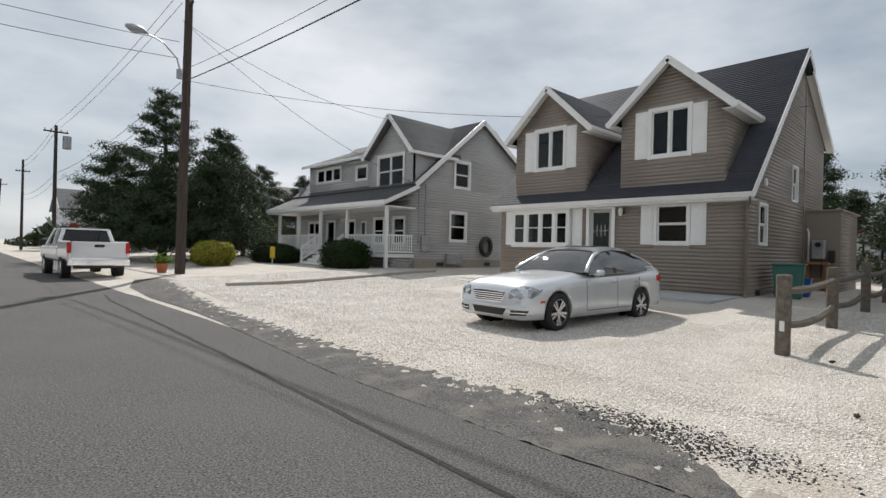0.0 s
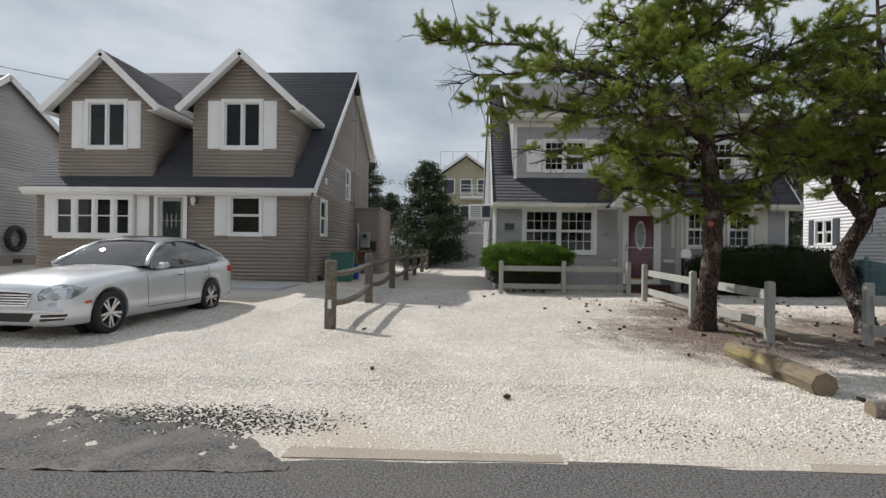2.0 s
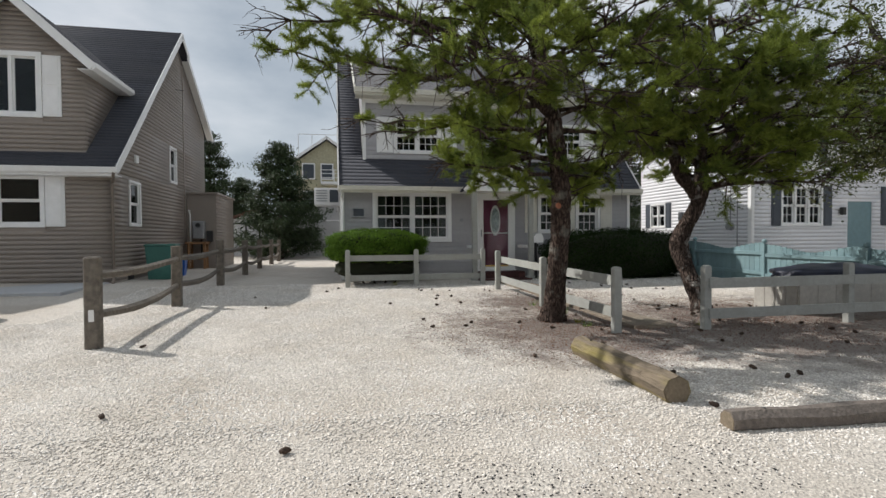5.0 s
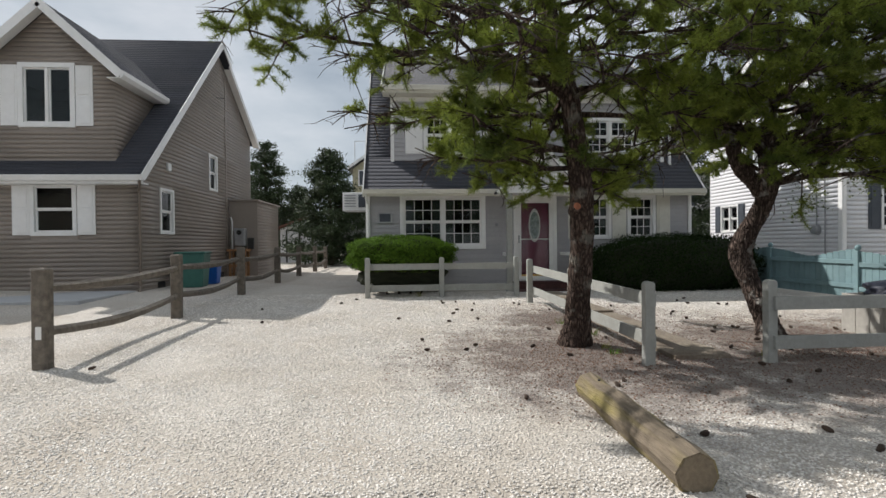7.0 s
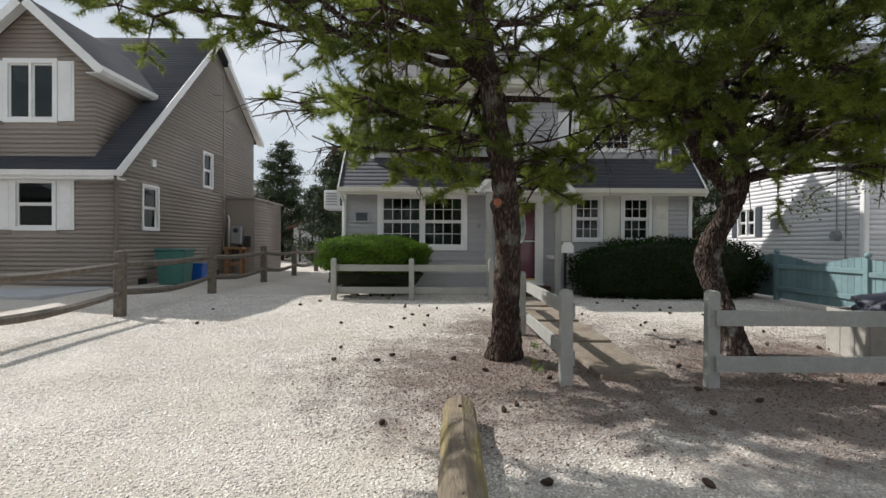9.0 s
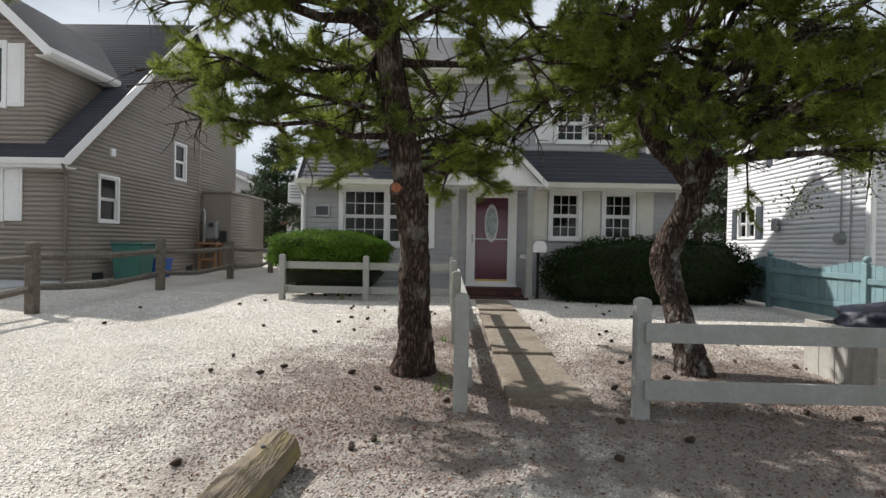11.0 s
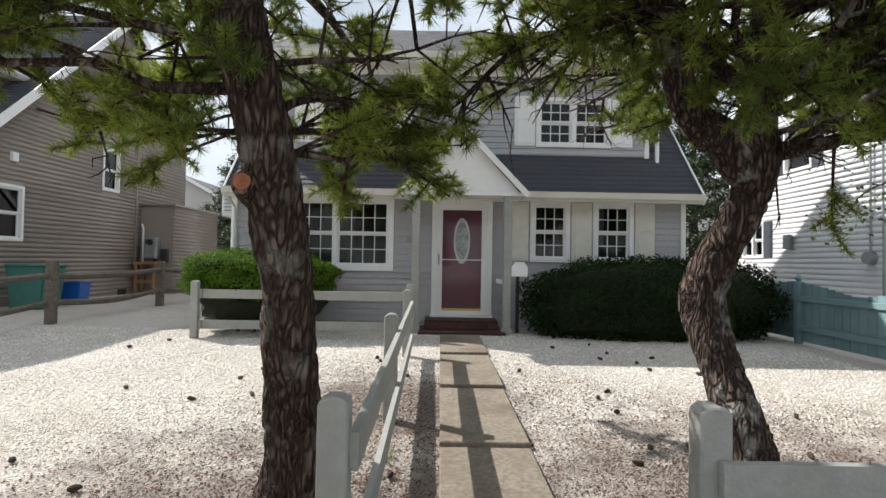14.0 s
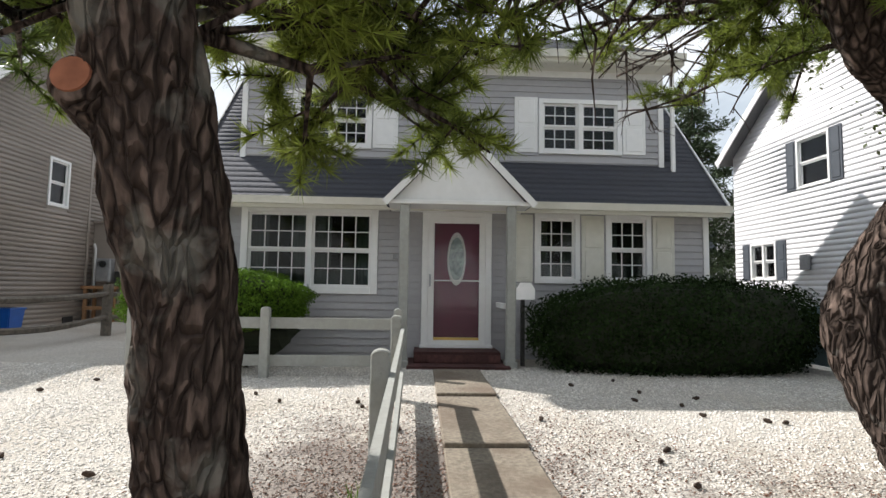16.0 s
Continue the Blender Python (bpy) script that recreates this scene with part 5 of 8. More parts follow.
# ---- pale grey house with the porch ----
def porch_house():
    h = thing("porch_house", "pale grey two-storey house with a white railed front porch", "house")
    g0 = 0.28
    F = Plane((16.0, 33.0, 0), (0, -1, 0), (0, 0, 1), (-1, 0, 0))
    Y = lambda y: 33.0 - y
    holes = [(Y(31.3), 1.3, Y(29.6), 3.0), (Y(28.9), 1.05, Y(27.8), 3.05), (Y(26.6), 1.05, Y(25.5), 3.05), (Y(23.7), 1.5, Y(22.6), 3.1), (Y(21.9), 1.5, Y(20.75), 3.1)]
    poly = [(0, g0), (13, g0), (13, 4.6), (0, 4.6)]
    w = part("wall", wall_bm(F, poly, holes), M_LGREY, h)
    lay("clapboard", courses(F, poly, holes, 0.15, start=g0), M_LGREY, w, False)
    for a in holes:
        window(F, *a, h, casing=0.12, hung=a[3] - a[1] < 1.9, units=2 if a[2] - a[0] > 1.5 else 1)
    part("oval_window", panel_bm(F, [(Y(24.9), 2.0, Y(24.35), 2.9, 0.0, 0.05)], 0.02), M_WHITE, h)
    part("oval_pane", panel_bm(F, [(Y(24.8), 2.1, Y(24.45), 2.8, 0.05, 0.054)]), M_SHUTTERD, h)
    S = Plane((16.0, 20.0, 0), (1, 0, 0), (0, 0, 1), (0, -1, 0))
    side = [(0, g0), (11, g0), (11, 5.2), (6.3, 8.7), (5.0, 8.7), (0, 4.7)]
    sh = [(2.86, 4.8, 4.22, 6.46), (2.56, 1.74, 4.0, 3.52)]
    w = part("wall", wall_bm(S, side, sh), M_LGREY, h)
    lay("clapboard", courses(S, side, sh, 0.15, start=g0), M_LGREY, w, False)
    for a in sh:
        window(S, *a, h, casing=0.14)
    part("foundation", bm_box((16.0, 19.93, 0.1), (27, 20.0, 0.75)), M_FOUND, h)
    for x in (17.6, 21.5):
        part("vent", bm_box((x, 19.90, 0.4), (x + 0.5, 19.93, 0.6)), M_DARK, h)
    part("wall", bm_box((16.16, 32.84, g0), (27, 33.0, 5.5)), M_LGREY, h)
    part("wall", bm_box((26.84, 20.16, g0), (27, 32.84, 5.5)), M_LGREY, h)
    part("inner_floor", bm_box((16.2, 20.2, 3.9), (26.8, 32.8, 4.0)), M_INNER, h)
    part("inner_floor", bm_box((16.2, 20.2, 0.9), (26.8, 32.8, 1.0)), M_INNER, h)
    part("inner_wall", bm_box((19.5, 20.2, 0.9), (19.6, 32.8, 6.9)), M_INNER, h)
    # main roof with ridge along y
    roof_slab(h, [(15.8, 33.3, 4.75), (15.8, 19.7, 4.75), (21.0, 19.7, 9.0), (21.0, 33.3, 9.0)], 0.12, M_SHINGLE2)
    roof_slab(h, [(27.4, 19.7, 5.0), (27.4, 33.3, 5.0), (21.0, 33.3, 9.0), (21.0, 19.7, 9.0)], 0.12, M_SHINGLE2)
    bm = bmesh.new()
    board_between(bm, (15.8, 19.68, 4.68), (21.0, 19.68, 8.92), 0.04, 0.26)
    board_between(bm, (27.4, 19.68, 4.92), (21.0, 19.68, 8.92), 0.04, 0.26)
    part("rake_board", bm, M_WHITE, h)
    # upper wall: gabled bay and low shed part
    D = Plane((15.95, 24.1, 0), (0, -1, 0), (0, 0, 1), (-1, 0, 0))
    dp = [(0, 4.55), (3.95, 4.55), (3.95, 6.6), (2.2, 8.4), (0, 6.6)]
    dh = [(0.75, 4.68, 3.25, 6.6)]
    w = part("bay_wall", wall_bm(D, dp, dh), M_LGREY, h)
    lay("clapboard", courses(D, dp, dh, 0.15, start=4.6), M_LGREY, w, False)
    window(D, *dh[0], h, units=2, casing=0.14)
    bm = bmesh.new()
    prism(bm, [(15.95, 20.15, 4.6), (15.95, 20.15, 6.6), (18.6, 20.15, 6.6)], (0, 0.12, 0))
    bmesh.ops.recalc_face_normals(bm, faces=bm.faces)
    part("bay_cheek", bm, M_LGREY, h)
    for sg, ye in ((1, 24.35), (-1, 19.8)):
        c = [(15.55, ye, 6.5), (19.2, ye, 6.5), (21.0, 21.9, 8.75), (15.55, 21.9, 8.75)]
        if sg > 0:
            c = [c[1], c[0], c[3], c[2]]
        roof_slab(h, c, 0.08, M_SHINGLE2, name="bay_roof")
        bm = bmesh.new()
        board_between(bm, (15.53, ye, 6.42), (15.53, 21.9, 8.67), 0.04, 0.24)
        if sg < 0:
            box(bm, (15.55, ye - 0.05, 6.34), (19.0, ye + 0.0, 6.5))
        part("rake_board", bm, M_WHITE, h)
    D2 = Plane((16.1, 31.4, 0), (0, -1, 0), (0, 0, 1), (-1, 0, 0))
    dp = [(0, 4.6), (7.2, 4.6), (7.2, 6.75), (0, 6.75)]
    dh = [(0.9, 5.5, 4.0, 6.5), (5.6, 5.35, 6.9, 6.3)]
    w = part("dormer_wall", wall_bm(D2, dp, dh), M_LGREY, h)
    lay("clapboard", courses(D2, dp, dh, 0.15, start=4.6), M_LGREY, w, False)
    window(D2, *dh[0], h, units=3, casing=0.12, hung=False)
    window(D2, *dh[1], h, units=1, casing=0.12, hung=False)
    roof_slab(h, [(15.7, 31.8, 6.75), (15.7, 24.2, 6.75), (21.0, 24.2, 8.9), (21.0, 31.8, 8.9)], 0.1, M_SHINGLE2)
    part("fascia", bm_box((15.66, 24.2, 6.6), (15.7, 31.8, 6.78)), M_WHITE, h)
    # porch
    roof_slab(h, [(13.8, 33.0, 3.72), (13.8, 19.7, 3.72), (16.0, 19.7, 4.72), (16.0, 33.0, 4.72)], 0.1, M_SHINGLE2, name="porch_roof")
    bm = bmesh.new()
    box(bm, (13.74, 19.66, 3.5), (13.8, 33.0, 3.74), 0.005)
    board_between(bm, (13.8, 19.66, 3.62), (16.0, 19.66, 4.62), 0.04, 0.2)
    part("fascia", bm, M_WHITE, h)
    part("porch_ceiling", bm_box((13.85, 19.9, 3.42), (15.98, 33.0, 3.5)), M_WHITE, h)
    part("porch_floor", bm_box((14.05, 19.95, 0.85), (15.99, 32.2, 1.02), 0.01), M_WHITE, h)
    for y in (20.05, 23.66, 26.54, 29.2, 31.86):
        part("porch_post", bm_box((14.12, y - 0.08, 1.02), (14.28, y + 0.08, 3.42), 0.01), M_WHITE, h)
    part("porch_post", bm_box((14.10, 19.95, 0.3), (14.26, 20.11, 0.85), 0.01), M_WHITE, h)

    def rail(a, b, n):
        r = new("railing")
        r.parent = h
        a, b = Vector(a), Vector(b)
        for z in (0.12, 0.98):
            part("rail", bm_board(a + Vector((0, 0, z)), b + Vector((0, 0, z)), 0.06, 0.07), M_WHITE, r)
        for i in range(n):
            p = a + (b - a) * ((i + 0.5) / n)
            part("baluster", bm_box((p.x - 0.02, p.y - 0.02, p.z + 0.15), (p.x + 0.02, p.y + 0.02, p.z + 0.95)), M_WHITE, r)

    rail((14.2, 20.13, 1.02), (14.2, 23.58, 1.02), 22)
    rail((14.2, 26.62, 1.02), (14.2, 29.12, 1.02), 16)
    rail((14.2, 29.28, 1.02), (14.2, 31.8, 1.02), 16)
    rail((14.3, 20.0, 1.02), (15.9, 20.0, 1.02), 11)
    # lattice under the porch
    bm = bmesh.new()
    for i in range(-3, 10):
        x = 14.25 + i * 0.17
        for s_ in (1, -1):
            a, b = Vector((x, 19.96, 0.3)), Vector((x + s_ * 0.5, 19.96, 0.8))
            if 14.2 <= min(a.x, b.x) and max(a.x, b.x) <= 15.98:
                board_between(bm, a, b, 0.012, 0.03, Vector((0, 1, 0)))
    part("lattice", bm, M_WHITE, h)
    for i in range(4):
        part("step", bm_box((13.0 + i * 0.3, 23.9, 0.3 + 0.17 * i), (14.05, 26.4, 0.45 + 0.17 * i), 0.01), M_WHITE, h)
    for y in (23.85, 26.45):
        r = new("stair_rail")
        r.parent = h
        part("rail", bm_board((12.95, y, 1.25), (14.1, y, 2.05), 0.06, 0.07), M_WHITE, r)
        part("rail", bm_board((12.95, y, 0.55), (14.1, y, 1.25), 0.06, 0.07), M_WHITE, r)
        part("newel", bm_box((12.9, y - 0.05, 0.2), (13.0, y + 0.05, 1.4), 0.01), M_WHITE, r)
        for i in range(7):
            x = 13.1 + i * 0.15
            part("baluster", bm_box((x - 0.02, y - 0.02, 0.6 + (x - 12.95) * 0.6), (x + 0.02, y + 0.02, 1.25 + (x - 12.95) * 0.7)), M_WHITE, r)
    # fixtures on the side
    part("conduit", bm_tube([(16.25, 19.94, 1.6), (16.25, 19.94, 4.6)], [0.04, 0.04], 6), M_METAL, h)
    part("conduit", bm_tube([(16.7, 19.94, 1.6), (16.7, 19.94, 4.8)], [0.04, 0.04], 6), M_METAL, h)
    part("meter_box", bm_box((16.4, 19.8, 1.2), (17.0, 19.94, 2.0), 0.02), M_METAL, h, "grey meter box")
    part("vent_box", bm_box((18.2, 19.7, 0.5), (19.4, 19.93, 1.1), 0.02), M_METAL, h, "grey louvred unit")
    bm = bmesh.new()
    pts = [(21.5 + 0.42 * math.cos(a / 8 * math.pi), 19.8, 1.55 + 0.5 * math.sin(a / 8 * math.pi)) for a in range(17)]
    tube(bm, pts, [0.14] * 17, 7)
    part("hose_reel", bm, M_DARK, h, "coiled dark garden hose on its hook")
    return h


porch_house()


# ---- fences ----
def post_rail_fence():
    h = thing("split_rail_fence", "weathered grey split-rail fence with drooping rails beside the drive", "fence")
    xs = [6.6, 9.98, 13.4, 17.0, 20.4, 23.6, 26.6]
    rng = random.Random(11)
    tops = []
    for i, x in enumerate(xs):
        y = 0.98 + 0.03 * math.sin(i * 2)
        g = gh(x, y)
        hh = 1.12 + rng.uniform(-0.05, 0.03)
        bm = bmesh.new()
        box(bm, (x - 0.07, y - 0.085, g - 0.1), (x + 0.07, y + 0.085, g + hh), 0.02)
        for v in bm.verts:
            v.co.x += 0.012 * noise.noise((v.co.z * 3, i, 0))
            v.co.y += 0.014 * noise.noise((i, v.co.z * 3, 2))
        part("post", bm, M_RAILWOOD, h)
        if i == 0:
            part("slot", bm_box((x - 0.075, y - 0.03, g + 0.33), (x - 0.068, y + 0.03, g + 0.47), 0.0), M_WHITE, h, "pale end of a rail slot")
        tops.append((x, y, g))
    for (xa, ya, ga_), (xb, yb, gb_) in zip(tops, tops[1:]):
        for hz, sag in ((0.88, 0.05), (0.40, 0.10)):
            n = 8
            pts, rad = [], []
            tilt = rng.uniform(-0.06, 0.06)
            for k in range(n + 1):
                t = k / n
                pts.append((xa + (xb - xa) * t, ya + rng.uniform(-0.008, 0.008), ga_ + (gb_ - ga_) * t + hz + tilt * (t - 0.5) - sag * math.sin(math.pi * t)))
                rad.append(0.05 + 0.012 * math.sin(math.pi * t))
            bm = bmesh.new()
            tube(bm, pts, rad, 6, wob=0.1, rng=rng)
            part("rail", bm, M_RAILWOOD, h)


post_rail_fence()


def board_fence(name, label, posts, hh=0.90, rails=((0.55, 0.69), (0.12, 0.26)), side=-1, pad=0.0):
    """Square posts with rounded heads and flat rails on one face."""
    h = thing(name, label, "fence")
    for i, (x, y) in enumerate(posts):
        g = gh(x, y)
        bm = bmesh.new()
        n_ = 7
        prof = [(-0.056, g - 0.1), (0.056, g - 0.1)] + [(0.056 * math.cos(math.pi * k / n_), g + hh - 0.035 + 0.035 * math.sin(math.pi * k / n_)) for k in range(n_ + 1)]
        prism(bm, [(x - 0.050, y + u, z) for u, z in prof], (0.10, 0, 0))
        bmesh.ops.recalc_face_normals(bm, faces=bm.faces)
        bmesh.ops.bevel(bm, geom=[e for e in bm.edges if len(e.link_faces) == 2 and e.calc_face_angle(0) > 1.0], offset=0.008, segments=1, affect="EDGES")
        part("post", bm, M_PAINTWOOD, h)
    for (xa, ya), (xb, yb) in zip(posts, posts[1:]):
        d = Vector((xb - xa, yb - ya, 0)).normalized()
        n = Vector((d.y, -d.x, 0)) * side * 0.07
        ga_, gb_ = gh(xa, ya), gh(xb, yb)
        for a, b in rails:
            bm = bmesh.new()
            board_between(bm, Vector((xa, ya, ga_ + (a + b) / 2)) + n + d * 0.002, Vector((xb, yb, gb_ + (a + b) / 2)) + n - d * 0.002, 0.035, b - a)
            part("rail", bm, M_PAINTWOOD, h)
    return h


board_fence("garden_fence", "grey painted two-rail fence before the clipped shrub", [(13.85, -2.14), (12.25, -2.14), (12.25, -3.80), (12.25, -5.50)], side=-1, rails=((0.62, 0.76), (0.14, 0.28)))
board_fence("path_fence", "grey painted two-rail fence along the concrete path", [(6.03, -5.59), (8.5, -5.56), (11.1, -5.53)], side=1, rails=((0.62, 0.76), (0.18, 0.32)))
board_fence("yard_fence", "grey painted two-rail fence along the yard front", [(5.98, -6.93), (5.98, -9.35), (5.98, -11.8), (5.98, -14.2), (5.98, -16.6)], side=1, rails=((0.58, 0.72), (0.16, 0.30)))


def teal_fence():
    h = thing("teal_fence", "teal painted board fence with scalloped top and ball-capped posts", "fence")
    y = -11.95
    xs = [20.05 - 2.45 * i for i in range(7)]
    for a, b in zip(xs, xs[1:]):
        n = 16
        for i in range(n):
            x1 = a + (b - a) * i / n
            x2 = a + (b - a) * (i + 1) / n
            t = (i + 0.5) / n
            top = gh(a, y) + 0.84 + 0.16 * abs(math.cos(math.pi * t)) ** 1.5
            part("board", bm_box((x1 - 0.004, y - 0.012, gh(a, y) + 0.04), (x2 + 0.004, y + 0.012, top)), M_TEAL, h)
        for z in (0.22, 0.70):
            part("rail", bm_box((a - 0.05, y + 0.012, gh(a, y) + z), (b + 0.05, y + 0.055, gh(a, y) + z + 0.09), 0.005), M_TEAL, h)
    for x in xs:
        g = gh(x, y)
        part("post", bm_box((x - 0.05, y - 0.03, g - 0.05), (x + 0.05, y + 0.07, g + 1.02), 0.006), M_TEAL, h)
        bm = bmesh.new()
        bmesh.ops.create_icosphere(bm, subdivisions=2, radius=0.06, matrix=Matrix.Translation((x, y + 0.02, g + 1.08)))
        part("ball_cap", bm, M_TEAL, h, smooth=True)


teal_fence()

# ---- path and timbers ----
bm = bmesh.new()
rng_ = random.Random(4)
xs_ = [6.2, 7.9, 9.5, 11.2, 12.86]
for a_, b_ in zip(xs_, xs_[1:]):
    box(bm, (a_ + 0.002, -6.64, gh(a_, -6) - 0.02), (b_ - 0.002, -5.98, gh(b_, -6) + 0.022), 0.008)
tagged(finish(bm, "garden_path", M_PATH), "worn concrete path slabs leading to the brick steps", "path", "", "structure")


def timber(name, a, b, r, material, label, seed):
    rng = random.Random(seed)
    bm = bmesh.new()
    n = 10
    pts = [Vector(a).lerp(Vector(b), i / n) + Vector((0, 0, rng.uniform(-0.006, 0.006))) for i in range(n + 1)]
    tube(bm, pts, [r * (1 + rng.uniform(-0.04, 0.04)) for _ in pts], 8, wob=0.03, rng=rng)
    t = thing(name, label, "timber")
    part("log_body", bm, material, t)
    d = (Vector(b) - Vector(a)).normalized()
    for p, s in ((Vector(a), -1), (Vector(b), 1)):
        part("log_end", bm_tube([p + d * s * 0.001, p + d * s * 0.006], [r * 0.90, r * 0.86], 8), M_LOGEND, t, "pale sawn end grain")
    for k in (0.12, 0.86):
        q = Vector(a).lerp(Vector(b), k) + Vector((0, 0, r * 0.90))
        part("spike_head", bm_tube([q, q + Vector((0, 0, 0.012))], [0.012, 0.012], 8), M_DARK, t, "rusty spike head")
    return t


timber("parking_timber", (3.28, -4.52, gh(3.3, -4.5) + 0.09), (5.0, -4.56, gh(5.0, -4.5) + 0.08), 0.125, M_LOG, "thick mossy landscape timber lying on the shells", 1)
timber("edging_timber", (2.78, -4.55, gh(2.8, -4.6) + 0.04), (2.62, -6.9, gh(2.7, -6.9) + 0.05), 0.085, M_LOG2, "weathered grey edging timber at the yard front", 2)


# ---- plants ----
def needles(tufts, dirs, n, length, width, seed, material, parent, name="crown", label=""):
    """Fans of thin needles at each tuft, as one mesh."""
    r = np.random.default_rng(seed)
    t = np.repeat(np.asarray(tufts), n, axis=0)
    d = np.repeat(np.asarray(dirs), n, axis=0)
    k = len(t)
    v = d * 0.6 + r.normal(0, 0.66, (k, 3)) + [0, 0, 0.12]
    v /= np.linalg.norm(v, axis=1, keepdims=True) + 1e-9
    s = np.cross(v, r.normal(0, 1, (k, 3)))
    s /= np.linalg.norm(s, axis=1, keepdims=True) + 1e-9
    ln = length * r.uniform(0.6, 1.1, (k, 1))
    p = np.stack([t - s * width / 2, t + s * width / 2, t + v * ln], 1).reshape(-1, 3)
    return mesh_np(name, p, np.arange(3 * k, dtype=np.int32), 3, material, parent, label)


def leaves(points, normals, size, seed, material, parent, name="foliage", label="", aspect=0.6):
    r = np.random.default_rng(seed)
    p = np.asarray(points)
    k = len(p)
    n = np.asarray(normals) + r.normal(0, 0.55, (k, 3))
    n /= np.linalg.norm(n, axis=1, keepdims=True) + 1e-9
    a = np.cross(n, r.normal(0, 1, (k, 3)))
    a /= np.linalg.norm(a, axis=1, keepdims=True) + 1e-9
    b = np.cross(n, a)
    s = size * r.uniform(0.6, 1.2, (k, 1))
    q = np.stack([p - a * s, p + b * s * aspect + n * s * 0.15, p + a * s, p - b * s * aspect + n * s * 0.15], 1).reshape(-1, 3)
    return mesh_np(name, q, np.arange(4 * k, dtype=np.int32), 4, material, parent, label)


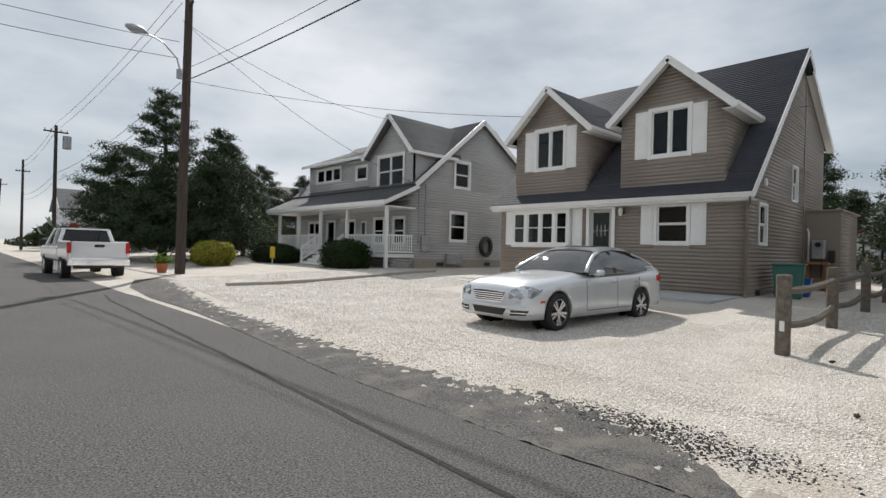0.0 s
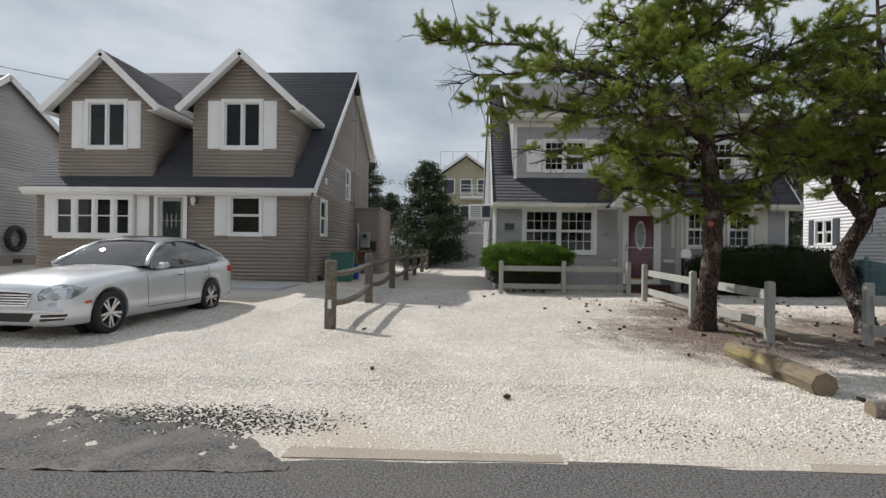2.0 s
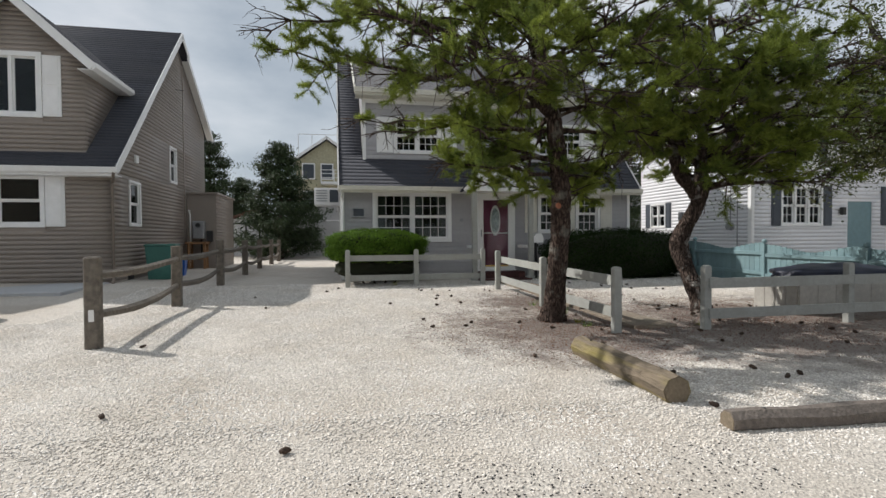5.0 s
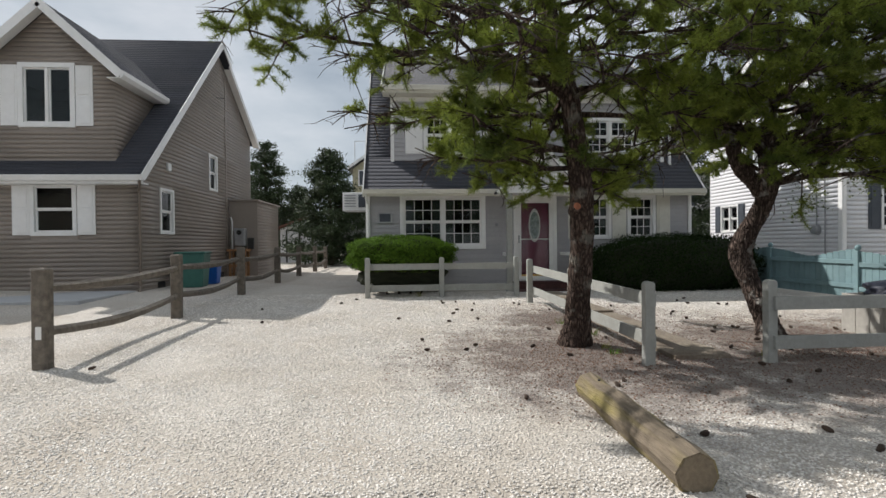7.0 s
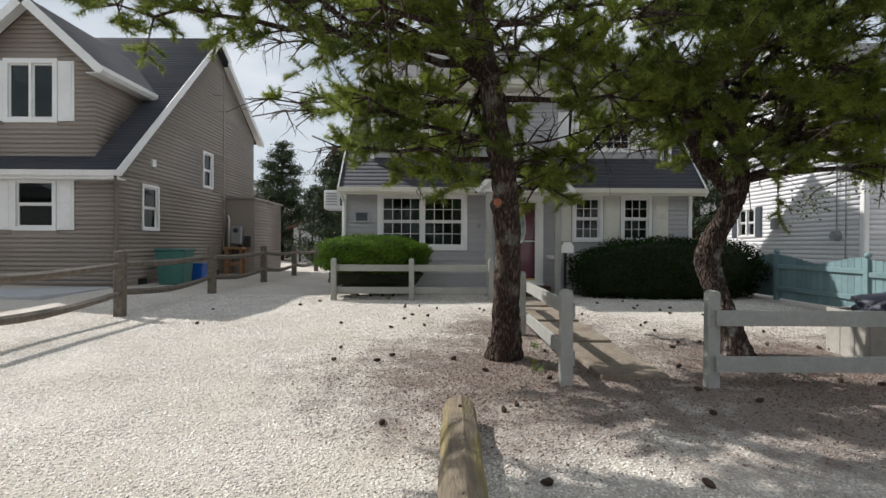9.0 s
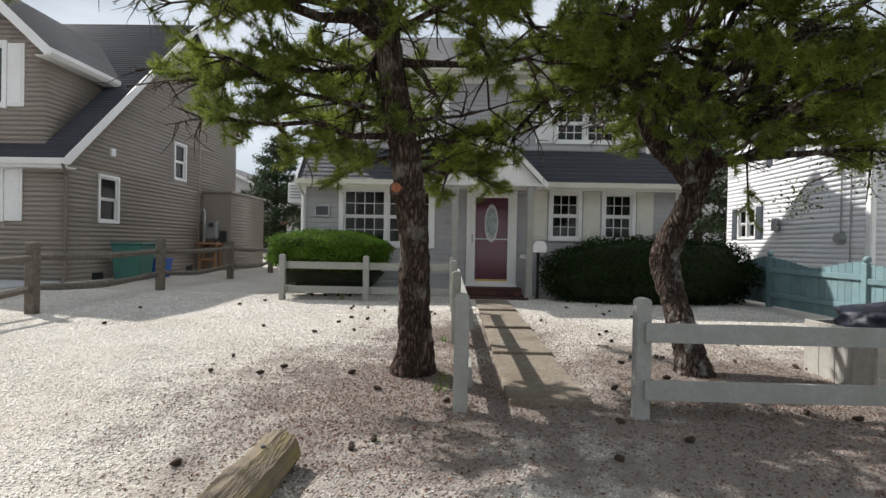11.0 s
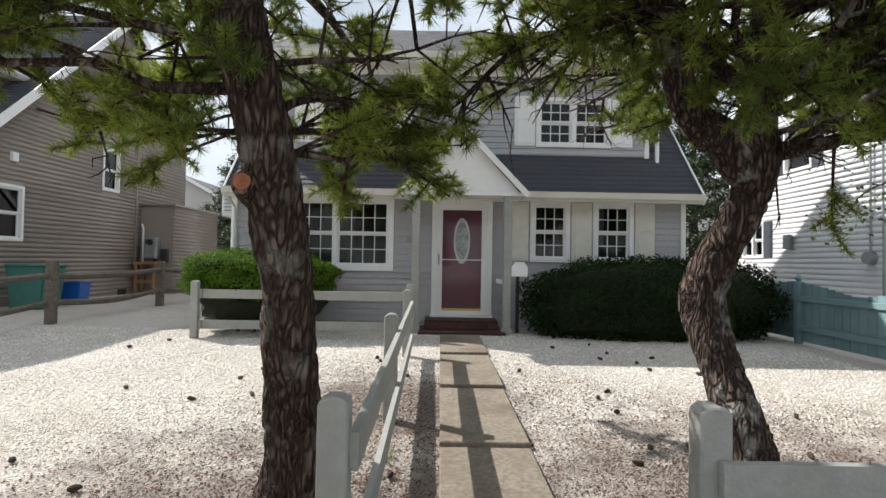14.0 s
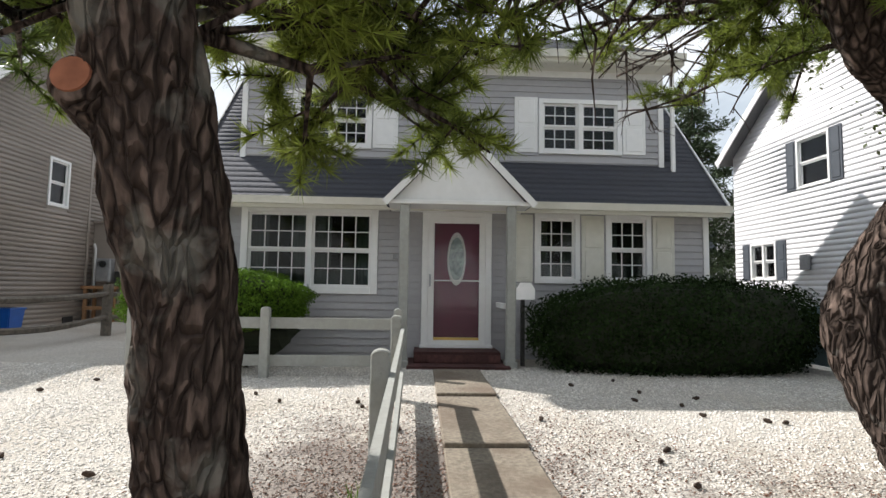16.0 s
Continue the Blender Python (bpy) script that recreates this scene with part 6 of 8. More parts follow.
def pine(name, label, trunk, radii, limbs, seed, sub=9, tufts_per=9, n=15, length=0.11, width=0.0055, material=None, twig=0.55, bark=None, dead=0.12, sides=12, tuft_step=0.05, auto=()):
    """A pine: crooked trunk, limbs from (index along the trunk, end point), side branches, twigs and needle tufts."""
    rng = random.Random(seed)
    bark = bark or M_BARK
    base = Vector(trunk[0])
    t = thing(name, label, "tree")
    bm = bmesh.new()
    pts = [Vector(trunk[0])]
    rad = [radii[0]]
    for i, (a, b) in enumerate(zip(trunk, trunk[1:])):
        for k in range(1, 6):
            u = k / 5
            pts.append(Vector(a).lerp(Vector(b), u) + Vector((rng.uniform(-1, 1), rng.uniform(-1, 1), 0)) * 0.008)
            rad.append(radii[i] * (1 - u) + radii[i + 1] * u)
    # soften the corners
    for _ in range(2):
        pts = [pts[0]] + [(pts[i - 1] + pts[i] * 2 + pts[i + 1]) / 4 for i in range(1, len(pts) - 1)] + [pts[-1]]
    if sides > 8:
        fine, fr = [], []
        for i in range(len(pts) - 1):
            for k in range(3):
                fine.append(pts[i].lerp(pts[i + 1], k / 3))
                fr.append(rad[i] + (rad[i + 1] - rad[i]) * k / 3)
        pts, rad = fine + [pts[-1]], fr + [rad[-1]]
        rings = tube(bm, pts, rad, 64)
        for ring, c in zip(rings, pts):
            for v in ring:
                d = (v.co - c)
                q = v.co
                w = 0.5 * noise.noise((q.x * 9, q.y * 9, q.z * 6))
                plate = noise.voronoi((q.x * 21 + w, q.y * 21 - w, q.z * 6.5 + 2 * w))[0]
                crack = min(1.0, (plate[1] - plate[0]) * 2.2)
                v.co = c + d * (0.90 + 0.12 * crack + 0.14 * noise.noise((q.x * 4 + seed, q.y * 4, q.z * 3)))
    else:
        tube(bm, pts, rad, sides)
    part("trunk", bm, bark, t, smooth=True)
    if auto:
        count, f0, f1, reach, reach_top, drop, keep = auto
        limbs = list(limbs)
        for k in range(count):
            f = f0 + (f1 - f0) * (k + rng.random()) / count
            a = k * 2.399 + rng.uniform(-0.3, 0.3)
            s = pts[min(len(pts) - 1, int(f * (len(pts) - 1)))]
            R = (reach + (reach_top - reach) * (f - f0) / (f1 - f0)) * rng.uniform(0.6, 1.1)
            e = (s.x + R * math.cos(a), s.y + R * math.sin(a), s.z + rng.uniform(-drop, 0.45 * drop + 0.25))
            if keep(e):
                limbs.append((f, e, 0.03 + 0.02 * R / reach))
    tw = bmesh.new()
    tufts, dirs = [], []
    lim = bmesh.new()
    for at_, end, r0 in limbs:
        s = at_ if isinstance(at_, Vector) else pts[min(len(pts) - 1, int(at_ * (len(pts) - 1)))]
        e = Vector(end)
        L = (e - s).length
        m = max(5, int(L / 0.28))
        lp = []
        off = Vector((rng.uniform(-1, 1), rng.uniform(-1, 1), rng.uniform(-0.2, 0.9))) * L * 0.17
        for k in range(m + 1):
            u = k / m
            q = s.lerp(e, u) + off * math.sin(math.pi * u) + Vector((rng.uniform(-1, 1), rng.uniform(-1, 1), rng.uniform(-1, 1))) * 0.07 * (1 if 0 < k else 0)
            lp.append(q)
        tube(lim, lp, [max(0.007, 0.72 * r0 * (1 - 0.85 * k / m)) for k in range(m + 1)], 8)
        ns = max(3, int(sub * L / 2.5))
        for j in range(ns):
            u = 0.25 + 0.75 * (j + rng.random()) / ns
            q = lp[min(m, int(u * m))]
            d = (e - s).normalized() * 0.7 + Vector((rng.uniform(-1, 1), rng.uniform(-1, 1), rng.uniform(-0.75, 0.65)))
            d.normalize()
            sl = rng.uniform(0.25, 0.75) * twig / 0.55 * (1.15 - 0.5 * u)
            sp = [q, q + d * sl * 0.5 + Vector((0, 0, 0.04 * sl)), q + d * sl]
            tube(tw, sp, [0.012, 0.008, 0.004], 4, cap=False)
            bare = rng.random() < dead or noise.noise(q * 1.25 + Vector((seed, 0, 0))) < -0.13
            if bare:
                # dry twigs without needles
                for b in range(3):
                    o = sp[1].lerp(sp[2], rng.uniform(-0.4, 1))
                    dd = (d + Vector((rng.uniform(-1, 1), rng.uniform(-1, 1), rng.uniform(-0.9, 0.5))) * 1.2).normalized()
                    tl = rng.uniform(0.12, 0.32) * twig / 0.55
                    mid = o + dd * tl * 0.5 + Vector((rng.uniform(-1, 1), rng.uniform(-1, 1), rng.uniform(-1, 1))) * 0.03
                    tube(tw, [o, mid, o + dd * tl], [0.0055, 0.004, 0.002], 3, cap=False)
                continue
            for b in range(rng.randint(6, 9)):
                o = sp[1].lerp(sp[2], rng.uniform(-0.2, 1))
                dd = (d * 0.7 + Vector((rng.uniform(-1, 1), rng.uniform(-1, 1), rng.uniform(-0.55, 0.75))) + Vector((0, 0, 0.12))).normalized()
                tl = rng.uniform(0.08, 0.22) * twig / 0.55
                tube(tw, [o, o + dd * tl], [0.005, 0.003], 3, cap=False)
                for c in range(tufts_per):
                    w = 1 - c * tuft_step / max(tl, 0.05) * 0.9
                    if w < -0.1:
                        break
                    tufts.append(o + dd * tl * w)
                    dirs.append(dd)
    part("limb", lim, bark, t, smooth=True)
    part("twig", tw, bark, t)
    needles([list(v) for v in tufts], [list(v) for v in dirs], n, length, width, seed, material or M_NEEDLE, t, label="tufts of long needles")
    return t, pts


def V(*a):
    return Vector(a)


tr1, tp1 = pine("pine_tree", "crooked bark-plated pine with spreading limbs beside the path fence",
     [(7.14, -5.14, -0.05), (7.10, -5.16, 0.25), (6.99, -5.15, 0.75), (6.84, -5.15, 1.40), (6.68, -5.09, 1.95), (6.58, -5.0, 2.5), (6.55, -4.89, 3.1), (6.75, -4.7, 4.2), (7.0, -4.7, 5.3), (7.2, -4.7, 6.6)],
     [0.25, 0.175, 0.145, 0.142, 0.145, 0.128, 0.115, 0.095, 0.06, 0.02],
     [(0.50, (6.5, -3.1, 2.35), 0.045), (0.52, (8.2, -3.4, 2.6), 0.04), (0.47, (7.3, -6.0, 2.15), 0.04), (0.54, (6.0, -3.6, 2.7), 0.04), (0.58, (7.2, -2.2, 2.75), 0.045),
      (0.66, (6.0, -1.2, 3.5), 0.065), (0.68, (6.8, -0.7, 4.0), 0.06), (0.64, (5.0, -2.2, 3.6), 0.055), (0.62, (7.7, -1.9, 3.1), 0.05), (0.62, (6.3, -6.5, 2.75), 0.05), 
      (0.66, (4.5, -4.2, 3.3), 0.05), (0.66, (5.0, -6.4, 3.3), 0.045), (0.72, (6.3, -0.5, 4.5), 0.05), (0.44, (7.45, -5.85, 1.98), 0.035), (0.45, (7.15, -5.6, 2.25), 0.03), (0.46, (7.7, -5.5, 2.1), 0.03), (0.46, (7.0, -3.75, 2.15), 0.035), (0.5, (7.0, -6.15, 2.4), 0.035), (V(6.6, -4.88, 3.05), (6.62, -4.48, 2.3), 0.05)],
     21, sub=23, n=28, width=0.0066, length=0.085, tufts_per=5, tuft_step=0.042, dead=0.10, auto=(46, 0.62, 0.97, 3.5, 1.3, 0.7, lambda e: e[2] > 2.7 and not (e[1] < -5.4 and e[2] < 3.5)))

bm = bmesh.new()
tube(bm, [(6.76, -5.06, 1.71), (6.68, -5.015, 1.735), (6.61, -5.01, 1.75), (6.60, -5.01, 1.752)], [0.11, 0.082, 0.062, 0.050], 16)
part("branch_collar", bm, M_BARK, tr1, smooth=True)
part("branch_stub", bm_tube([(6.61, -5.01, 1.75), (6.594, -5.01, 1.753)], [0.046, 0.042], 16), M_CUT, tr1, "round red sawn branch stub")

tr2, tp2 = pine("pine_tree", "twisted pine with a kinked lichen-grey trunk in the yard",
     [(7.35, -7.97, -0.05), (7.40, -7.92, 0.25), (7.62, -7.86, 0.7), (7.80, -7.80, 1.15), (7.70, -7.90, 1.5), (7.56, -8.02, 1.85), (7.50, -8.05, 2.15), (7.48, -8.02, 2.9), (7.3, -8.1, 3.9), (7.3, -8.0, 5.8)],
     [0.21, 0.15, 0.135, 0.155, 0.13, 0.13, 0.13, 0.075, 0.06, 0.02],
     [(0.66, (7.0, -10.2, 2.25), 0.055), (0.66, (8.4, -9.8, 2.7), 0.045), (0.64, (6.2, -8.9, 2.7), 0.04), (0.70, (7.0, -6.6, 3.2), 0.05), (0.72, (5.6, -7.4, 3.2), 0.045), (0.68, (8.6, -7.0, 2.9), 0.045),
      (0.72, (6.4, -10.9, 3.4), 0.05), (0.74, (5.2, -9.0, 3.6), 0.045), (0.82, (7.5, -6.2, 2.35), 0.04), (0.80, (7.9, -6.7, 2.5), 0.035), (0.68, (6.5, -7.5, 2.65), 0.035), (0.68, (6.5, -8.5, 2.5), 0.035), (0.7, (6.1, -8.2, 3.0), 0.04), (0.7, (7.6, -9.6, 2.6), 0.04), (0.72, (6.9, -9.3, 2.9), 0.04), (0.72, (6.7, -6.8, 3.0), 0.035), (V(7.35, -7.38, 3.15), (7.1, -5.95, 2.1), 0.05), (V(7.5, -8.05, 2.1), (7.35, -9.5, 2.25), 0.07), (0.70, (6.7, -8.9, 2.75), 0.04), (V(7.45, -8.02, 2.95), (6.8, -8.8, 2.45), 0.035)],
     22, sub=23, n=28, width=0.0066, length=0.085, tufts_per=5, tuft_step=0.042, dead=0.10, bark=M_BARK2, auto=(44, 0.75, 0.98, 3.3, 1.4, 0.7, lambda e: e[2] > 2.7))
bm = bmesh.new()
fork = [(7.52, -8.02, 1.90), (7.46, -7.80, 2.15), (7.40, -7.52, 2.32), (7.36, -7.42, 2.7), (7.32, -7.32, 3.1), (7.3, -7.12, 3.7)]
wide = [0.11, 0.115, 0.10, 0.09, 0.075, 0.05]
fork, wide = [Vector(p) for p in fork], list(wide)
for _ in range(3):
    f2, w2 = [fork[0]], [wide[0]]
    for a_, b_, c_, d_ in zip(fork, fork[1:], wide, wide[1:]):
        f2 += [a_.lerp(b_, 0.25), a_.lerp(b_, 0.75)]
        w2 += [c_ * 0.75 + d_ * 0.25, c_ * 0.25 + d_ * 0.75]
    fork, wide = f2 + [fork[-1]], w2 + [wide[-1]]
for ring, c_ in zip(tube(bm, fork, wide, 32), fork):
    for v in ring:
        q = v.co
        pl2 = noise.voronoi((q.x * 17, q.y * 17, q.z * 8.0))[0]
        v.co = c_ + (q - c_) * (0.86 + 0.18 * min(1.0, (pl2[1] - pl2[0]) * 2.2) + 0.12 * noise.noise((q.x * 4, q.y * 4, q.z * 3)))
part("limb", bm, M_BARK2, tr2, smooth=True)


def broadleaf(name, label, trunk, radii, limbs, seed, material, spread=0.75, per=240, size=0.035):
    rng = random.Random(seed)
    t = thing(name, label, "tree")
    bm = bmesh.new()
    tube(bm, trunk, radii, 12)
    part("trunk", bm, M_BARK, t, smooth=True)
    lim = bmesh.new()
    pts, nrm = [], []
    for s, e, r0 in limbs:
        s, e = Vector(s), Vector(e)
        m = 8
        lp = [s.lerp(e, k / m) + Vector((rng.uniform(-1, 1), rng.uniform(-1, 1), rng.uniform(-1, 1))) * 0.09 * (k > 0) for k in range(m + 1)]
        tube(lim, lp, [max(0.01, r0 * (1 - 0.85 * k / m)) for k in range(m + 1)], 6)
        for j in range(10):
            q = lp[rng.randint(2, m)]
            d = Vector((rng.gauss(0, 1), rng.gauss(0, 1), rng.gauss(0.2, 0.7))).normalized()
            q2 = q + d * rng.uniform(0.4, 1.0) * spread
            tube(lim, [q, q.lerp(q2, 0.5) + Vector((0, 0, 0.05)), q2], [0.014, 0.01, 0.004], 4, cap=False)
            for _ in range(per):
                c = q.lerp(q2, rng.uniform(0.35, 1.1)) + Vector((rng.gauss(0, 1), rng.gauss(0, 1), rng.gauss(0, 1))) * 0.16 * spread
                pts.append(list(c))
                nrm.append([rng.gauss(0, 0.4), rng.gauss(0, 0.4), 1])
    part("limb", lim, M_BARK, t, smooth=True)
    leaves(pts, nrm, size, seed, material, t, "crown", "small leaves with gaps")
    return t


broadleaf("leafy_tree", "leaning broadleaf tree with pale limbs beside the yard fence",
          [(7.0, -11.8, 0), (6.95, -12.0, 0.8), (6.8, -12.3, 1.7), (6.7, -12.4, 2.6), (6.8, -12.2, 3.6)], [0.26, 0.22, 0.2, 0.17, 0.12],
          [((6.7, -12.4, 2.4), (7.2, -10.4, 4.0), 0.09), ((6.7, -12.4, 2.6), (6.0, -11.0, 4.6), 0.08), ((6.8, -12.2, 3.5), (7.5, -11.0, 5.8), 0.08),
           ((6.8, -12.2, 3.5), (6.3, -12.9, 6.0), 0.08), ((6.7, -12.4, 2.6), (5.5, -13.6, 4.0), 0.07), ((6.8, -12.2, 3.0), (8.6, -11.6, 4.2), 0.07), ((6.8, -12.2, 3.2), (8.2, -10.2, 3.2), 0.05),
           ((6.8, -12.2, 3.0), (8.8, -13.4, 3.6), 0.06), ((6.7, -12.4, 2.4), (8.0, -11.0, 2.7), 0.05), ((6.7, -12.4, 2.4), (7.4, -13.8, 3.0), 0.05), ((6.7, -12.4, 2.6), (9.2, -12.4, 3.2), 0.05), ((6.8, -12.2, 3.4), (8.6, -10.6, 4.6), 0.06), ((6.8, -12.2, 3.4), (7.6, -13.6, 5.0), 0.06), ((6.8, -12.2, 3.0), (7.4, -9.9, 2.9), 0.04), ((6.8, -12.2, 3.5), (9.0, -12.0, 5.2), 0.05), ((6.8, -12.2, 3.0), (9.8, -10.7, 2.3), 0.05), ((6.8, -12.2, 3.2), (10.6, -10.9, 3.2), 0.05), ((6.8, -12.2, 3.4), (10.9, -10.4, 4.2), 0.05)], 31, mat("oak_leaves", (0.075, 0.105, 0.028), 0.55, spread=0.3, second=(0.16, 0.15, 0.03), second_scale=1.2, second_amount=0.6, island=0.4), spread=1.0, per=190, size=0.033)


def shrub(name, label, centre, half, n, seed, material, size=0.03, core=0.86, lobes=9, power=2.6, category="shrub", bottom=0.0):
    """A clipped or loose shrub: a solid core coloured near-black as inner shade, and leaves in an uneven skin."""
    rng = random.Random(seed)
    r = np.random.default_rng(seed)
    t = thing(name, label, category, tuple(centre))
    t.matrix_basis = Matrix.Identity(4)
    c, h = np.array(centre), np.array(half)
    bm = bmesh.new()
    bmesh.ops.create_icosphere(bm, subdivisions=4, radius=1)
    off = [Vector((rng.uniform(-3, 3), rng.uniform(-3, 3), rng.uniform(-3, 3)))]

    def sup(d):
        a = np.abs(d) ** power
        rad = 1 / (a.sum(-1) ** (1 / power))
        return rad

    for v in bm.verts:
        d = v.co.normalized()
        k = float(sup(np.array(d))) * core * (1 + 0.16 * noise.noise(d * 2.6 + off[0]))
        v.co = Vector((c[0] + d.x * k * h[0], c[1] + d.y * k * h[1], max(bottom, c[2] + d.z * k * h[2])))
    part("core", bm, M_SHADECORE, t, "solid near-black core painting the shade inside")
    d = r.normal(0, 1, (n, 3))
    d /= np.linalg.norm(d, axis=1, keepdims=True)
    nz = np.array([noise.noise(Vector(q) * 2.6 + off[0]) + 0.5 * noise.noise(Vector(q) * 8 + off[0]) for q in d])
    k = sup(d) * (1 + 0.16 * nz) * r.uniform(core - 0.02, 1.03, n)
    p = c + d * k[:, None] * h
    keep = p[:, 2] > bottom + 0.02
    leaves(p[keep], d[keep], size, seed, material, t, "foliage")
    return t


bush = shrub("clipped_shrub", "clipped bright green yew shrub behind the garden fence", (13.02, -2.90, 1.08), (0.66, 1.22, 0.42), 40000, 41, M_LEAF, 0.022, power=3.2, bottom=0.64)
bm = bmesh.new()
for dy in (-0.6, -0.2, 0.25, 0.7):
    tube(bm, [(12.95, -2.98 + dy * 0.6, gh(12.9, -3)), (12.9, -2.98 + dy, 0.8)], [0.03, 0.02], 6)
part("stem", bm, M_BARK, bush)
# Added solid lump, coloured near-black to paint the shade below the foliage.
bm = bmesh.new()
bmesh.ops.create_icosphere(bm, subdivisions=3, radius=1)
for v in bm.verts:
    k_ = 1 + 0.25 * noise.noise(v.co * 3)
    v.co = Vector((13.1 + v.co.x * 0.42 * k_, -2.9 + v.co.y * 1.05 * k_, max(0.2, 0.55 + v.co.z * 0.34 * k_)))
part("inner_shade", bm, M_SHADECORE, bush, "added dark lump standing in for shade under the foliage")
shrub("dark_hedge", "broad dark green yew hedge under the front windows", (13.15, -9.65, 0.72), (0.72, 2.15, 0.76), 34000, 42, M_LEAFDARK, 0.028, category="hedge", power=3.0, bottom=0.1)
shrub("porch_shrub", "dark rounded shrubs in front of the porch", (12.9, 21.8, 0.85), (0.9, 1.7, 0.85), 6000, 43, M_LEAFDARK, 0.06, bottom=0.2)
shrub("porch_shrub", "dark rounded shrubs in front of the porch", (12.9, 29.8, 0.75), (0.9, 2.6, 0.7), 6000, 44, M_LEAFDARK, 0.06, bottom=0.2)
shrub("yellow_shrub", "bright yellow-green bush on the verge", (9.0, 29.4, 0.75), (1.05, 1.2, 0.72), 15000, 45, M_LEAFYEL, 0.06, bottom=0.1)


def far_conifer(name, label, x, y, h, rad, seed, n=26, mat_=None, low=0.12, tier=True, leafy=0.11):
    """A full evergreen some way off: trunk, tiers of limbs, clumps of needles."""
    rng = random.Random(seed)
    t = thing(name, label, "tree")
    g = gh(x, y)
    part("trunk", bm_tube([(x, y, g - 0.1), (x + 0.1, y, g + h * 0.5), (x, y, g + h * 0.98)], [0.02 * h + 0.05, 0.012 * h + 0.03, 0.02], 8), M_BARK, t)
    lim = bmesh.new()
    pts, nrm = [], []
    for i in range(n):
        f = low + (1 - low) * (i + rng.random() * 0.8) / n
        z = g + h * f
        a = i * 2.4 + rng.uniform(-0.4, 0.4)
        R = rad * ((1 - f) ** 0.75 * 0.95 + 0.07) * rng.uniform(0.7, 1.2)
        d = Vector((math.cos(a), math.sin(a), 0))
        e = Vector((x, y, z)) + d * R + Vector((0, 0, R * rng.uniform(0.0, 0.25)))
        s = Vector((x, y, z - 0.1 * R))
        tube(lim, [s, s.lerp(e, 0.5), e], [0.05, 0.035, 0.01], 5, cap=False)
        m = int(10 + 22 * R)
        for _ in range(m):
            u = rng.uniform(0.3, 1.05)
            c = s.lerp(e, u) + Vector((rng.gauss(0, 1), rng.gauss(0, 1), rng.gauss(0, 0.45))) * (0.10 + 0.16 * R * (1.1 - 0.5 * u))
            for _ in range(16):
                pts.append(list(c + Vector((rng.gauss(0, 1), rng.gauss(0, 1), rng.gauss(0, 0.6))) * 0.17))
                nrm.append([rng.gauss(0, 0.6), rng.gauss(0, 0.6), 0.8])
    part("limb", lim, M_BARK, t)
    leaves(pts, nrm, leafy, seed, mat_ or M_NEEDLE2, t, "crown", "", 0.28)
    return t


pl_ = "dark full evergreen behind the street verge"
far_conifer("evergreen", "tall dark pine rising over the evergreens", 9.2, 40.0, 12.2, 4.6, 51, 44)
for i, (x, y, h, r_) in enumerate(((6.6, 42, 7.6, 4.2), (10.5, 34, 7.0, 3.2), (12.4, 38, 9.4, 3.6), (14.8, 42, 9.2, 3.8), (8.0, 36, 6.2, 3.2), (17.5, 46, 8.2, 4.0), (21, 50, 9.0, 4.6), (25.5, 50, 8.4, 4.6), (30, 49, 8.0, 4.5), (11.5, 48, 8, 4))):
    far_conifer("evergreen", pl_, x, y, h, r_, 60 + i, 34)
far_conifer("evergreen", "dense juniper beside the far garage", 30.0, 1.2, 6.4, 2.7, 80, 46, low=0.03)
far_conifer("evergreen", "dark cedar behind the taupe house", 36.0, 6.3, 7.8, 2.9, 81, 40, low=0.05)
far_conifer("evergreen", "dark cedar behind the taupe house", 40.0, 5.0, 5.5, 2.4, 82, 30, low=0.05)
far_conifer("evergreen", "dark tree behind the grey house", 27.0, -13.0, 7.5, 3.2, 83, 34)
far_conifer("evergreen", "dark tree behind the grey house", 24.5, -16.0, 8.5, 3.4, 84, 34)


# ---- vehicles ----
def loft(bm, stations, close=True):
    """Skin through mirrored half-sections: each a list of (y, z) from sill to crown at x."""
    rings = []
    for x, sec in stations:
        half = [Vector((x, y, z)) for y, z in sec]
        full = half + [Vector((p.x, -p.y, p.z)) for p in half[::-1] if abs(p.y) > 1e-6]
        rings.append([bm.verts.new(p) for p in full])
    for a, b in zip(rings, rings[1:]):
        n = len(a)
        for i in range(n if close else n - 1):
            j = (i + 1) % n
            bm.faces.new((a[i], a[j], b[j], b[i]))
    if close:
        bm.faces.new(rings[0][::-1])
        bm.faces.new(rings[-1])
    bmesh.ops.recalc_face_normals(bm, faces=bm.faces)
    return rings


def carve(ob, cutters):
    """Cut the meshes of the cutters out of ob, for good."""
    for c in cutters:
        md = ob.modifiers.new("cut", "BOOLEAN")
        md.object, md.operation, md.solver = c, "DIFFERENCE", "EXACT"
    dg = bpy.context.evaluated_depsgraph_get()
    me = bpy.data.meshes.new_from_object(ob.evaluated_get(dg))
    ob.modifiers.clear()
    ob.data = me
    for c in cutters:
        bpy.data.objects.remove(c)


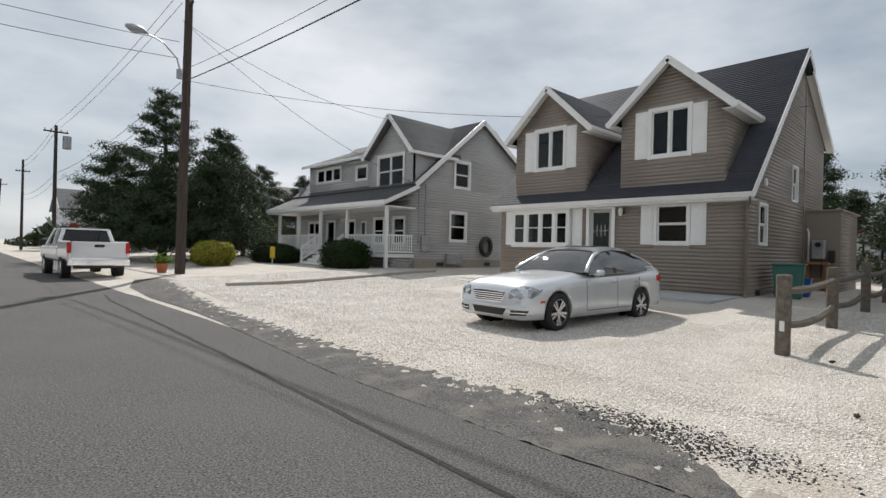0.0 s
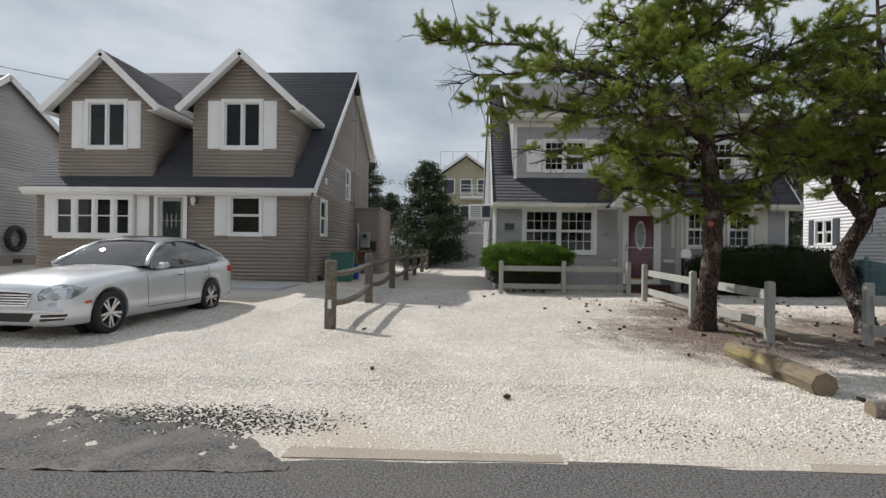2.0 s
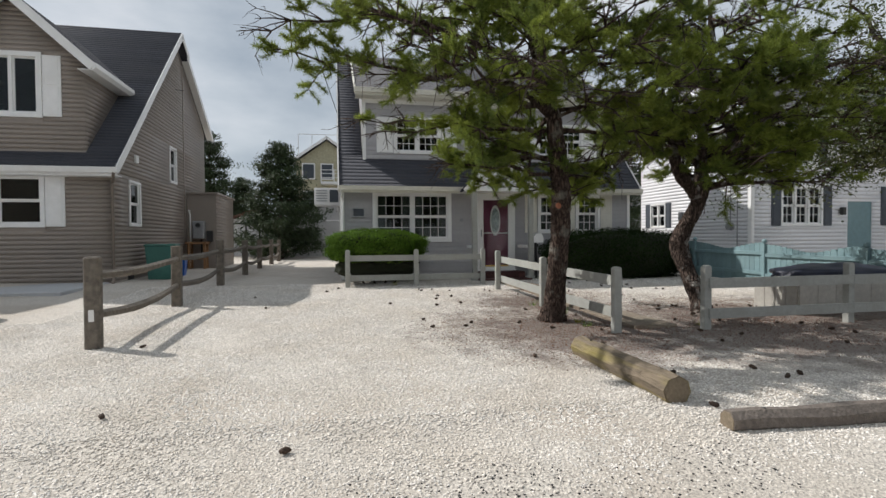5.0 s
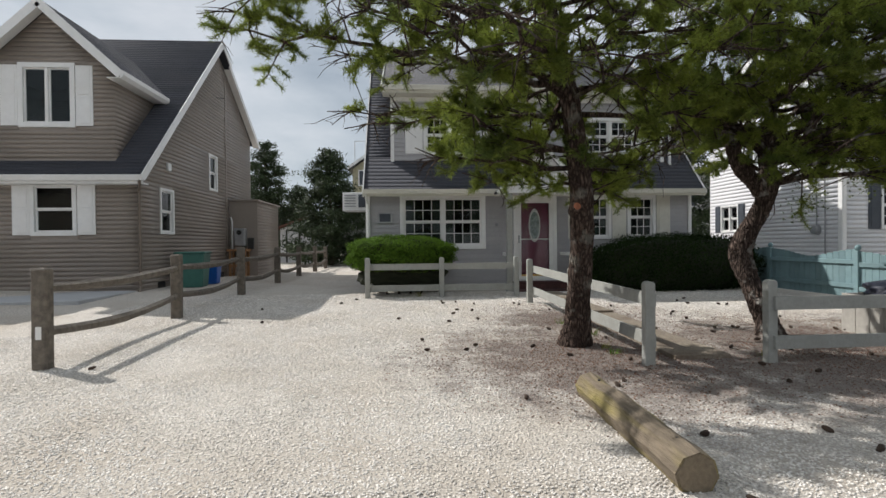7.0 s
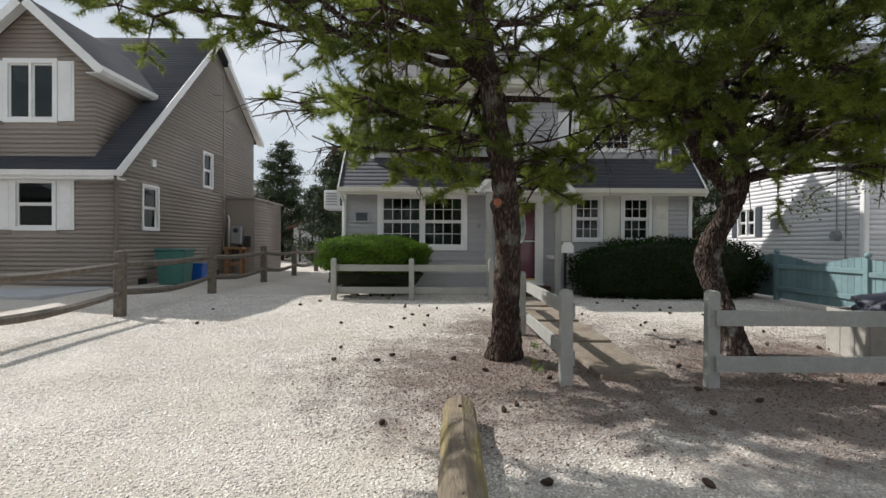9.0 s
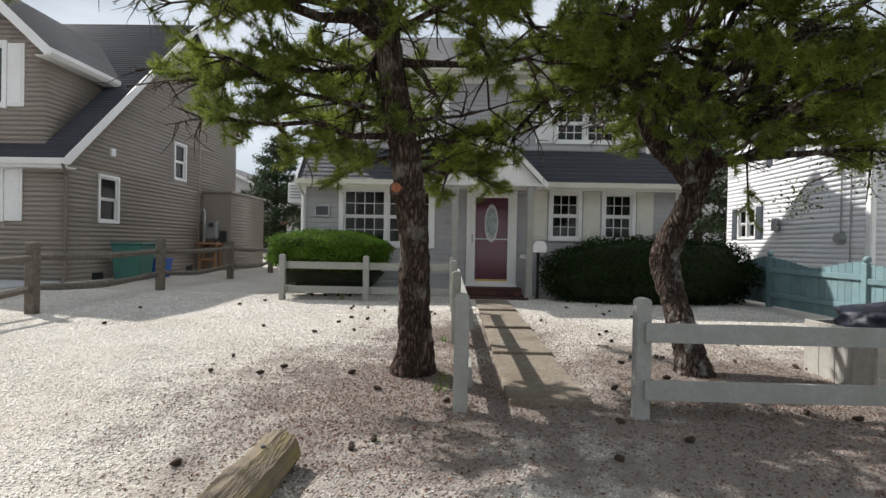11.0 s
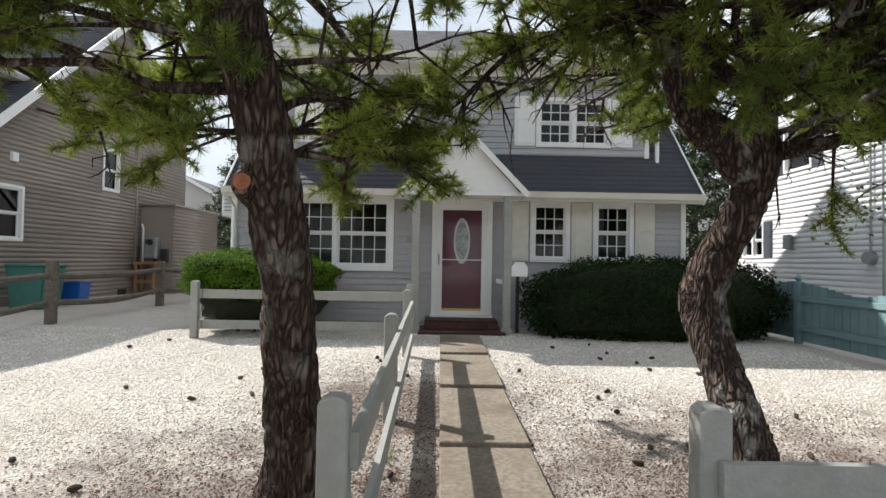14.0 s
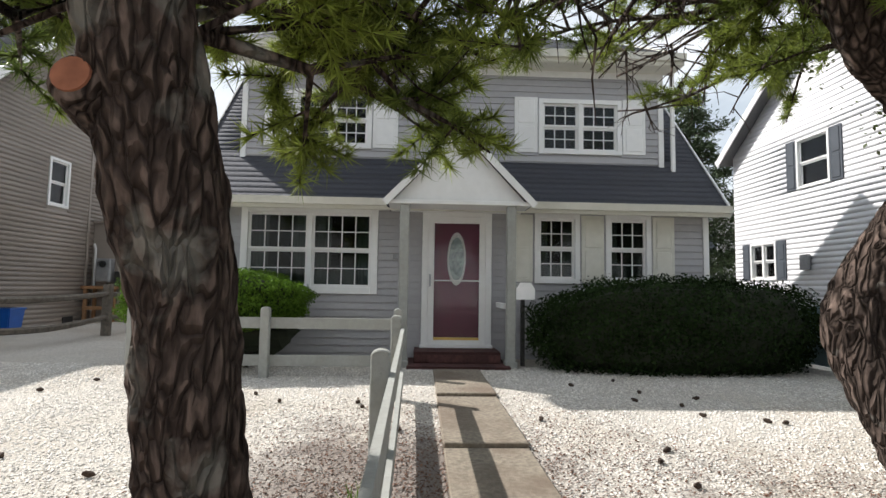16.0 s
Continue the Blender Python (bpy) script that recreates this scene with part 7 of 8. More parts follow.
def spline(keys, x):
    """Smooth interpolation through rows (x, a, b, ...)."""
    ks = keys
    for i in range(len(ks) - 1):
        if ks[i][0] <= x <= ks[i + 1][0] + 1e-9:
            p0, p1, p2, p3 = ks[max(i - 1, 0)], ks[i], ks[i + 1], ks[min(i + 2, len(ks) - 1)]
            t = (x - p1[0]) / (p2[0] - p1[0])
            out = []
            for k in range(1, len(p1)):
                m1 = (p2[k] - p0[k]) / max(p2[0] - p0[0], 1e-6) * (p2[0] - p1[0])
                m2 = (p3[k] - p1[k]) / max(p3[0] - p1[0], 1e-6) * (p2[0] - p1[0])
                out.append((2 * t ** 3 - 3 * t ** 2 + 1) * p1[k] + (t ** 3 - 2 * t ** 2 + t) * m1 + (-2 * t ** 3 + 3 * t ** 2) * p2[k] + (t ** 3 - t ** 2) * m2)
            return out
    return list(ks[-1][1:])


def wheel(parent, x, y, z, r, w, sgn, spokes=10, hub=None):
    wh = new("wheel")
    wh.parent = parent
    wh.matrix_basis = pose(x, y, z)
    prof = [(r * 0.70, -w / 2), (r * 0.93, -w / 2), (r, -w * 0.36), (r, w * 0.36), (r * 0.93, w / 2), (r * 0.70, w / 2), (r * 0.68, 0)]
    bm = bmesh.new()
    n = 36
    rings = [[bm.verts.new((q * math.cos(2 * math.pi * i / n), v, q * math.sin(2 * math.pi * i / n))) for i in range(n)] for q, v in prof]
    for a, b in zip(rings, rings[1:] + rings[:1]):
        for i in range(n):
            bm.faces.new((a[i], a[(i + 1) % n], b[(i + 1) % n], b[i]))
    part("tyre", bm, M_RUBBER, wh, smooth=False)
    bm = bmesh.new()
    prof = [(r * 0.70, -w * 0.30), (r * 0.70, w * 0.46), (r * 0.66, w * 0.46), (r * 0.63, -w * 0.30)]
    rings = [[bm.verts.new((q * math.cos(2 * math.pi * i / n), v * sgn, q * math.sin(2 * math.pi * i / n))) for i in range(n)] for q, v in prof]
    for a, b in zip(rings, rings[1:] + rings[:1]):
        for i in range(n):
            bm.faces.new((a[i], a[(i + 1) % n], b[(i + 1) % n], b[i]))
    for k in range(spokes):
        a = 2 * math.pi * k / spokes + (0.13 if k % 2 else -0.13)
        c, s = math.cos(a), math.sin(a)
        q0, q1 = Vector((c * r * 0.12, sgn * w * 0.36, s * r * 0.12)), Vector((c * r * 0.66, sgn * w * 0.42, s * r * 0.66))
        board_between(bm, q0, q1, 0.035, 0.03, Vector((0, 1, 0)))
    tube(bm, [(0, sgn * w * 0.2, 0), (0, sgn * w * 0.42, 0)], [r * 0.17, r * 0.15], 14)
    bmesh.ops.recalc_face_normals(bm, faces=bm.faces)
    part("rim", bm, hub or M_ALLOY, wh, "silver multi-spoke alloy rim")
    part("brake_disc", bm_tube([(0, -sgn * w * 0.1, 0), (0, sgn * w * 0.02, 0)], [r * 0.5, r * 0.5], 20), M_DARK, wh)
    return wh


def sedan(x, y, z, rz):
    c = thing("silver_sedan", "clean silver four-door sedan parked on the shells, nose to the street", "car", (x, y, z), rz)
    keys = [(-0.80, 0.60, 0.25, 0.62, 0.665), (-0.75, 0.74, 0.21, 0.69, 0.745), (-0.60, 0.825, 0.20, 0.735, 0.815), (-0.35, 0.868, 0.19, 0.775, 0.875), (0.0, 0.885, 0.18, 0.81, 0.92), (0.5, 0.885, 0.18, 0.86, 0.965), (0.85, 0.885, 0.18, 0.885, 0.985),
            (1.5, 0.885, 0.18, 0.92, 0.95), (2.4, 0.885, 0.18, 0.955, 0.98), (3.0, 0.882, 0.19, 0.985, 1.03), (3.35, 0.865, 0.22, 1.01, 1.115), (3.6, 0.84, 0.25, 1.01, 1.115), (3.75, 0.78, 0.28, 0.97, 1.085), (3.80, 0.68, 0.34, 0.80, 0.83)]
    sts = []
    for i in range(56):
        q = -0.80 + 4.60 * i / 55
        w, zb, zs, zt = spline(keys, q)
        flare = 0.012 * (math.exp(-((q) / 0.36) ** 2) + math.exp(-((q - 2.76) / 0.36) ** 2))
        w += flare
        sts.append((q, [(w * 0.80, zb), (w * 0.96, zb + 0.03), (w * 0.99, zb + 0.13), (w, 0.42), (w * 0.995, 0.52), (w * 0.985, zs - 0.14), (w * 0.965, zs - 0.05), (w * 0.925, zs), (w * 0.84, zs + (zt - zs) * 0.5), (w * 0.62, zt - 0.008), (w * 0.3, zt + 0.008), (0.0, zt + 0.012)]))
    bm = bmesh.new()
    loft(bm, sts)
    body = part("body", bm, M_SILVER, c, smooth=True)
    cut = []
    for wx in (0.0, 2.76):
        b2 = bmesh.new()
        tube(b2, [(wx, -1.2, 0.33), (wx, -0.58, 0.33)], [0.365, 0.365], 32)
        cut.append(finish(b2, "cut", M_DARK))
        b2 = bmesh.new()
        tube(b2, [(wx, 0.58, 0.33), (wx, 1.2, 0.33)], [0.365, 0.365], 32)
        cut.append(finish(b2, "cut", M_DARK))
    b2 = bmesh.new()
    box(b2, (1.05, -0.72, 0.45), (3.05, 0.72, 1.2))
    cut.append(finish(b2, "cut", M_DARK))
    bpy.context.view_layer.update()
    mw = c.matrix_world.copy()
    for q in cut:
        q.matrix_world = mw
    bpy.context.view_layer.update()
    carve(body, cut)
    for wx in (0.0, 2.76):
        for s in (-1, 1):
            part("wheel_housing", bm_tube([(wx, s * 0.56, 0.33), (wx, s * 0.575, 0.33)], [0.36, 0.36], 24), M_RUBBER, c)
            wheel(c, wx, s * 0.785, 0.322, 0.322, 0.215, s)
    bpy.context.view_layer.update()

    def hug(p, lift=0.006):
        ok, loc, nrm, _ = body.closest_point_on_mesh(Vector(p))
        return loc + nrm * lift

    def patch(a, b, c_, d, name, material, parent, lift=0.006, nu=10, nv=5, label=""):
        """A bowed plate lying on the body between four corners."""
        a, b, c_, d = Vector(a), Vector(b), Vector(c_), Vector(d)
        bm = bmesh.new()
        g_ = [[bm.verts.new(hug(a.lerp(b, i / nu).lerp(d.lerp(c_, i / nu), j / nv), lift)) for i in range(nu + 1)] for j in range(nv + 1)]
        for j in range(nv):
            for i in range(nu):
                bm.faces.new((g_[j][i], g_[j][i + 1], g_[j + 1][i + 1], g_[j + 1][i]))
        bmesh.ops.recalc_face_normals(bm, faces=bm.faces)
        return part(name, bm, material, parent, label, True)

    # greenhouse glass as one bowed shell, roof and pillars over it
    gk = [(0.82, 0.985, 0.99, 0.80), (1.1, 0.96, 1.18, 0.77), (1.45, 0.95, 1.375, 0.70), (1.75, 0.95, 1.445, 0.655), (2.1, 0.955, 1.47, 0.63), (2.5, 0.965, 1.455, 0.63), (2.85, 0.985, 1.40, 0.64), (3.12, 1.02, 1.29, 0.67), (3.40, 1.08, 1.125, 0.68)]

    def gsec(q, grow=0.0):
        zb, zt, w = spline(gk, q)
        wb = 0.835 - 0.05 * max(0, (q - 2.6)) / 0.76
        h = max(zt - zb, 0.002)
        t = min(1, h / 0.42)
        wt = wb - (wb - 0.60) * t
        return [(wb + grow, zb), (wb * 0.5 + wt * 0.5 + 0.015 + grow, zb + h * 0.52), (wt + 0.005 + grow, zb + h * 0.88), (wt * 0.86, zt - 0.012 + grow), (wt * 0.5, zt + 0.004 + grow), (0.0, zt + 0.01 + grow)]

    qs = [0.82 + 2.58 * i / 30 for i in range(31)]
    bm = bmesh.new()
    rings = []
    for q in qs:
        half = [Vector((q, y_, z_)) for y_, z_ in gsec(q)]
        rings.append([bm.verts.new(p) for p in half + [Vector((p.x, -p.y, p.z)) for p in half[-2::-1]]])
    for a, b in zip(rings, rings[1:]):
        for i in range(len(a) - 1):
            bm.faces.new((a[i], a[i + 1], b[i + 1], b[i]))
    part("window_glass", bm, M_CARGLASS, c, "dark tinted glass all round", True)

    def band(q0, q1, i0, i1, name, material, grow=0.012, n=10, both=True, label=""):
        bm = bmesh.new()
        for sg in ((1, -1) if both else (1,)):
            rg = []
            for k in range(n + 1):
                q = q0 + (q1 - q0) * k / n
                s = gsec(q, grow)
                rg.append([bm.verts.new((q, sg * s[i][0], s[i][1])) for i in range(i0, i1 + 1)])
            for a, b in zip(rg, rg[1:]):
                for i in range(len(a) - 1):
                    f = (a[i], a[i + 1], b[i + 1], b[i])
                    bm.faces.new(f if sg < 0 else f[::-1])
        bmesh.ops.solidify(bm, geom=bm.faces[:], thickness=-0.008)
        part(name, bm, material, c, label, True)

    band(1.47, 2.86, 2, 5, "roof", M_SILVER)
    # roof rails along the glass: A and C pillars as strips following the top edge
    for name, rows in (("front_pillar", [(0.90, 0.86), (1.15, 1.13), (1.56, 1.36)]), ):
        bm = bmesh.new()
        for sg in (1, -1):
            pts = []
            for k in range(9):
                q = 0.84 + 0.74 * k / 8
                s = gsec(q, 0.006)
                pts.append((q, sg * s[2][0], s[2][1] + 0.0))
            tube(bm, pts, [0.034] * 9, 8)
        part(name, bm, M_SILVER, c, smooth=True)
    bm = bmesh.new()
    for sg in (1, -1):
        rg = []
        for k in range(7):
            q = 2.74 + 0.64 * k / 6
            s = gsec(q, 0.012)
            lo = s[0][1] + (s[2][1] - s[0][1]) * (0.86 - 0.86 * min(1, k / 4))
            y0 = s[0][0] + (s[2][0] - s[0][0]) * (0.86 - 0.86 * min(1, k / 4))
            rg.append([bm.verts.new((q, sg * y0, lo)), bm.verts.new((q, sg * s[2][0], s[2][1])), bm.verts.new((q, sg * s[3][0], s[3][1]))])
        for a, b in zip(rg, rg[1:]):
            for i in range(2):
                f = (a[i], a[i + 1], b[i + 1], b[i])
                bm.faces.new(f if sg < 0 else f[::-1])
    bmesh.ops.solidify(bm, geom=bm.faces[:], thickness=-0.008)
    part("rear_pillar", bm, M_SILVER, c, smooth=True)
    bm = bmesh.new()
    for sg in (1, -1):
        s0 = gsec(1.86, 0.010)
        prism(bm, [(1.80, sg * s0[0][0], s0[0][1]), (1.89, sg * s0[0][0], s0[0][1]), (1.92, sg * s0[2][0], s0[2][1]), (1.84, sg * s0[2][0], s0[2][1])], (0, sg * 0.006, 0))
    bmesh.ops.recalc_face_normals(bm, faces=bm.faces)
    part("door_pillar", bm, M_DARK, c, "black pillar between the doors")
    # belt trims, door shuts, handles, mirrors
    for sg in (-1, 1):
        bm = bmesh.new()
        tube(bm, [(0.95, sg * 0.84, 0.955), (1.8, sg * 0.848, 0.96), (2.6, sg * 0.845, 0.98), (3.05, sg * 0.83, 1.01)], [0.012] * 4, 6)
        part("belt_trim", bm, M_CHROME, c)
        for q in (0.83, 1.86, 2.66):
            bm = bmesh.new()
            line = [hug((q, sg * 1.0, 0.30 + 0.64 * k / 9), 0.001) for k in range(10)]
            tube(bm, line, [0.005] * 10, 4)
            part("door_gap", bm, M_DARK, c)
        bm = bmesh.new()
        tube(bm, [hug((0.85 + 0.15 * k, sg * 1.0, 0.285), 0.001) for k in range(11)], [0.006] * 11, 4)
        part("sill_gap", bm, M_DARK, c)
        for q in (1.60, 2.46):
            p = hug((q, sg * 1.0, 0.80), 0.018)
            part("door_handle", bm_box((q, p.y - 0.012, 0.79), (q + 0.18, p.y + 0.012, 0.82), 0.008), M_CHROME, c)
        bm = bmesh.new()
        box(bm, (1.02, sg * 0.90, 0.93), (1.20, sg * 1.02, 1.04), 0.03)
        box(bm, (1.08, sg * 0.82, 0.93), (1.14, sg * 0.92, 0.96), 0.008)
        part("door_mirror", bm, M_SILVER, c)
    # face: grille, intakes, lamps
    g = new("grille")
    g.parent = c
    patch((-0.9, -0.30, 0.50), (-0.9, 0.30, 0.50), (-0.86, 0.37, 0.665), (-0.86, -0.37, 0.665), "grille_backing", M_DARK, g, 0.004)
    for k in range(4):
        zz = 0.522 + 0.036 * k
        w_ = 0.31 + 0.015 * k
        part("grille_bar", bm_tube([hug((-0.9, w_ * (i / 6 - 1), zz), 0.016) for i in range(13)], [0.009] * 13, 6), M_CHROME, g)
    ring = [(-0.9, -0.30, 0.49), (-0.9, 0, 0.485), (-0.9, 0.30, 0.49), (-0.88, 0.35, 0.58), (-0.86, 0.38, 0.67), (-0.86, 0, 0.685), (-0.86, -0.38, 0.67), (-0.88, -0.35, 0.58), (-0.9, -0.30, 0.49)]
    part("grille_surround", bm_tube([hug(p, 0.012) for p in ring], [0.013] * 9, 6), M_CHROME, g)
    patch((-0.9, -0.33, 0.27), (-0.9, 0.33, 0.27), (-0.9, 0.40, 0.385), (-0.9, -0.40, 0.385), "lower_intake", M_DARK, c, 0.004)
    part("bumper_lip", bm_tube([hug((-0.9, 0.85 * (i / 6 - 1), 0.41), 0.008) for i in range(13)], [0.02] * 13, 6), M_SILVER, c)
    m_lamp = mat("headlamp", (0.42, 0.45, 0.47), 0.08, metal=0.6, spread=0.5, scale=16, coat=1)
    for s in (-1, 1):
        patch((-0.9, s * 0.48, 0.28), (-0.75, s * 0.86, 0.29), (-0.72, s * 0.86, 0.375), (-0.9, s * 0.50, 0.37), "side_intake", M_DARK, c, 0.004)
        part("intake_blade", bm_tube([hug(Vector((-0.9, s * 0.50, 0.325)).lerp(Vector((-0.72, s * 0.86, 0.33)), i / 6), 0.014) for i in range(7)], [0.010] * 7, 6), M_CHROME, c)
        lamp = new("headlight")
        lamp.parent = c
        patch((-0.79, s * 0.47, 0.565), (-0.66, s * 0.80, 0.585), (-0.42, s * 0.872, 0.725), (-0.735, s * 0.50, 0.700), "lens", m_lamp, lamp, 0.006, label="clear faceted headlamp")
        part("lamp_rim", bm_tube([hug(p, 0.006) for p in ((-0.735, s * 0.50, 0.705), (-0.79, s * 0.46, 0.63), (-0.79, s * 0.47, 0.56), (-0.74, s * 0.66, 0.57), (-0.65, s * 0.81, 0.585), (-0.5, s * 0.87, 0.66), (-0.41, s * 0.875, 0.73))], [0.006] * 7, 5), M_DARK, lamp)
        patch((-0.50, s * 1.0, 0.50), (-0.38, s * 1.0, 0.505), (-0.38, s * 1.0, 0.55), (-0.50, s * 1.0, 0.545), "side_marker", M_AMBER, c, 0.006, 4, 2, "amber side marker")
        tail = new("taillight")
        tail.parent = c
        patch((3.45, s * 1.0, 0.80), (3.85, s * 0.72, 0.76), (3.82, s * 0.70, 0.93), (3.42, s * 1.0, 0.93), "lens", M_REDLAMP, tail, 0.005)
    # cabin
    part("cabin_floor", bm_box((1.06, -0.70, 0.46), (3.04, 0.70, 0.48)), M_DARK, c)
    for q in (1.75, 2.6):
        for s in (-1, 1):
            bm = bmesh.new()
            box(bm, (q, s * 0.36 - 0.24, 0.48), (q + 0.5, s * 0.36 + 0.24, 0.68), 0.05)
            box(bm, (q + 0.42, s * 0.36 - 0.23, 0.62), (q + 0.56, s * 0.36 + 0.23, 1.12), 0.05)
            box(bm, (q + 0.46, s * 0.36 - 0.12, 1.12), (q + 0.55, s * 0.36 + 0.12, 1.27), 0.03)
            part("seat", bm, mat("seat_leather", (0.1, 0.095, 0.09), 0.6), c)
    part("dashboard", bm_box((0.95, -0.70, 0.70), (1.25, 0.70, 0.94), 0.04), M_DARK, c)
    part("sunroof", bm_box((1.85, -0.36, 1.470), (2.3, 0.36, 1.492), 0.008), M_CARGLASS, c)
    part("wiper", bm_tube([(0.93, -0.45, 0.99), (1.04, 0.1, 1.07)], [0.008, 0.006], 5), M_DARK, c)
    part("windscreen_sticker", bm_box((1.13, -0.62, 1.065), (1.16, -0.52, 1.09)), M_WHITE, c)
    return c


sedan(5.82, 4.93, gh(6.5, 4.5) - 0.01, -2.6)


def pickup(x, y, z, rz):
    c = thing("white_pickup", "white crew-cab pickup truck parked along the street", "car", (x, y, z), rz)
    # local x across, y forward from the tailgate
    bm = bmesh.new()
    box(bm, (-0.98, 0.05, 0.72), (-0.86, 1.95, 1.42), 0.04)
    box(bm, (0.86, 0.05, 0.72), (0.98, 1.95, 1.42), 0.04)
    box(bm, (-0.9, 0.05, 0.66), (0.9, 1.95, 0.78), 0.02)
    part("bed", bm, M_WPAINT, c)
    part("tailgate", bm_box((-0.86, 0.0, 0.80), (0.86, 0.07, 1.40), 0.025), M_WPAINT, c, "white tailgate")
    part("tailgate_handle", bm_box((-0.16, -0.02, 1.20), (0.16, 0.0, 1.30), 0.008), M_DARK, c)
    part("plate", bm_box((-0.16, -0.10, 0.62), (0.16, -0.08, 0.74)), M_LGREY, c, "blank licence plate")
    part("bumper", bm_box((-0.98, -0.14, 0.52), (0.98, 0.04, 0.76), 0.03), M_CHROME, c, "chrome rear bumper")
    part("lower_bumper", bm_box((-0.8, -0.08, 0.42), (0.8, 0.02, 0.53), 0.02), M_DARK, c)
    bm = bmesh.new()
    box(bm, (-0.99, 1.97, 0.62), (0.99, 5.7, 1.22), 0.09)
    box(bm, (-0.95, 4.3, 1.1), (0.95, 5.68, 1.30), 0.09)
    part("body", bm, M_WPAINT, c)
    bm = bmesh.new()
    prism(bm, [(-0.93, 1.99, 1.2), (0.93, 1.99, 1.2), (0.74, 2.18, 1.88), (-0.74, 2.18, 1.88)], (0, 0.02, 0))
    prism(bm, [(-0.93, 4.5, 1.2), (0.93, 4.5, 1.2), (0.74, 3.85, 1.88), (-0.74, 3.85, 1.88)], (0, 0.02, 0))
    bmesh.ops.recalc_face_normals(bm, faces=bm.faces)
    part("cab_glass", bm, M_TINT, c)
    bm = bmesh.new()
    prism(bm, [(-0.75, 2.12, 1.86), (0.75, 2.12, 1.86), (0.75, 3.9, 1.86), (-0.75, 3.9, 1.86)], (0, 0, 0.06))
    for s in (-1, 1):
        for a, b in (((s * 0.94, 1.98, 1.2), (s * 0.74, 2.16, 1.88)), ((s * 0.94, 3.0, 1.2), (s * 0.76, 3.0, 1.88)), ((s * 0.94, 4.52, 1.2), (s * 0.74, 3.86, 1.88))):
            board_between(bm, a, b, 0.09, 0.10)
    bmesh.ops.recalc_face_normals(bm, faces=bm.faces)
    part("cab_roof", bm, M_WPAINT, c)
    part("cabin_inside", bm_box((-0.8, 2.3, 1.1), (0.8, 4.2, 1.45), 0.05), M_DARK, c)
    for s in (-1, 1):
        bm = bmesh.new()
        box(bm, (s * 0.86, -0.01, 0.98), (s * 0.985, 0.09, 1.38), 0.015)
        part("taillight", bm, M_REDLAMP, c, "red tail lamp")
        part("door_mirror", bm_box((s * 1.02, 4.1, 1.22), (s * 1.22, 4.2, 1.45), 0.03), M_DARK, c)
    for wy in (1.15, 4.75):
        for s in (-1, 1):
            w_ = new("wheel")
            w_.parent = c
            w_.matrix_basis = pose(s * 0.86, wy, 0.40)
            part("tyre", bm_tube([(-0.14, 0, 0), (0.14, 0, 0)], [0.42, 0.42], 24), M_RUBBER, w_)
            part("rim", bm_tube([(s * 0.141, 0, 0), (s * 0.15, 0, 0)], [0.24, 0.22], 16), M_ALLOY, w_)
    return c


pickup(2.2, 21.6, gh(1, 27) - 0.0, 2.0)


# ---- street furniture ----
def utility_pole(name, x, y, h, r, arms, label, lean=0.0):
    t = thing(name, label, "utility pole")
    g = gh(x, y)
    part("shaft", bm_tube([(x, y, g - 0.2), (x + lean * 0.5, y, g + h / 2), (x + lean, y, g + h)], [r, r * 0.85, r * 0.7], 12), M_POLE, t)
    for z, L, dx, dy in arms:
        part("crossarm", bm_board((x + lean - dx * L / 2, y - dy * L / 2, z), (x + lean + dx * L / 2, y + dy * L / 2, z), 0.09, 0.11), M_POLE, t)
        for s in (-0.45, -0.2, 0.2, 0.45):
            part("insulator", bm_tube([(x + lean + dx * L * s, y + dy * L * s, z + 0.05), (x + lean + dx * L * s, y + dy * L * s, z + 0.22)], [0.05, 0.035], 8), M_METAL, t)
    return t


pole = utility_pole("utility_pole", 5.36, 22.9, 13.0, 0.21, [(11.6, 0.9, 0, 1)], "tall dark timber utility pole with a street lamp arm", 0.12)
lt = new("street_lamp")
lt.parent = pole
part("arm", bm_tube([(5.2, 22.9, 8.6), (5.0, 22.8, 9.15), (4.4, 22.6, 9.6), (3.6, 22.3, 9.72)], [0.03] * 4, 8), M_METAL, lt, "curved grey bracket arm")
part("lamp_head", bm_tube([(3.75, 22.35, 9.72), (3.5, 22.25, 9.72), (3.2, 22.15, 9.68), (2.95, 22.05, 9.68)], [0.05, 0.14, 0.17, 0.06], 12), M_METAL, lt, "grey cobra-head street lamp", True)
part("bracket", bm_box((5.0, 22.7, 8.3), (5.2, 22.85, 8.7), 0.02), M_METAL, pole)
part("insulator", bm_tube([(5.15, 22.68, 7.35), (5.15, 22.68, 7.6)], [0.07, 0.07], 8), M_METAL, pole)
p2 = utility_pole("utility_pole", 4.0, 50, 10.4, 0.16, [(9.9, 1.6, 1, 0)], "distant timber utility pole with a transformer")
part("transformer", bm_tube([(4.7, 49.8, 8.6), (4.7, 49.8, 9.6)], [0.3, 0.3], 12), M_METAL, p2)
utility_pole("utility_pole", 4.2, 80, 11, 0.17, [(9.6, 1.4, 1, 0)], "distant timber utility pole")
utility_pole("utility_pole", 3.6, 120, 12, 0.18, [(11, 1.8, 1, 0)], "distant timber utility pole", 0.5)


def cable(a, b, sag, r=0.012, label="thin black overhead utility cable"):
    pts = []
    for i in range(25):
        t = i / 24
        p = Vector(a).lerp(Vector(b), t)
        p.z -= sag * 4 * t * (1 - t)
        pts.append(p)
    ob = finish(bm_tube(pts, [r] * 25, 5), "overhead_cable", M_CABLE)
    tagged(ob, label, "cable")


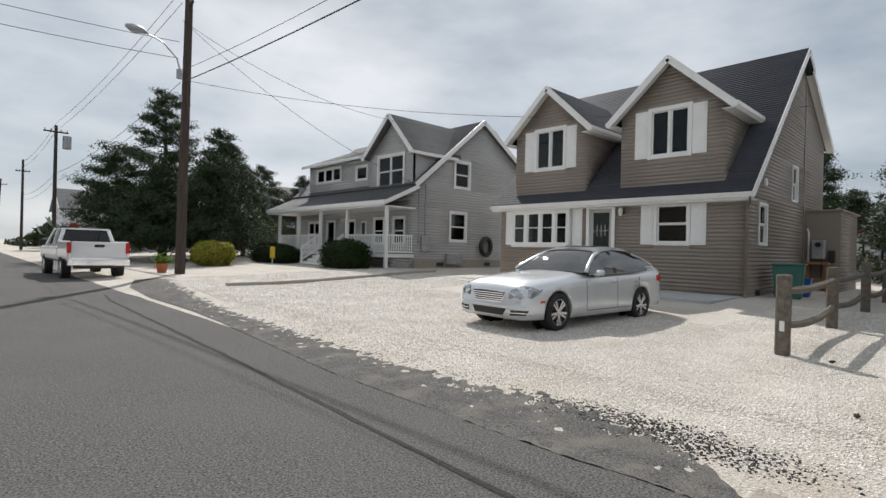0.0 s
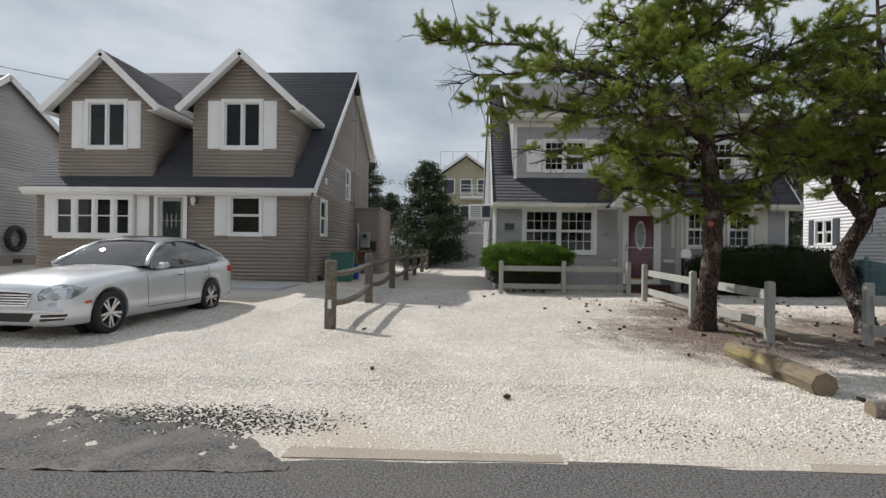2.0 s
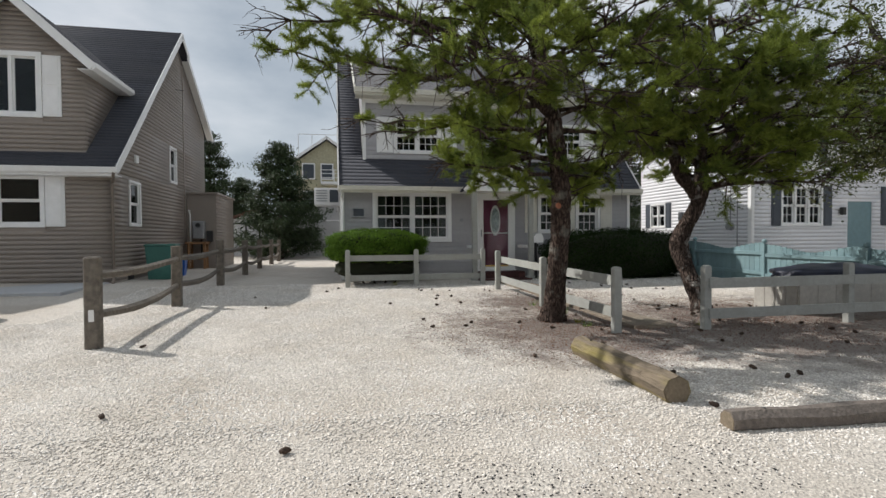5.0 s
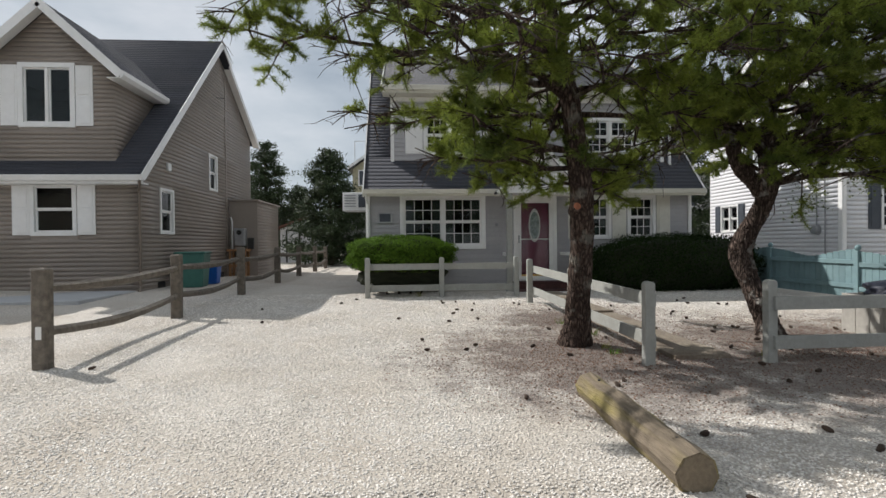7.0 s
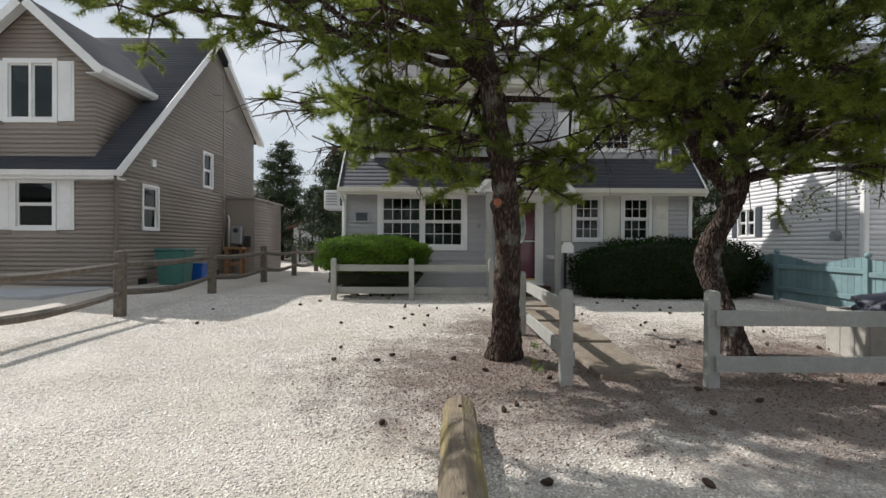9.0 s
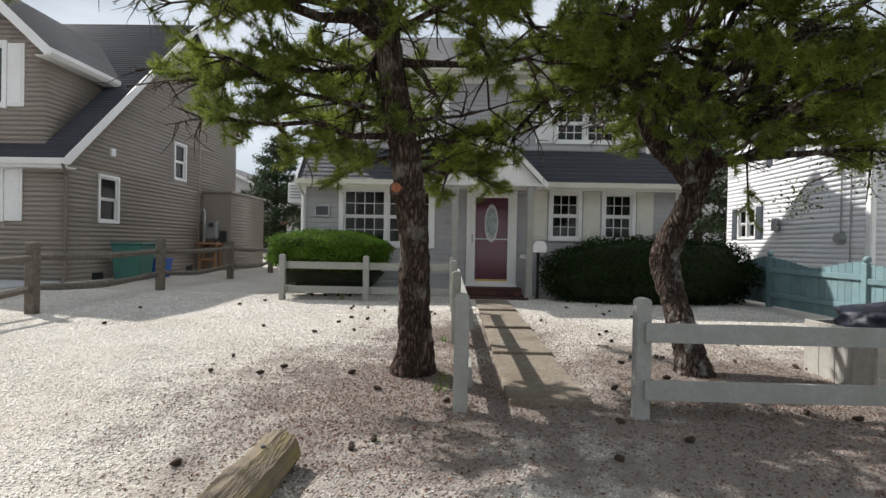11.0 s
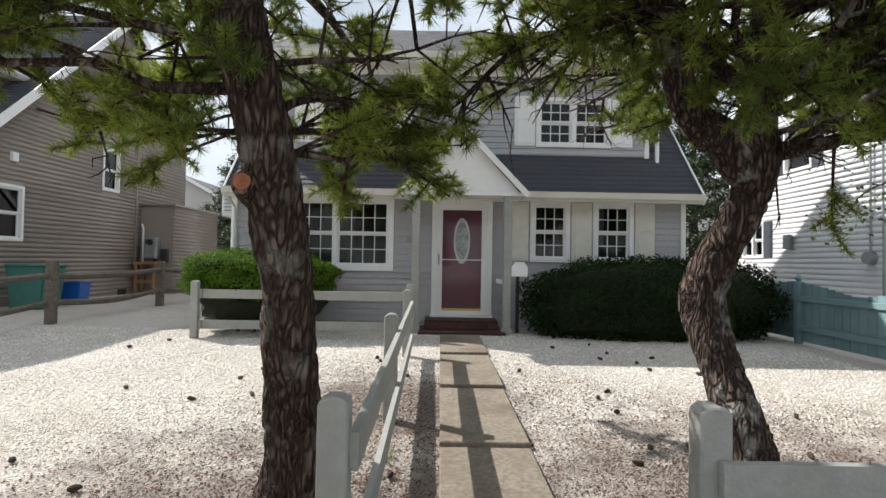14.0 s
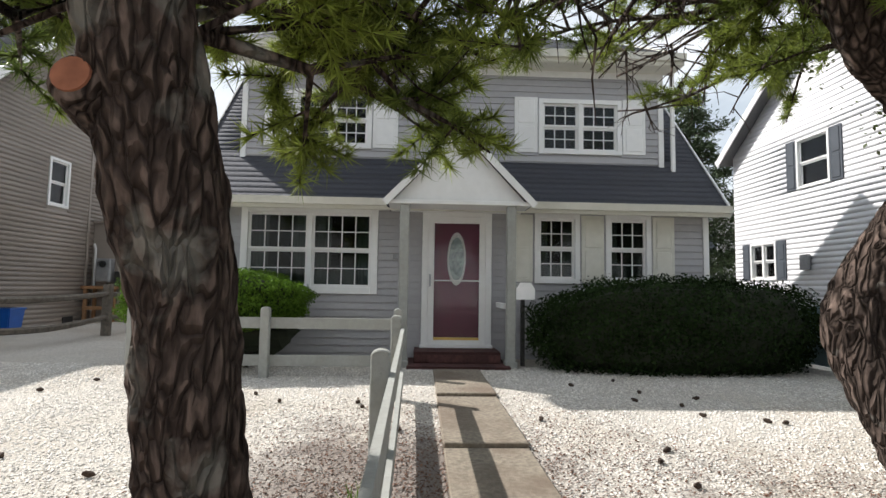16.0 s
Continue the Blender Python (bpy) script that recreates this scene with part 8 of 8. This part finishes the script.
P = (5.15, 22.85, 0)
cable((5.25, 22.8, 8.2), (5.4, -36, 8.2), 1.3, 0.021, "thick black telephone cable from pole to pole")
cable((5.25, 22.8, 8.7), (5.4, -36, 9.6), 1.7, 0.010)

cable((5.2, 22.8, 10.8), (17.2, 20.6, 8.2), 0.9, 0.010, "thin service cable to the porch house")
cable((5.2, 22.8, 10.8), (16.3, 19.95, 4.7), 0.7, 0.010, "thin service cable to the porch house")
cable((5.2, 22.8, 8.3), (19.7, 3.4, 6.6), 0.9, 0.010, "thin service cable to the taupe house")
for z, sg in ((7.6, 0.5), (8.2, 0.5), (11.6, 0.4), (12.2, 0.4)):
    cable((5.2, 22.9, z), (4.0, 50, z - 1.6), sg, 0.012)
    cable((4.0, 50, z - 1.6), (4.2, 80, z - 1.4), 0.5, 0.014)
for z in (9.2, 9.9, 11.7, 12.1):
    cable((5.1, 22.9, z), (-16, 23.5, z + 0.3), 0.5, 0.012)
cable((16.0, -2.0, 5.0), (8.9, 0.9, 13.0), 0.3, 0.012, "thin service cable dropping to the grey house")

pot = thing("flower_pot", "terracotta pot with a leafy plant at the foot of the pole", "flower pot", (5.0, 24.2, gh(5, 24)))
part("pot", bm_tube([(0, 0, 0), (0, 0, 0.34), (0, 0, 0.40), (0, 0, 0.42)], [0.17, 0.24, 0.27, 0.25], 14), M_TERRA, pot)
leaves([[random.gauss(0, 0.18), random.gauss(0, 0.18), 0.55 + random.gauss(0, 0.13)] for _ in range(260)], [[0, 0, 1]] * 260, 0.07, 3, M_LEAF, pot, "plant")

sg = thing("stop_sign", "red octagonal stop sign far down the street", "sign", (6.4, 58, 0))
part("post", bm_box((-0.03, 0.0, 0), (0.03, 0.05, 2.9)), M_METAL, sg)
bm = bmesh.new()
prism(bm, [(0.40 * math.cos(math.pi / 8 + k * math.pi / 4), -0.02, 2.6 + 0.40 * math.sin(math.pi / 8 + k * math.pi / 4)) for k in range(8)], (0, 0.015, 0))
bmesh.ops.recalc_face_normals(bm, faces=bm.faces)
part("plate", bm, mat("sign_red", (0.45, 0.02, 0.02), 0.4), sg)
ys = thing("yard_sign", "small yellow lawn sign in the shrubs", "sign", (12.0, 28.2, 0.2))
part("board", bm_box((-0.02, -0.3, 0.35), (0.02, 0.3, 1.05), 0.01), M_SIGN, ys)
part("stake", bm_box((-0.02, -0.03, 0.0), (0.02, 0.03, 0.35)), M_WHITE, ys)

sl = bmesh.new()
ends_ = [Vector((4.57 + (13.99 - 4.57) * i / 6, 15.60 + 0.49 * i / 6, 0)) for i in range(7)]
for p_, q_ in zip(ends_, ends_[1:]):
    board_between(sl, p_ + Vector((0.01, 0, gh(p_.x, p_.y) + 0.05)), q_ + Vector((-0.01, 0, gh(q_.x, q_.y) + 0.05)), 0.14, 0.12)
tagged(finish(sl, "boundary_strip", M_CONC), "pale timber strip bordering the neighbour's yard", "edging", "", "structure")


# ---- bins, covered box, mailbox ----
def wheelie(x, y, material, w, d, h, name, label, rz=0, lid=True):
    t = thing(name, label, "bin", (x, y, gh(x, y)), rz)
    bm = bmesh.new()
    k = 0.82
    v = [bm.verts.new(p) for p in ((-w / 2 * k, -d / 2 * k, 0), (w / 2 * k, -d / 2 * k, 0), (w / 2 * k, d / 2 * k, 0), (-w / 2 * k, d / 2 * k, 0), (-w / 2, -d / 2, h), (w / 2, -d / 2, h), (w / 2, d / 2, h), (-w / 2, d / 2, h))]
    for f in ((0, 3, 2, 1), (4, 5, 6, 7), (0, 1, 5, 4), (1, 2, 6, 5), (2, 3, 7, 6), (3, 0, 4, 7)):
        bm.faces.new([v[i] for i in f])
    bmesh.ops.bevel(bm, geom=bm.edges[:], offset=0.02, segments=2, affect="EDGES")
    part("bin_body", bm, material, t)
    if lid:
        part("lid", bm_box((-w / 2 - 0.02, -d / 2 - 0.03, h), (w / 2 + 0.02, d / 2 + 0.02, h + 0.06), 0.02), material, t)
        part("wheel", bm_tube([(w / 2, d / 2 - 0.05, 0.1), (w / 2 + 0.05, d / 2 - 0.05, 0.1)], [0.1, 0.1], 12), M_RUBBER, t)
    else:
        part("rim", bm_box((-w / 2 - 0.015, -d / 2 - 0.015, h - 0.04), (w / 2 + 0.015, d / 2 + 0.015, h), 0.01), material, t)
    return t


wheelie(15.6, 2.95, M_BIN, 0.85, 0.75, 0.92, "green_bin", "dull green wheeled bin against the taupe wall", 8)
wheelie(16.7, 2.85, M_BLUE, 0.5, 0.45, 0.55, "blue_bin", "blue recycling tub beside the green bin", 5, False)


def covered_box():
    t = thing("planter_box", "pale plank box behind the yard fence", "box")
    x0, x1, y0, y1, h = 6.70, 7.60, -11.7, -9.22, 0.55
    g = gh(7, -9)
    rng = random.Random(2)
    for i in range(7):
        a = y0 + (y1 - y0) * i / 7
        part("plank", bm_box((x0 - 0.02, a + 0.004, g), (x0 + 0.02, a + (y1 - y0) / 7 - 0.004, g + h + rng.uniform(-0.008, 0.008)), 0.003), M_WOODBOX, t)
        part("plank", bm_box((x1 - 0.02, a + 0.004, g), (x1 + 0.02, a + (y1 - y0) / 7 - 0.004, g + h), 0.003), M_WOODBOX, t)
    for y in (y0, y1):
        for i in range(4):
            a = x0 + 0.02 + (x1 - x0 - 0.04) * i / 4
            part("plank", bm_box((a + 0.003, y - 0.02, g), (a + (x1 - x0 - 0.04) / 4 - 0.003, y + 0.02, g + h), 0.003), M_WOODBOX, t)
    part("batten", bm_box((x0 - 0.045, y0, g + 0.06), (x0 - 0.02, y1, g + 0.16), 0.004), M_WOODBOX, t)
    part("box_floor", bm_box((x0, y0, g + 0.30), (x1, y1, g + 0.34)), M_WOODBOX, t)
    c = thing("navy_cover", "crumpled navy tarpaulin heaped on the plank box", "tarpaulin")
    bm = bmesh.new()
    bmesh.ops.create_icosphere(bm, subdivisions=4, radius=1)
    for v in bm.verts:
        d = v.co.copy()
        k = 1 + 0.16 * noise.noise(d * 2.2) + 0.05 * noise.noise(d * 6)
        sq = 1 / (abs(d.x) ** 3 + abs(d.y) ** 3 + abs(d.z) ** 3) ** (1 / 3)
        v.co = Vector((7.2 + d.x * k * 0.44 * sq, -10.45 + d.y * k * 1.12 * sq, max(g + 0.345, g + h + 0.03 + d.z * k * 0.22)))
    part("sheet", bm, M_NAVY, c, smooth=True)


covered_box()

mb = thing("mailbox", "white mailbox on a black post beside the entry", "mailbox", (13.3, -7.34, gh(13.3, -7)))
part("post", bm_box((-0.03, -0.03, 0), (0.03, 0.03, 1.0), 0.005), M_DARK, mb)
bm = bmesh.new()
prism(bm, [(-0.22, -0.14, 1.0), (-0.22, 0.14, 1.0), (-0.22, 0.14, 1.16), (-0.22, 0.08, 1.25), (-0.22, -0.08, 1.25), (-0.22, -0.14, 1.16)], (0.4, 0, 0))
bmesh.ops.recalc_face_normals(bm, faces=bm.faces)
part("box", bm, M_WHITE, mb)

cone_r = random.Random(77)
cone0 = None
for i in range(120):
    x, y = cone_r.uniform(2.6, 12.2), cone_r.uniform(-9.5, 0.6)
    if y > -2.8 and cone_r.random() < 0.75 or (-6.8 < y < -5.9 and x > 6):
        continue
    s = cone_r.uniform(0.5, 0.85)
    z = gh(x, y) + 0.018 * s + 0.01
    if cone0 is None:
        bm = bmesh.new()
        tube(bm, [(-0.035, 0, 0), (-0.02, 0, 0), (0.005, 0, 0), (0.03, 0, 0), (0.042, 0, 0)], [0.010, 0.020, 0.022, 0.013, 0.004], 8, wob=0.2, rng=cone_r)
        cone0 = tagged(finish(bm, "pine_cone", M_CONE), "small dark fallen pine cone on the shells", "pine cone", "fallen pine cones")
        cone0.matrix_basis = pose(x, y, z, 0, 0, cone_r.uniform(0, 360))
    else:
        copy_thing(cone0, pose(x, y, z, cone_r.uniform(-20, 20), cone_r.uniform(-20, 20), cone_r.uniform(0, 360)) @ Matrix.Scale(1, 4))




def weed(x, y, n, h, seed):
    t = thing("weed", "small dry green weed growing through the shells", "weed", (x, y, gh(x, y)))
    r = np.random.default_rng(seed)
    a = r.uniform(0, 6.28, n)
    base = np.stack([r.normal(0, 0.03, n), r.normal(0, 0.03, n), np.zeros(n)], 1)
    tip = base + np.stack([np.cos(a) * r.uniform(0.02, 0.12, n), np.sin(a) * r.uniform(0.02, 0.12, n), r.uniform(0.4, 1, n) * h], 1)
    side = np.stack([-np.sin(a), np.cos(a), np.zeros(n)], 1) * 0.004
    p = np.stack([base - side, base + side, tip], 1).reshape(-1, 3)
    mesh_np("blades", p, np.arange(3 * n, dtype=np.int32), 3, M_LEAFYEL if seed % 2 else M_LEAF, t)


for i_, (x_, y_, h_) in enumerate(((6.55, -5.42, 0.10), (6.9, -5.45, 0.09), (7.7, -5.6, 0.16), (12.4, -3.3, 0.2), (8.6, -5.42, 0.14), (6.3, -7.1, 0.12))):
    weed(x_, y_, 26, h_, 100 + i_)

# ---- beyond the drive ----
def outbuilding(name, label, x0, x1, y0, y1, h, wall_m, roof_m, rise=0.8):
    t = thing(name, label, "building")
    part("wall", bm_box((x0, y0, 0.1), (x1, y1, h)), wall_m, t)
    c = (y0 + y1) / 2
    roof_slab(t, [(x1 + .3, y0 - 0.3, h - 0.05), (x0 - .3, y0 - 0.3, h - 0.05), (x0 - .3, c, h + rise), (x1 + .3, c, h + rise)][::-1][::-1], 0.1, roof_m)
    roof_slab(t, [(x0 - .3, y1 + 0.3, h - 0.05), (x1 + .3, y1 + 0.3, h - 0.05), (x1 + .3, c, h + rise), (x0 - .3, c, h + rise)], 0.1, roof_m)
    bm = bmesh.new()
    prism(bm, [(x0, y0, h), (x0, y1, h), (x0, c, h + rise - 0.1)], (0.1, 0, 0))
    bmesh.ops.recalc_face_normals(bm, faces=bm.faces)
    part("gable", bm, wall_m, t)
    return t


ga = outbuilding("garage", "low grey garage with a wide door", 33.0, 40.0, -4.5, 0.9, 2.7, M_LGREY, M_SHINGLE2, 1.2)
part("garage_door", bm_box((32.94, -3.0, 0.15), (33.0, 0.3, 2.35), 0.01), M_LGREY, ga, "plain pale garage door")
part("door_frame", bm_box((32.92, -3.1, 2.35), (33.0, 0.4, 2.45)), M_WHITE, ga)
sh_ = outbuilding("shed", "white shed with dark-framed doors and rusty roof", 34.0, 37.0, 1.6, 4.9, 2.35, M_WHITEV, mat("rust_roof", (0.16, 0.075, 0.055), 0.85, spread=0.2), 0.7)
for y in (4.5, 3.7, 2.9):
    part("door_frame", bm_box((33.94, y - 0.05, 0.2), (34.0, y + 0.05, 2.2)), M_DARK, sh_)
for z in (1.25, 2.25):
    part("door_frame", bm_box((33.95, 2.85, z - 0.04), (34.0, 4.55, z + 0.04)), M_DARK, sh_)
part("shed_window", bm_box((33.95, 2.1, 1.3), (34.0, 2.5, 1.9)), M_BIN, sh_)


def far_house(name, label, x, y, w, d, h, rise, wall_m, seed, windows=True):
    t = thing(name, label, "house")
    part("wall", bm_box((x, y - w / 2, 0), (x + d, y + w / 2, h)), wall_m, t)
    bm = bmesh.new()
    prism(bm, [(x, y - w / 2, h), (x, y + w / 2, h), (x, y, h + rise)], (d, 0, 0))
    bmesh.ops.recalc_face_normals(bm, faces=bm.faces)
    part("gable", bm, wall_m, t)
    bm = bmesh.new()
    for s in (-1, 1):
        prism(bm, [(x - 0.4, y + s * (w / 2 + 0.4), h - 0.1), (x - 0.4, y, h + rise + 0.12), (x - 0.4, y, h + rise + 0.3), (x - 0.4, y + s * (w / 2 + 0.4), h + 0.1)], (d + 0.8, 0, 0))
    bmesh.ops.recalc_face_normals(bm, faces=bm.faces)
    part("roof", bm, M_SHINGLE2, t)
    bm = bmesh.new()
    for s in (-1, 1):
        board_between(bm, (x - 0.42, y + s * (w / 2 + 0.4), h + 0.0), (x - 0.42, y, h + rise + 0.2), 0.04, 0.22)
    part("rake_board", bm, M_WHITE, t)
    if windows:
        r = random.Random(seed)
        for z in ([1.2, 4.0, 6.4] if h > 5 else [1.2]):
            if z + 1.3 > h + rise * 0.5:
                continue
            for k in (-0.3, 0.0, 0.3):
                if z > h - 0.5 and k:
                    continue
                part("window_frame", bm_box((x - 0.05, y + k * w - 0.55, z), (x, y + k * w + 0.55, z + 1.4)), M_WHITE, t)
                part("pane", bm_box((x - 0.07, y + k * w - 0.45, z + 0.1), (x - 0.05, y + k * w + 0.45, z + 1.3)), M_SHUTTERD, t)
    return t


bh = far_house("beach_house", "tall yellowish house with white balconies beyond the drive", 46, -1.1, 5.2, 9, 7.9, 1.9, mat("ochre_siding", (0.40, 0.37, 0.25), 0.8), 3)
for z in (3.2, 6.1):
    part("balcony", bm_box((44.6, -3.9, z - 0.2), (46, -0.6, z)), M_WHITE, bh)
    for zz in (0.35, 0.7, 1.0):
        part("balcony_rail", bm_box((44.55, -3.9, z + zz - 0.05), (44.62, -0.6, z + zz)), M_WHITE, bh)
    for k in range(4):
        part("balcony_post", bm_box((44.55, -3.9 + k * 1.08, z), (44.62, -3.82 + k * 1.08, z + 1.0)), M_WHITE, bh)
part("roof_rail", bm_board((46.5, 1.3, 10.4), (46.5, -3.4, 10.4), 0.05, 0.05), M_WHITE, bh)
for k in range(5):
    part("roof_rail_post", bm_box((46.47, 1.3 - k * 1.17, 7.9), (46.53, 1.36 - k * 1.17, 10.4)), M_WHITE, bh)

# louvred box on the grey house's drive side
lb = thing("louvred_box", "white louvred air conditioner housing on the grey house's side", "air conditioner")
part("housing", bm_box((15.2, -2.01, 2.27), (15.9, -1.26, 2.78), 0.015), M_WHITE, lb)
for k in range(5):
    part("louvre", bm_box((15.17, -1.62, 2.38 + 0.075 * k), (15.2, -1.32, 2.41 + 0.075 * k)), M_METAL, lb)
part("grille", bm_box((15.17, -1.95, 2.36), (15.2, -1.70, 2.72)), M_SHUTTERD, lb)
far_house("far_house", "distant grey house beyond the evergreens", 9, 66, 9, 9, 4.5, 2.6, M_LGREY, 5)
far_house("far_house", "distant pale house at the street corner", 7.5, 78, 8, 12, 5, 2.4, M_WHITEV, 6)
far_house("far_house", "distant tan house past the corner", 10.5, 98, 10, 12, 5.5, 2.6, M_FOUND, 7)
far_house("far_house", "distant pale gabled house", 27, 62, 12, 10, 6, 2.6, M_WHITEV, 8)
far_house("far_house", "distant grey gabled house", 45, 30, 12, 10, 6, 2.6, M_LGREY, 9)
far_house("far_house", "distant grey gabled house", 44, 14, 9, 10, 5, 2.4, M_LGREY, 10)
far_house("far_house", "distant grey gabled house", 40, -22, 12, 10, 6, 2.6, M_LGREY, 11)
for i, (y, m_) in enumerate(((-12, M_WHITEV), (4, M_LGREY), (20, M_FOUND), (36, M_WHITEV), (-28, M_LGREY), (52, M_LGREY))):
    far_house("opposite_house", "plain gabled house across the street", -22, y, 10, 9, 5.2, 2.6, m_, 20 + i)


def far_woods():
    """Low scrub and trees along the horizon."""
    r = np.random.default_rng(9)
    n = 60000
    a = r.uniform(0, 2 * math.pi, n)
    d = r.uniform(110, 160, n)
    hgt = 3.5 + 2.2 * np.sin(a * 9) * np.sin(a * 23 + 1) + 1.2 * np.sin(a * 61)
    p = np.stack([d * np.cos(a), d * np.sin(a), r.uniform(0, 1, n) ** 0.6 * hgt + r.normal(0, 0.4, n)], 1)
    keep = ~((np.abs(p[:, 0]) < 7) & (p[:, 1] != 0))
    p = p[keep]
    w = leaves(p, r.normal(0, 1, (len(p), 3)), 1.1, 9, M_NEEDLE2, None, "far_woods")
    tagged(w, "far belt of low scrub woods along the horizon", "woods", "", "stuff")


far_woods()

fc = thing("parked_car", "small dark car parked far down the street", "car", (0.9, 88, gh(0, 80)))
part("body", bm_box((-0.9, 0, 0.3), (0.9, 4.4, 0.95), 0.12), M_LGREY, fc)
part("cab", bm_box((-0.78, 0.9, 0.9), (0.78, 3.2, 1.45), 0.16), M_CARGLASS, fc)
for wx in (-0.82, 0.82):
    for wy in (0.8, 3.5):
        part("tyre", bm_tube([(wx - 0.1, wy, 0.32), (wx + 0.1, wy, 0.32)], [0.32, 0.32], 16), M_RUBBER, fc)

# ---- pieces of the walls, last ----
for name_, pieces_, material_, parent_ in LATER:
    for q_ in pieces_:
        me_ = bpy.data.meshes.new(name_)
        me_.from_pydata([tuple(p) for p in q_], [], list(BOARD_FACES))
        me_.materials.append(material_)
        ob_ = new(name_, me_)
        ob_.parent = parent_
